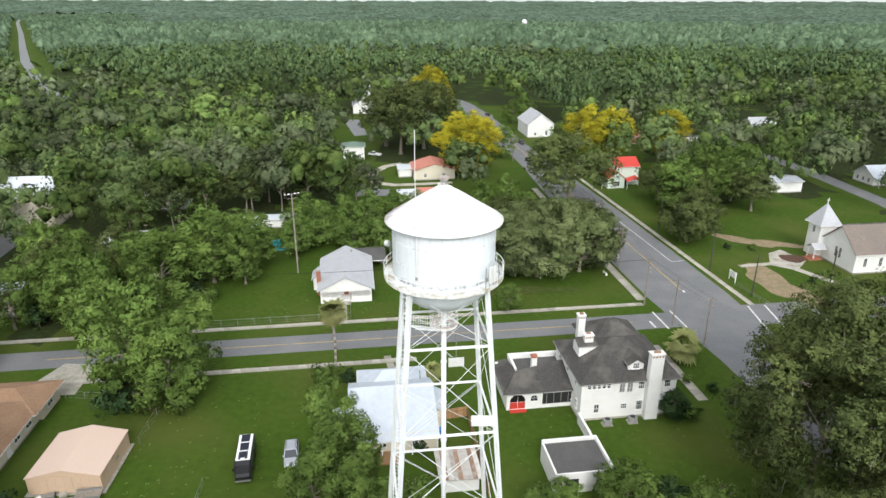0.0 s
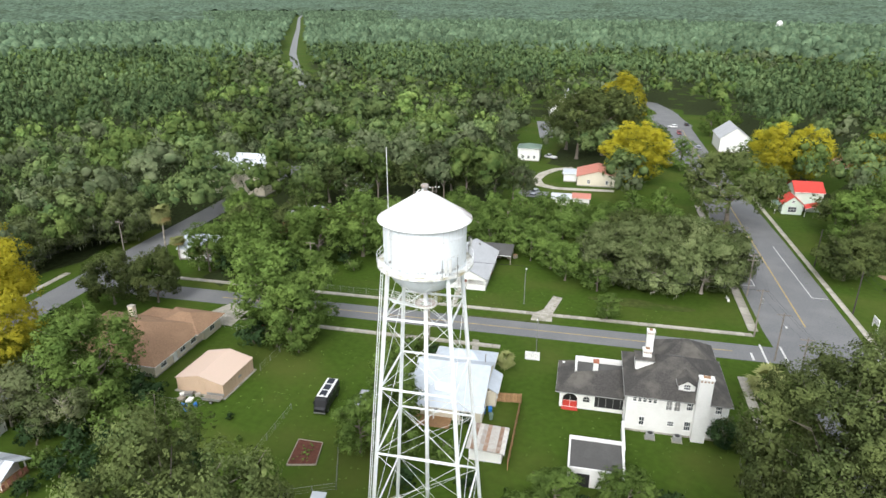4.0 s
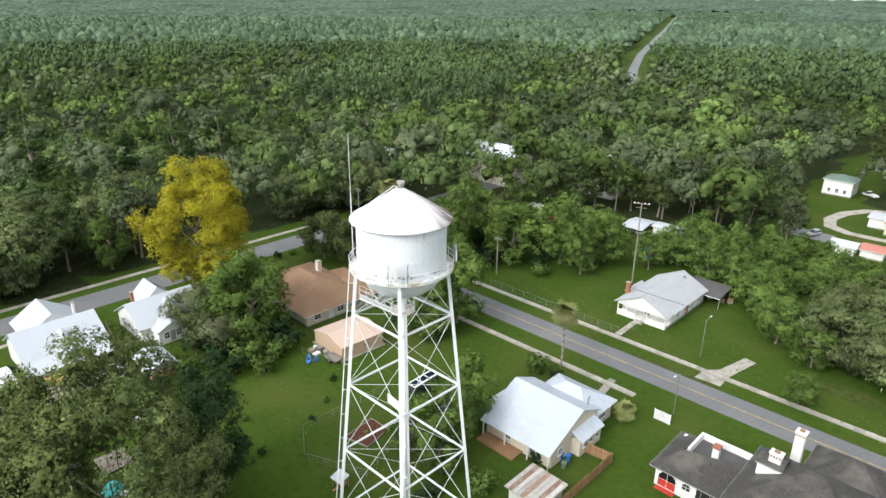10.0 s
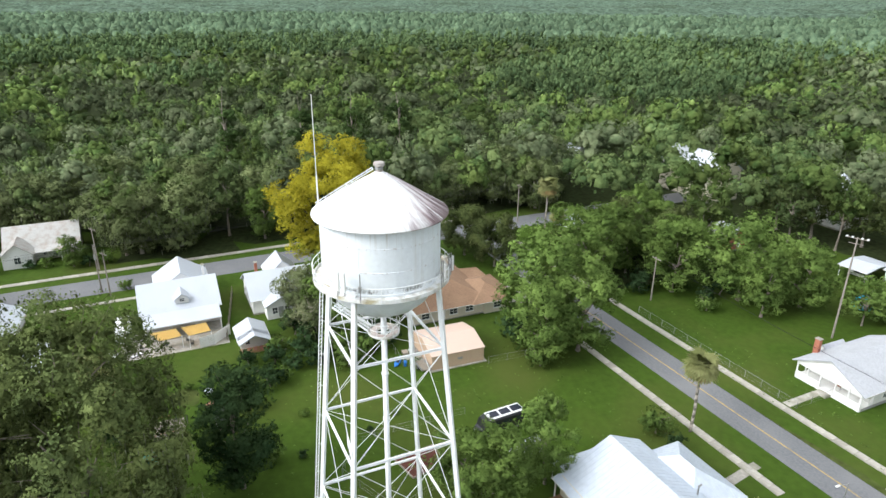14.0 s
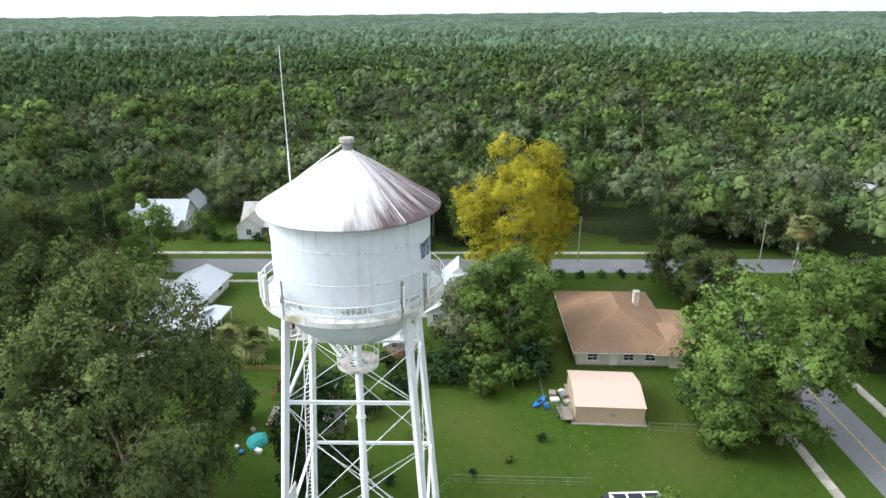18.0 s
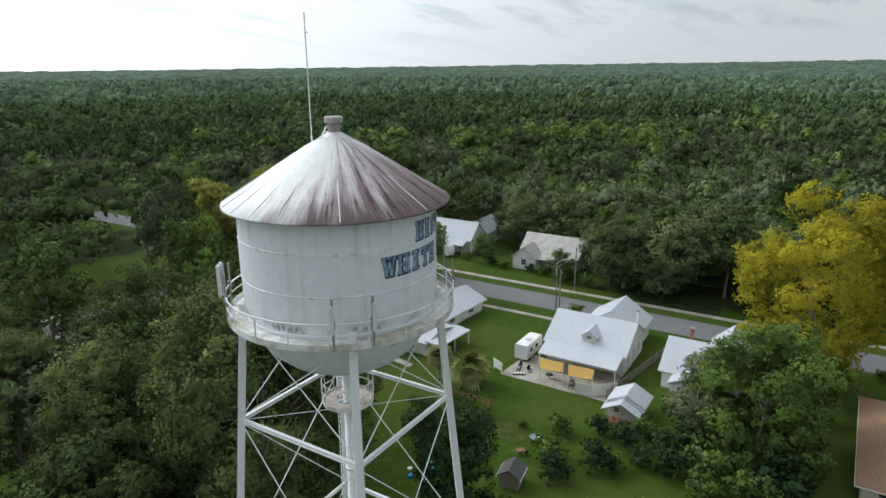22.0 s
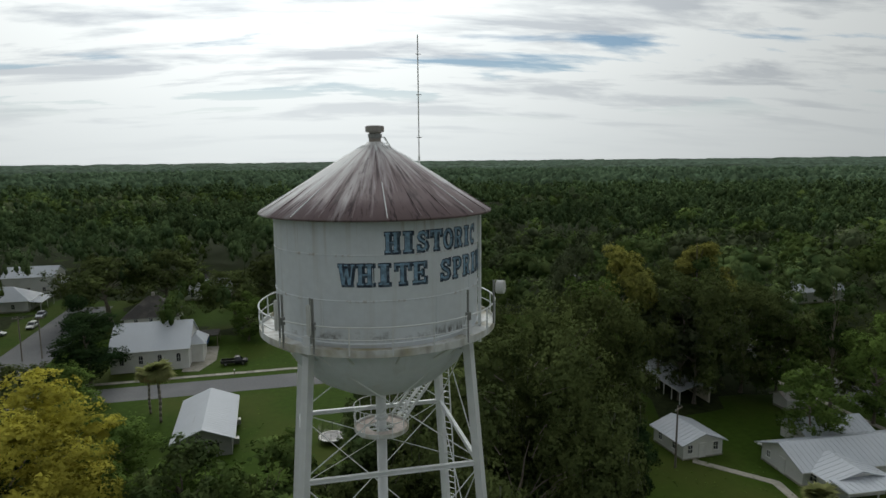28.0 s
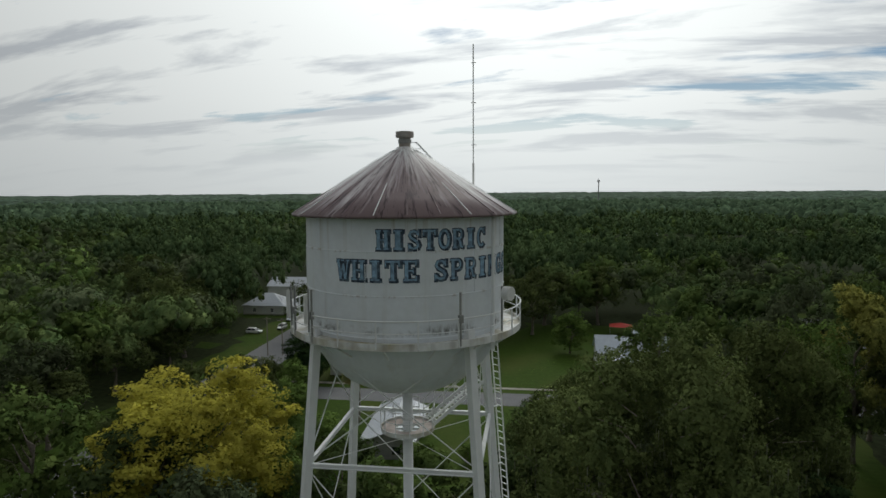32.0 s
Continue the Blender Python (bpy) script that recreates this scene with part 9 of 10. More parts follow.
for sx in (-1, 1):
    for k in range(2):
        part("side_window", box(sx * 1.15, -2.0 + k * 2.1, 1.5, 0.04, 1.0, 0.6), M_GLASS, v)
    part("stripe", box(sx * 1.155, -0.9, 1.05, 0.02, 4.6, 0.14), M_GREY, v)
part("roof_unit", box(0, -0.8, 2.9, 0.8, 0.9, 0.25), M_PANEL, v)
wheels(v, 1.12, (-2.0, 2.3), 0.38)
v = thing("flat_trailer", -57.4, -57.7, 30, "small white and yellow trailer on the grass", "trailer")
part("bed", box(0, 0, 0.5, 1.8, 3.2, 0.12), M_CARWHITE, v)
part("load", box(0.1, 0.3, 0.62, 1.4, 2.0, 0.5), M_SAIL, v, "yellow covered load")
part("drawbar", beam(bmesh.new(), (0, 1.6, 0.5), (0, 2.8, 0.42), 0.1, 0.08), M_STEEL, v)
wheels(v, 0.95, (-0.2,), 0.3, 0.18)
v = thing("cargo_trailer", -43.1, 15.0, 100, "low grey trailer beside the tan shed", "trailer")
part("bed", box(0, 0, 0.5, 1.6, 3.0, 0.1), M_GREYWOOD, v)
for sx in (-1, 1):
    part("side_rail", box(sx * 0.8, 0, 0.6, 0.06, 3.0, 0.35), M_STEEL, v)
part("drawbar", beam(bmesh.new(), (0, 1.5, 0.5), (0, 2.5, 0.45), 0.1, 0.08), M_STEEL, v)
wheels(v, 0.95, (0,), 0.3, 0.18)

# carport by the chapel
v = thing("open_carport", 39.5, -126.5, 8, "low open carport with dark flat roof beside the chapel", "carport")
add_roof(v, [[(-3, -3.2, 2.5), (3, -3.2, 2.5), (3, 3.2, 2.8), (-3, 3.2, 2.8)]], M_SLATE, False)
posts(v, [(-2.8, -3), (2.8, -3), (-2.8, 3), (2.8, 3)], 0, 2.5, mat=M_GREYWOOD)


# ---- poles and wires ----
def utility_pole(x, y, height, turn, arms=1, lamp=False, drum=False, mat=M_POLE):
    v = thing("utility_pole", x, y, turn, ("weathered wooden utility pole with crossarm" if arms else "slim dark tarred wooden utility pole") + (" and street lamp" if lamp else ""), "utility pole", "utility poles")
    part("pole", tube((0, 0, -0.1), (0, 0, height), 0.16, 10, 0.10), mat, v)
    for k in range(arms):
        arm = part("crossarm", box(0, 0.12, height - 0.5 - k * 1.1, 2.3, 0.10, 0.13), M_POLE, v)
        for dx in (-1.0, -0.45, 0.45, 1.0):
            part("insulator", tube((dx, 0.12, height - 0.37 - k * 1.1), (dx, 0.12, height - 0.18 - k * 1.1), 0.05, 8, 0.035), M_STEEL, arm)
    if drum:
        part("transformer", tube((0.32, 0, height - 2.9), (0.32, 0, height - 1.9), 0.22, 12), M_STEEL, v, "grey transformer drum")
    if lamp:
        a = part("lamp_arm", tube((0, 0, height - 2.0), (0, -2.0, height - 1.6), 0.035, 6), M_STEEL, v)
        part("lamp_head", box(0, -2.25, height - 1.68, 0.25, 0.6, 0.14), M_PANEL, a)
    return v


LINE_MAIN = ((45.9, 51.7, 9.5), (43.3, 60.2, 9.5), (40.5, 68.7, 10.0), (40.4, 87.8, 10.0), (39.5, 106.5, 10.0), (33.0, 150.0, 10.0), (27.5, 195.0, 10.0))
LINE_EAST = ((63.8, 72.6, 9.0), (60.4, 86.1, 9.5), (57.0, 112.0, 9.5))
LINE_WEST = ((-103.6, 57.6, 10.0), (-100.8, 20.0, 10.0), (-87.6, -37.2, 10.0), (-80.0, -95.0, 10.0))
LINE_SOUTH = ((76.0, -118.0, 10.0), (82.0, -160.0, 10.0), (88.0, -205.0, 10.0))
LINE_SIDE = ((-53.8, 63.7, 9.0), (-4.4, 67.1, 9.0), (40.5, 68.7, 10.0))
for x, y, hgt in LINE_EAST + ((81.2, 75.4, 9.0),):
    utility_pole(x, y, hgt, 7.5, 0, mat=M_TARRED)
for n, (x, y, hgt) in enumerate(LINE_MAIN + LINE_WEST + LINE_SOUTH + LINE_SIDE[:1]):
    utility_pole(x, y, hgt, 7.5, 1 + (n % 3 == 0), n in (1, 10), n in (2, 9))
for x, y, hgt in ((-99.6, -39.5, 9.5), (-40.9, -54.1, 9.0), (-85.6, -35.4, 9.0), (72.7, -119.6, 9.5)):
    utility_pole(x, y, hgt, 40)
for nm, line in (("main_street_wires", LINE_MAIN), ("east_wires", LINE_EAST), ("west_wires", LINE_WEST), ("south_wires", LINE_SOUTH), ("side_street_wires", LINE_SIDE)):
    v = thing(nm, 0, 0, 0, "black overhead wires slung from pole to pole", "wires")
    for (x0, y0, h0), (x1, y1, h1) in zip(line, line[1:]):
        for dx in (-1.0, 0.45, 1.0):
            sag = 0.012 * math.hypot(x1 - x0, y1 - y0)
            pts = [(x0 + dx + (x1 - x0) * k / 8, y0 + (y1 - y0) * k / 8, h0 - 0.2 + (h1 - h0) * k / 8 - 4 * sag * (k / 8) * (1 - k / 8)) for k in range(9)]
            bm = loft([[(p[0] - 0.014, p[1], p[2]), (p[0] + 0.014, p[1], p[2]), (p[0], p[1], p[2] + 0.024)] for p in pts])
            part("wire", bm, M_BLACK, v)

v = thing("flood_light_pole", -32, 85, 30, "tall bare pole with a crossbar of lights at its top", "pole")
part("pole", tube((0, 0, -0.1), (0, 0, 18.5), 0.17, 10, 0.11), M_POLE, v)
part("crossbar", box(0, 0, 18.2, 3.4, 0.12, 0.12), M_POLE, v)
part("crossbar", box(0, 0, 17.3, 2.2, 0.1, 0.1), M_POLE, v)
for dx in (-1.5, -0.7, 0.7, 1.5):
    part("light", box(dx, -0.1, 18.32, 0.3, 0.25, 0.2), M_PANEL, v)
for x, y, tn in ((2.4, 48.4, 187), (-4.4, 67.1, 7)):
    v = thing("street_lamp", x, y, tn, "slim grey street lamp with a short arm", "street lamp", "street lamps")
    part("pole", tube((0, 0, -0.1), (0, 0, 7.2), 0.08, 8, 0.055), M_STEEL, v)
    a = part("arm", tube((0, 0, 7.1), (0, 1.5, 7.45), 0.035, 6), M_STEEL, v)
    part("lamp_head", box(0, 1.75, 7.4, 0.22, 0.55, 0.12), M_PANEL, a)
v = thing("cell_tower", 24, -1310, 0, "far slim lattice mast with antennas at its top", "mast")
part("mast", tube((0, 0, 0), (0, 0, 59), 1.6, 6, 0.9), M_STEEL, v)
for k in range(6):
    part("antenna", box(2.2 * math.cos(k * 1.047), 2.2 * math.sin(k * 1.047), 55, 0.8, 0.8, 4.5), M_STEEL, v)
part("spike", tube((0, 0, 59), (0, 0, 63), 0.3, 6), M_STEEL, v)
v = thing("far_water_tank", 165, 1290, 0, "far white water tank above the woods", "water tower")
part("tank", lathe([(0.1, 16), (3, 17), (4.5, 19), (5, 21), (4.5, 23), (3, 25), (0.1, 26)], 20), M_WHITE, v, smooth=True)
for k in range(4):
    part("leg", tube((5 * math.cos(k * 1.571), 5 * math.sin(k * 1.571), 0), (4.5 * math.cos(k * 1.571), 4.5 * math.sin(k * 1.571), 19), 0.4, 8), M_WHITE, v)


# ---- yard things ----
v = thing("vegetable_bed", 0, 0, 0, "dark red soil vegetable bed with pale edging boards", "garden bed")
bed = [Vector(p) for p in ((-24.8, 11.2, 0), (-21.1, 11.7, 0), (-19.6, 7.2, 0), (-23.4, 5.8, 0))]
bm = bmesh.new()
lo = [bm.verts.new(p + Vector((0, 0, -0.02))) for p in bed]
hi = [bm.verts.new(p + Vector((0, 0, 0.16))) for p in bed]
bm.faces.new(hi)
for k in range(4):
    bm.faces.new((lo[k], lo[(k + 1) % 4], hi[(k + 1) % 4], hi[k]))
bmesh.ops.recalc_face_normals(bm, faces=bm.faces)
part("soil", bm, M_SOIL, v)
for k in range(4):
    part("edging", beam(bmesh.new(), bed[k] + Vector((0, 0, 0.12)), bed[(k + 1) % 4] + Vector((0, 0, 0.12)), 0.1, 0.26), M_GREYWOOD, v)
vr = random.Random(3)
for k in range(16):
    p = bed[0].lerp(bed[1], vr.uniform(0.1, 0.9)).lerp(bed[3].lerp(bed[2], vr.uniform(0.1, 0.9)), vr.uniform(0.1, 0.9))
    cs = np.array([(p.x, p.y, 0.3)])
    shared("plant", leaf_mesh("plant", [leaf_cloud(cs, np.array([0.25]), 14, 0.11, np.random.default_rng(k), np.array([(0, 0, 1.0)]))], M_ASH), v)

v = thing("chicken_coop", -15.1, 0.3, 12, "small coop with a white sheet roof on posts", "coop")
add_roof(v, [[(-0.95, -0.8, 1.55), (0.95, -0.8, 1.55), (0.95, 0.8, 1.85), (-0.95, 0.8, 1.85)]], M_WTIN, th=0.05)
posts(v, [(-0.8, -0.65), (0.8, -0.65), (-0.8, 0.65), (0.8, 0.65)], 0, 1.55, 0.08, M_GREYWOOD)
part("box", box(0, 0.1, 0.5, 1.4, 1.0, 0.8), M_WOOD, v)
part("ramp", box(0, -0.85, 0.2, 0.4, 0.9, 0.05), M_WOOD, v)

v = thing("blue_kayak", -45.8, 11.7, 60, "blue plastic kayak lying by the tan shed", "kayak")
part("hull", loft([[(-0.05, -1.7, 0.3), (0.05, -1.7, 0.3), (0.05, -1.7, 0.36), (-0.05, -1.7, 0.36)], [(-0.33, -0.8, 0.02), (0.33, -0.8, 0.02), (0.38, -0.8, 0.34), (-0.38, -0.8, 0.34)], [(-0.36, 0.6, 0.0), (0.36, 0.6, 0.0), (0.4, 0.6, 0.34), (-0.4, 0.6, 0.34)], [(-0.05, 1.7, 0.3), (0.05, 1.7, 0.3), (0.05, 1.7, 0.36), (-0.05, 1.7, 0.36)]]), M_BLUE, v)
part("seat_well", box(0, 0.0, 0.33, 0.5, 0.9, 0.03), M_BLACK, v)
for k, (dx, dy, sx, sy, sz, mt) in enumerate(((0, 0, 1.1, 0.9, 0.5, M_GREYWOOD), (1.4, 0.3, 0.9, 1.2, 0.35, M_WHITE), (0.2, 1.5, 1.3, 0.8, 0.6, M_STEEL), (1.7, 1.9, 0.8, 0.8, 0.4, M_CONCRETE), (-0.9, 1.2, 0.7, 0.9, 0.3, M_WHITE), (0.9, 2.7, 1.2, 0.6, 0.45, M_GREYWOOD))):
    v = thing("stacked_materials", -48.2 + dx, 13.5 + dy, 12 * k, ("grey timber", "white panel", "grey metal", "pale block", "white board", "grey timber")[k] + " stack stored beside the tan shed", "materials", "stacks by the shed")
    n = 3
    for q in range(n):
        part("layer", box(0.03 * q, -0.02 * q, sz * q / n, sx, sy, sz / n - 0.02), mt, v)
v = thing("blue_barrel", -44.6, 12.6, 0, "blue plastic barrel by the shed", "barrel")
part("barrel", lathe([(0.02, 0), (0.27, 0.0), (0.3, 0.25), (0.28, 0.3), (0.3, 0.35), (0.3, 0.6), (0.28, 0.85), (0.02, 0.88)], 16), M_BLUE, v, smooth=True)
for x, y, mt, lb in ((-1.2, 26.9, M_BLUE, "blue wheeled bin by the tin roof house"), (-0.3, 27.4, M_BLUE, "blue wheeled bin by the tin roof house"), (0.3, 25.8, M_GREENROOF, "dark green wheeled bin by the tin roof house")):
    v = thing("wheeled_bin", x, y, 20, lb, "bin", "bins")
    part("bin", loft([[(-0.22, -0.25, 0.05), (0.22, -0.25, 0.05), (0.22, 0.2, 0.05), (-0.22, 0.2, 0.05)], [(-0.3, -0.33, 1.0), (0.3, -0.33, 1.0), (0.3, 0.3, 1.0), (-0.3, 0.3, 1.0)]]), mt, v)
    part("lid", box(0, 0, 1.0, 0.64, 0.7, 0.06), mt, v)
    part("wheel", tube((-0.26, 0.25, 0.12), (0.26, 0.25, 0.12), 0.12, 10), M_RUBBER, v)
for x, y in ((23.6, 29.6), (27.4, 30.2)):
    v = thing("air_conditioner", x, y, 7.5, "grey air conditioning unit at the foot of the wall", "air conditioner", "cooling units")
    part("slab", box(0, 0, 0, 1.5, 1.1, 0.1), M_CONCRETE, v)
    part("case", box(0, 0, 0.1, 1.15, 0.85, 0.85), M_GREY, v)
    part("fan_grille", tube((0, 0, 0.95), (0, 0, 1.0), 0.38, 16), M_BLACK, v)
    for k in range(6):
        part("louvre", box(0, -0.43, 0.22 + k * 0.11, 1.0, 0.02, 0.04), M_STEEL, v)
def bench(x, y, turn, mt, lb):
    v = thing("bench", x, y, turn, lb, "bench")
    for k in range(3):
        part("slat", box(0, -0.15 + 0.15 * k, 0.43, 1.6, 0.11, 0.04), mt, v)
    for k in range(2):
        part("back_slat", box(0, 0.26, 0.6 + k * 0.18, 1.6, 0.04, 0.12), mt, v)
    for sx in (-0.7, 0.7):
        part("leg", box(sx, 0, 0, 0.07, 0.45, 0.43), mt, v)
        part("back_post", box(sx, 0.24, 0.4, 0.07, 0.06, 0.45), mt, v)


bench(36.4, 84.2, 100, M_WHITE, "white bench facing the main street")
bench(22.0, 31.5, 187, M_WHITE, "white bench against the mansion wall")

# driveways and walks
patch("ranch_drive", [(-66.0, 36.2), (-63.0, 46.5), (-57.6, 46.0), (-56.6, 37.4)], 0.03, M_CONCRETE, "pale concrete drive before the brown-roofed house", "driveway")
patch("cottage_drive", [(-1.4, 60.4), (2.8, 61.2), (2.2, 64.5), (2.8, 73.0), (0.7, 73.2), (0.0, 66.0), (-1.6, 63.6)], 0.035, M_CONCRETE, "broken concrete drive beside the white cottage", "driveway")
patch("cottage_path", [(-19.2, 62.2), (-18.0, 62.4), (-19.0, 69.0), (-20.2, 68.9)], 0.035, M_CONCRETE, "narrow concrete walk to the cottage porch", "path")
patch("tin_house_path", [(-8.1, 41.8), (-6.8, 42.0), (-8.8, 49.0), (-10.0, 48.8)], 0.035, M_CONCRETE, "narrow concrete walk to the tin roof house", "path")
patch("curved_drive", [(-15.5, 191.5), (-21.5, 187), (-25.3, 178), (-25.7, 168), (-22.4, 160.3), (-16, 157.9), (-8, 158.9), (4, 161.5), (3.6, 164.0), (-8, 161.8), (-15.4, 160.9), (-20.2, 163.2), (-22.5, 169), (-22.0, 177), (-19.2, 184.3), (-14.0, 189.3)], 0.035, M_CONCRETE, "curving pale concrete drive by the red-roofed hall", "driveway")
patch("lane_end", [(-27, 146), (-16.5, 146.5), (-16.5, 154), (-26, 153.5)], 0.03, M_PALEROAD, "grey asphalt turning place below the curved drive", "driveway")
patch("chapel_drive_north", [(-50, 286), (-42, 287), (-33.5, 246), (-39, 243)], 0.03, M_PALEROAD, "pale drive below the northern chapel", "driveway")
patch("parking_lot", [(1.0, 318), (16, 345), (28, 300), (24.5, 268), (12, 262)], 0.02, M_ASPHALT, "grey asphalt lot beside the main street", "parking lot")
patch("street_apron", [town(53, 205), town(53, 285), town(44, 285), town(44, 205)], 0.022, M_PALEROAD, "pale parking apron along the main street", "parking lot")
patch("chapel_drive", [(40.6, -113.0), (42.0, -124.0), (36.0, -124.0), (34.2, -113.0), (36, -106), (39.5, -106)], 0.03, M_CONCRETE, "pale concrete drive beside the chapel", "driveway")
patch("worn_grass_street", blob(-10, 57.9, 12, 1.4, 0.13, seed=14, rough=0.3), 0.012, M_WORN, "worn verge along the side street")
patch("fire_pit_sand", blob(-45.5, -20.0, 2.4, 2.2, 0, seed=15), 0.02, M_WORN, "round sandy spot in the back yard")

# patio of the white porch house
v = thing("shade_sails", 0, 0, 0, "two yellow shade sails slung on posts over the patio", "shade sail")
for pts in (((-59.5, -24.2, 2.3), (-60.5, -20.9, 2.3), (-62.5, -21.9, 2.75), (-61.9, -25.8, 2.75)), ((-60.1, -19.8, 2.3), (-61.0, -16.4, 2.3), (-63.4, -17.2, 2.75), (-62.6, -21.1, 2.75))):
    g = []
    for i in range(7):
        for j in range(7):
            a, b = Vector(pts[0]).lerp(Vector(pts[1]), i / 6), Vector(pts[3]).lerp(Vector(pts[2]), i / 6)
            p = a.lerp(b, j / 6)
            p.z -= 0.12 * (i / 6) * (1 - i / 6) * 4 * (j / 6) * (1 - j / 6) * 2
            g.append(p)
    bm = bmesh.new()
    vs = [bm.verts.new(p) for p in g]
    for i in range(6):
        for j in range(6):
            bm.faces.new((vs[i * 7 + j], vs[i * 7 + j + 1], vs[i * 7 + j + 8], vs[i * 7 + j + 7]))
    bmesh.ops.solidify(bm, geom=bm.faces[:], thickness=0.015)
    part("sail", bm, M_SAIL, v, smooth=True)
for x, y in ((-59.5, -24.2), (-60.5, -20.9), (-60.1, -19.8), (-61.0, -16.4)):
    part("post", tube((x, y, 0), (x, y, 2.36), 0.05, 8), M_CARWHITE, v)
for x, y, tn in ((-60.5, -28.5, 20), (-62.0, -29.2, 80), (-61.6, -27.2, 150), (-61.0, -19.6, 10), (-62.4, -20.2, 200)):
    v = thing("garden_chair", x, y, tn, "dark metal garden chair on the patio", "chair", "patio chairs")
    part("seat", box(0, 0, 0.4, 0.55, 0.55, 0.06), M_BLACK, v)
    part("backrest", box(0, 0.27, 0.45, 0.55, 0.05, 0.55), M_BLACK, v)
    for sx in (-0.24, 0.24):
        for sy in (-0.24, 0.24):
            part("leg", tube((sx, sy, 0), (sx, sy, 0.4), 0.025, 6), M_BLACK, v)
v = thing("patio_table", -61.5, -23.6, 0, "dark round patio table under the sail", "table")
part("tabletop", tube((0, 0, 0.7), (0, 0, 0.74), 0.6, 18), M_BLACK, v)
part("pedestal", tube((0, 0, 0), (0, 0, 0.7), 0.05, 8), M_BLACK, v)
part("foot", tube((0, 0, 0), (0, 0, 0.04), 0.3, 14), M_BLACK, v)
v = thing("striped_lounger", -59.8, -28.0, 40, "low lounger with grey and white striped cushion", "lounger")
part("frame", box(0, 0, 0.12, 0.7, 1.8, 0.12), M_BLACK, v)
for k in range(8):
    part("stripe", box(0, -0.78 + k * 0.22, 0.24, 0.66, 0.2, 0.08), M_WHITE if k % 2 else M_GREY, v)
v = thing("white_sign_panel", -58.6, -31.1, 70, "plain white panel standing on two posts", "panel")
part("panel", box(0, 0, 0.5, 2.2, 0.08, 1.4), M_WHITE, v)
posts(v, [(-1.0, 0.08), (1.0, 0.08)], 0, 1.9, 0.1)
v = thing("play_shed", -36.6, -14.2, 15, "small dark shed with a gabled grey roof", "shed")
part("wall", wall_block(2.4, 2.2, 1.7, 2.4, "x"), M_GREYWOOD, v)
add_roof(v, gable_polys(2.5, 2.3, 1.7, 2.5, 0.25), M_TAR, False, th=0.08)
part("opening", box(0.2, -1.11, 0.1, 1.0, 0.06, 1.4), M_DARK, v)
v = thing("metal_tub", -45.7, -16.7, 0, "pale metal tub on the grass", "tub")
part("tub", lathe([(0.02, 0.02), (0.5, 0.0), (0.62, 0.5), (0.66, 0.52), (0.58, 0.48), (0.46, 0.1), (0.02, 0.08)], 18), M_WTIN, v, smooth=True)
v = thing("wheelbarrow", -42.0, -16.4, 50, "rusty wheelbarrow standing on the grass", "wheelbarrow")
part("tray", loft([[(-0.25, -0.35, 0.35), (0.25, -0.35, 0.35), (0.25, 0.3, 0.35), (-0.25, 0.3, 0.35)], [(-0.4, -0.55, 0.65), (0.4, -0.55, 0.65), (0.4, 0.5, 0.65), (-0.4, 0.5, 0.65)]]), M_RUST, v)
part("wheel", tube((-0.06, 0.75, 0.2), (0.06, 0.75, 0.2), 0.2, 12), M_RUBBER, v)
for sx in (-0.25, 0.25):
    part("handle", tube((sx, -1.2, 0.6), (sx * 0.3, 0.75, 0.25), 0.025, 6), M_GREYWOOD, v)
    part("leg", tube((sx, -0.4, 0.0), (sx, -0.3, 0.4), 0.025, 6), M_STEEL, v)
# heap under a tarpaulin and the low deck beside it
v = thing("tarpaulin_heap", -32.5, -23.0, 0, "teal tarpaulin thrown over a heap of things", "tarpaulin")
part("cover", loft([[(1.7 * r * math.cos(a) * (1 + 0.12 * math.sin(3 * a + z)), 1.2 * r * math.sin(a) * (1 + 0.15 * math.cos(4 * a)), z) for a in [6.283 * k / 18 for k in range(18)]] for r, z in ((1.0, 0.0), (0.92, 0.35), (0.6, 0.75), (0.25, 0.9))]), M_TEAL, v)
for x, y, s, mt, lb in ((-30.6, -22.0, 0.8, M_WHITE, "white"), (-30.2, -24.0, 0.6, M_BLUE, "blue"), (-34.6, -24.4, 0.7, M_GREYWOOD, "grey"), (-31.2, -25.0, 0.5, M_WHITE, "white")):
    v = thing("yard_crate", x, y, 31 * s * 10, lb + " crate lying in the yard clutter", "crate", "yard clutter")
    part("box", box(0, 0, 0, s, s * 0.7, s * 0.5), mt, v)
    part("rim", box(0, 0, s * 0.5, s * 1.06, s * 0.76, 0.05), mt, v)
v = thing("low_deck", -38.0, -21.5, 7.5, "low weathered wooden deck in the back yard", "deck")
for k in range(14):
    part("plank", box(0, -1.8 + k * 0.28, 0.3, 4.2, 0.26, 0.04), M_GREYWOOD, v)
posts(v, [(-1.9, -1.7), (1.9, -1.7), (-1.9, 1.8), (1.9, 1.8)], 0, 1.2, 0.1, M_WOOD)
for sx in (-1.9, 1.9):
    part("rail", box(sx, 0.05, 1.1, 0.06, 3.5, 0.09), M_WOOD, v)
v = thing("red_canopy", -10.7, -164, 0, "bright red garden canopy on thin legs", "canopy")
part("canopy", loft([[(-3.2, -2.4, 2.5), (3.2, -2.4, 2.5), (3.2, 2.4, 2.5), (-3.2, 2.4, 2.5)], [(-0.2, -0.2, 3.4), (0.2, -0.2, 3.4), (0.2, 0.2, 3.4), (-0.2, 0.2, 3.4)]]), M_RED, v)
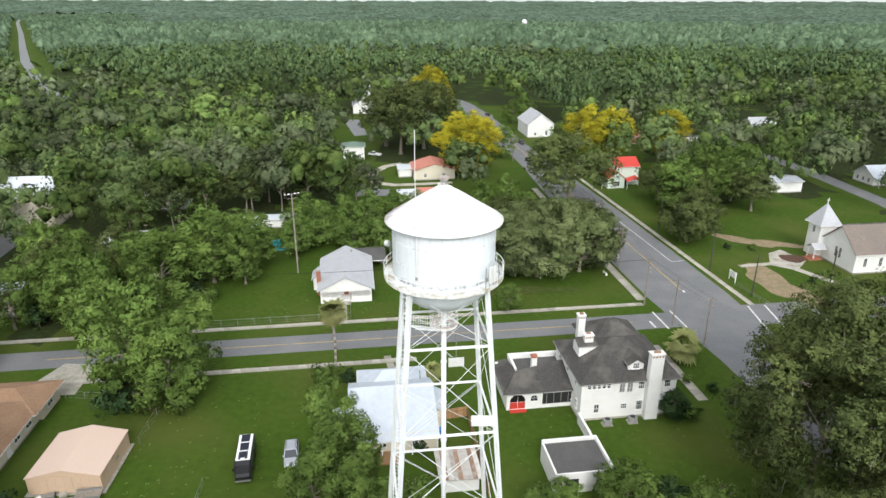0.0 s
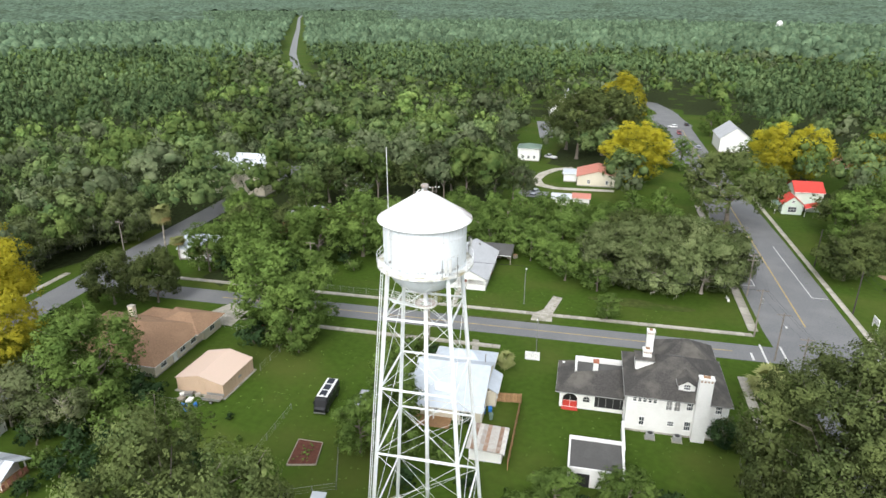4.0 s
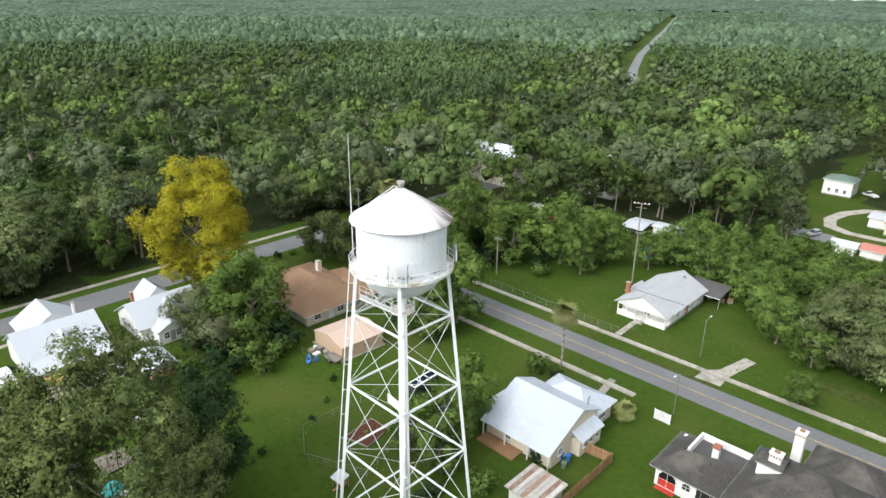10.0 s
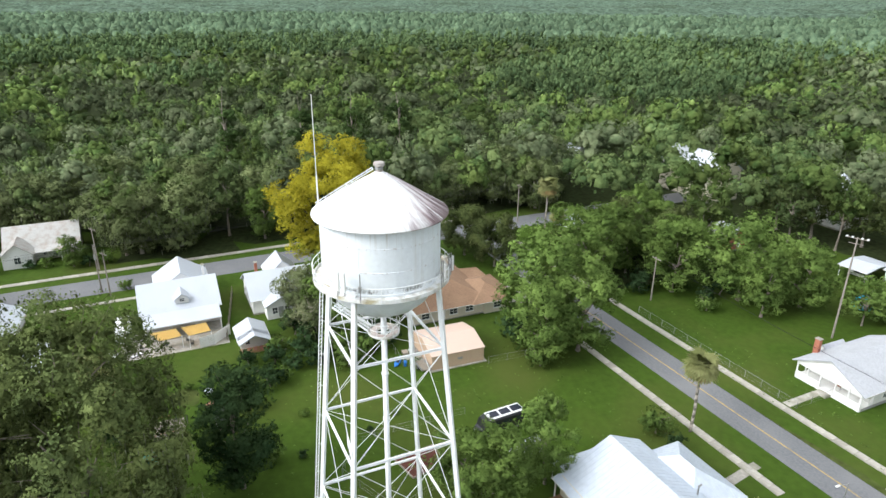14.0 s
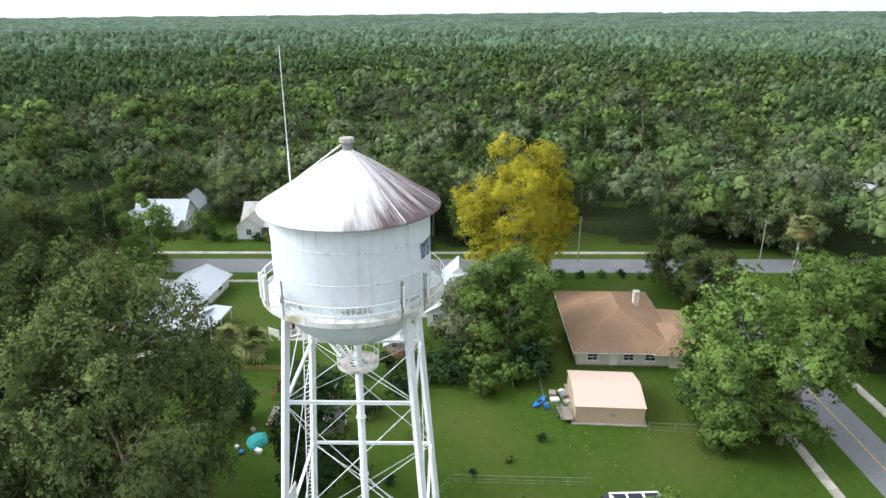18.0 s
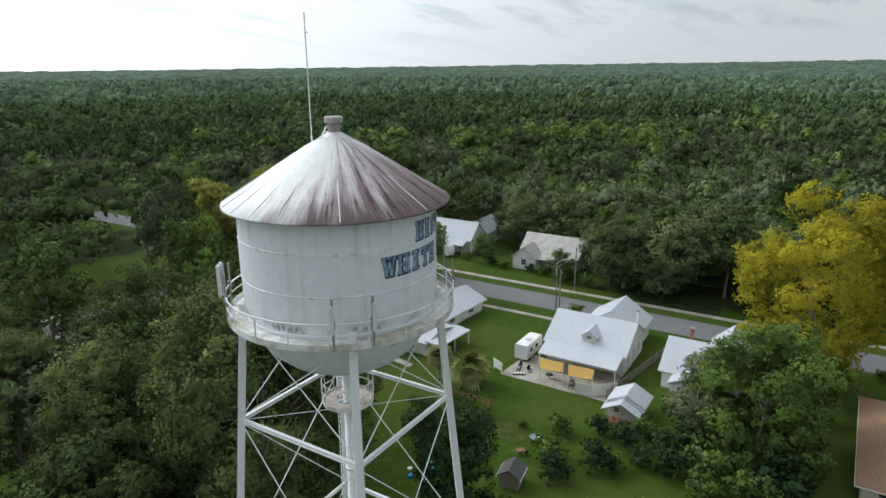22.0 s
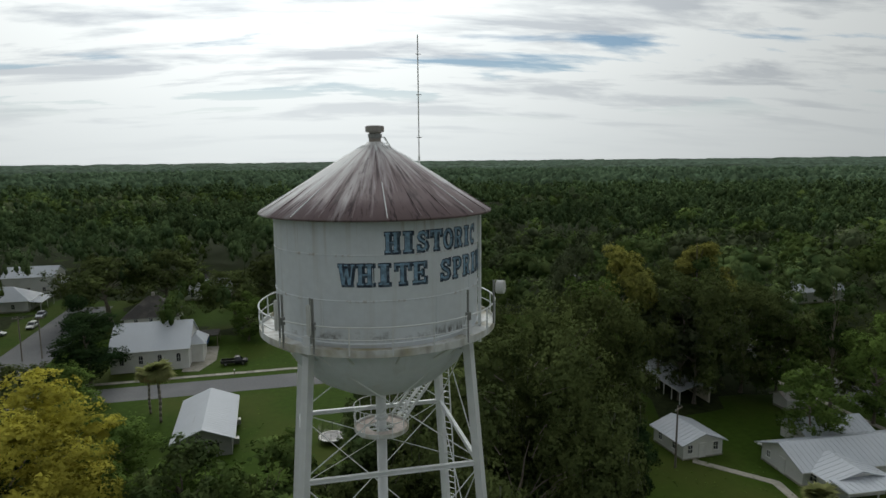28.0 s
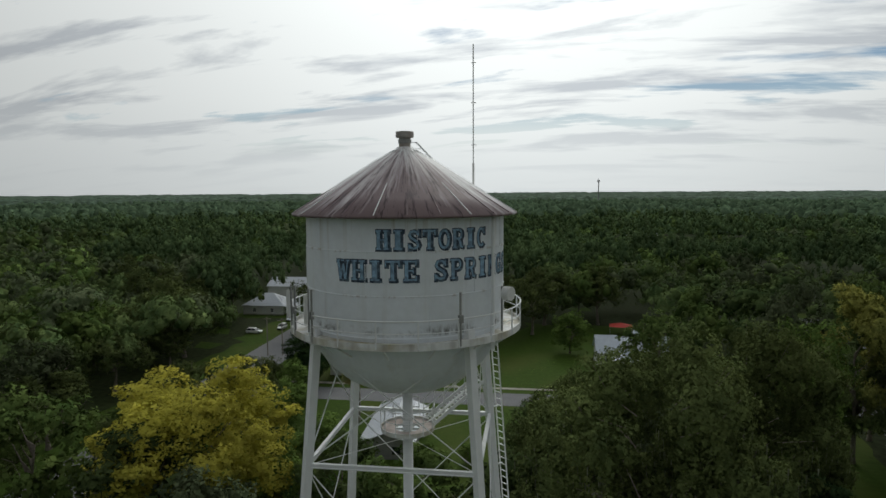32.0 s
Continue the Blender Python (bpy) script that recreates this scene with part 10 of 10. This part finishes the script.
posts(v, [(-3, -2.2), (3, -2.2), (3, 2.2), (-3, 2.2)], 0, 2.5, 0.08, M_STEEL)
v = thing("mailbox", 28.2, -102.3, 8, "grey mailbox on a wooden post by the road", "mailbox")
part("post", box(0, 0, 0, 0.1, 0.1, 1.05), M_GREYWOOD, v)
part("box", loft([[(-0.12, y, 1.05), (0.12, y, 1.05), (0.12, y, 1.2), (0.07, y, 1.28), (-0.07, y, 1.28), (-0.12, y, 1.2)] for y in (-0.25, 0.25)]), M_STEEL, v)
part("flag", box(0.14, 0.05, 1.15, 0.02, 0.05, 0.2), M_RED, v)
# trampoline with its net on the southern lawn
v = thing("trampoline", 7.0, -69.0, 0, "round trampoline with dark net and pale mat", "trampoline")
part("frame", ring_bar(2.0, 0.8, 0.05), M_STEEL, v)
part("mat", tube((0, 0, 0.78), (0, 0, 0.81), 1.7, 28), M_BLACK, v)
part("spring_pad", lathe([(1.68, 0.80), (1.98, 0.80), (1.98, 0.86), (1.68, 0.86), (1.68, 0.80)], 32), M_STEEL, v, "pale padded rim")
for k in range(8):
    a = k * 0.785
    part("pole", tube((2.05 * math.cos(a), 2.05 * math.sin(a), 0), (2.05 * math.cos(a), 2.05 * math.sin(a), 2.5), 0.03, 6), M_BLACK, v)
part("net_rim", ring_bar(2.05, 2.45, 0.02), M_BLACK, v)
for z in (1.0, 1.2, 1.4, 1.6, 1.8, 2.0, 2.2):
    part("net_band", ring_bar(2.05, z, 0.014), M_BLACK, v)
# church sign and the rail along the east walk
v = thing("church_sign", 63.2, 80.7, 100, "white church sign board on two posts", "sign")
part("board", box(0, 0, 0.9, 2.4, 0.16, 1.3), M_WHITE, v)
posts(v, [(-1.1, 0), (1.1, 0)], 0, 2.3, 0.14)
for k in range(4):
    for sy in (-0.09, 0.09):
        part("text_bar", box(0, sy, 1.1 + k * 0.25, 1.7 - 0.3 * (k % 2), 0.02, 0.09), M_GREY, v)
f = thing("walk_rail", 0, 0, 0, "grey pipe rail along the church walk", "railing")
a, b = Vector((62.6, 78.0, 0)), Vector((66.2, 62.5, 0))
for k in range(9):
    p = a.lerp(b, k / 8)
    part("post", tube(p, p + Vector((0, 0, 1.0)), 0.03, 6), M_STEEL, f)
for z in (0.55, 1.0):
    part("rail", tube(a + Vector((0, 0, z)), b + Vector((0, 0, z)), 0.025, 6), M_STEEL, f)


# weeds and tufts over the lawns
wr = np.random.default_rng(17)
tufts, kinds = [], []
for u0, u1, v0, v1, n in ((-48, -8, -18, 44, 420), (6, 44, 8, 30, 120), (-40, 34, 62, 74, 200), (-60, -30, -60, -20, 260), (66, 96, 66, 110, 160), (8, 40, -92, -60, 160), (-20, 26, -132, -106, 140)):
    for _ in range(n):
        x, y = town(wr.uniform(u0, u1), wr.uniform(v0, v1))
        tufts.append((x, y, 0.03))
tufts = np.array(tufts)
grown = wr.uniform(0.12, 0.42, len(tufts)) ** 1.3
tagged(new("lawn_weeds", leaf_mesh("lawn_weeds", [leaf_cloud(tufts, grown, 9, 0.10, wr, np.tile((0, 0, 1.0), (len(tufts), 1)))], M_ASH)), "low weeds and tufts scattered over the lawns", "weeds", kind="stuff")
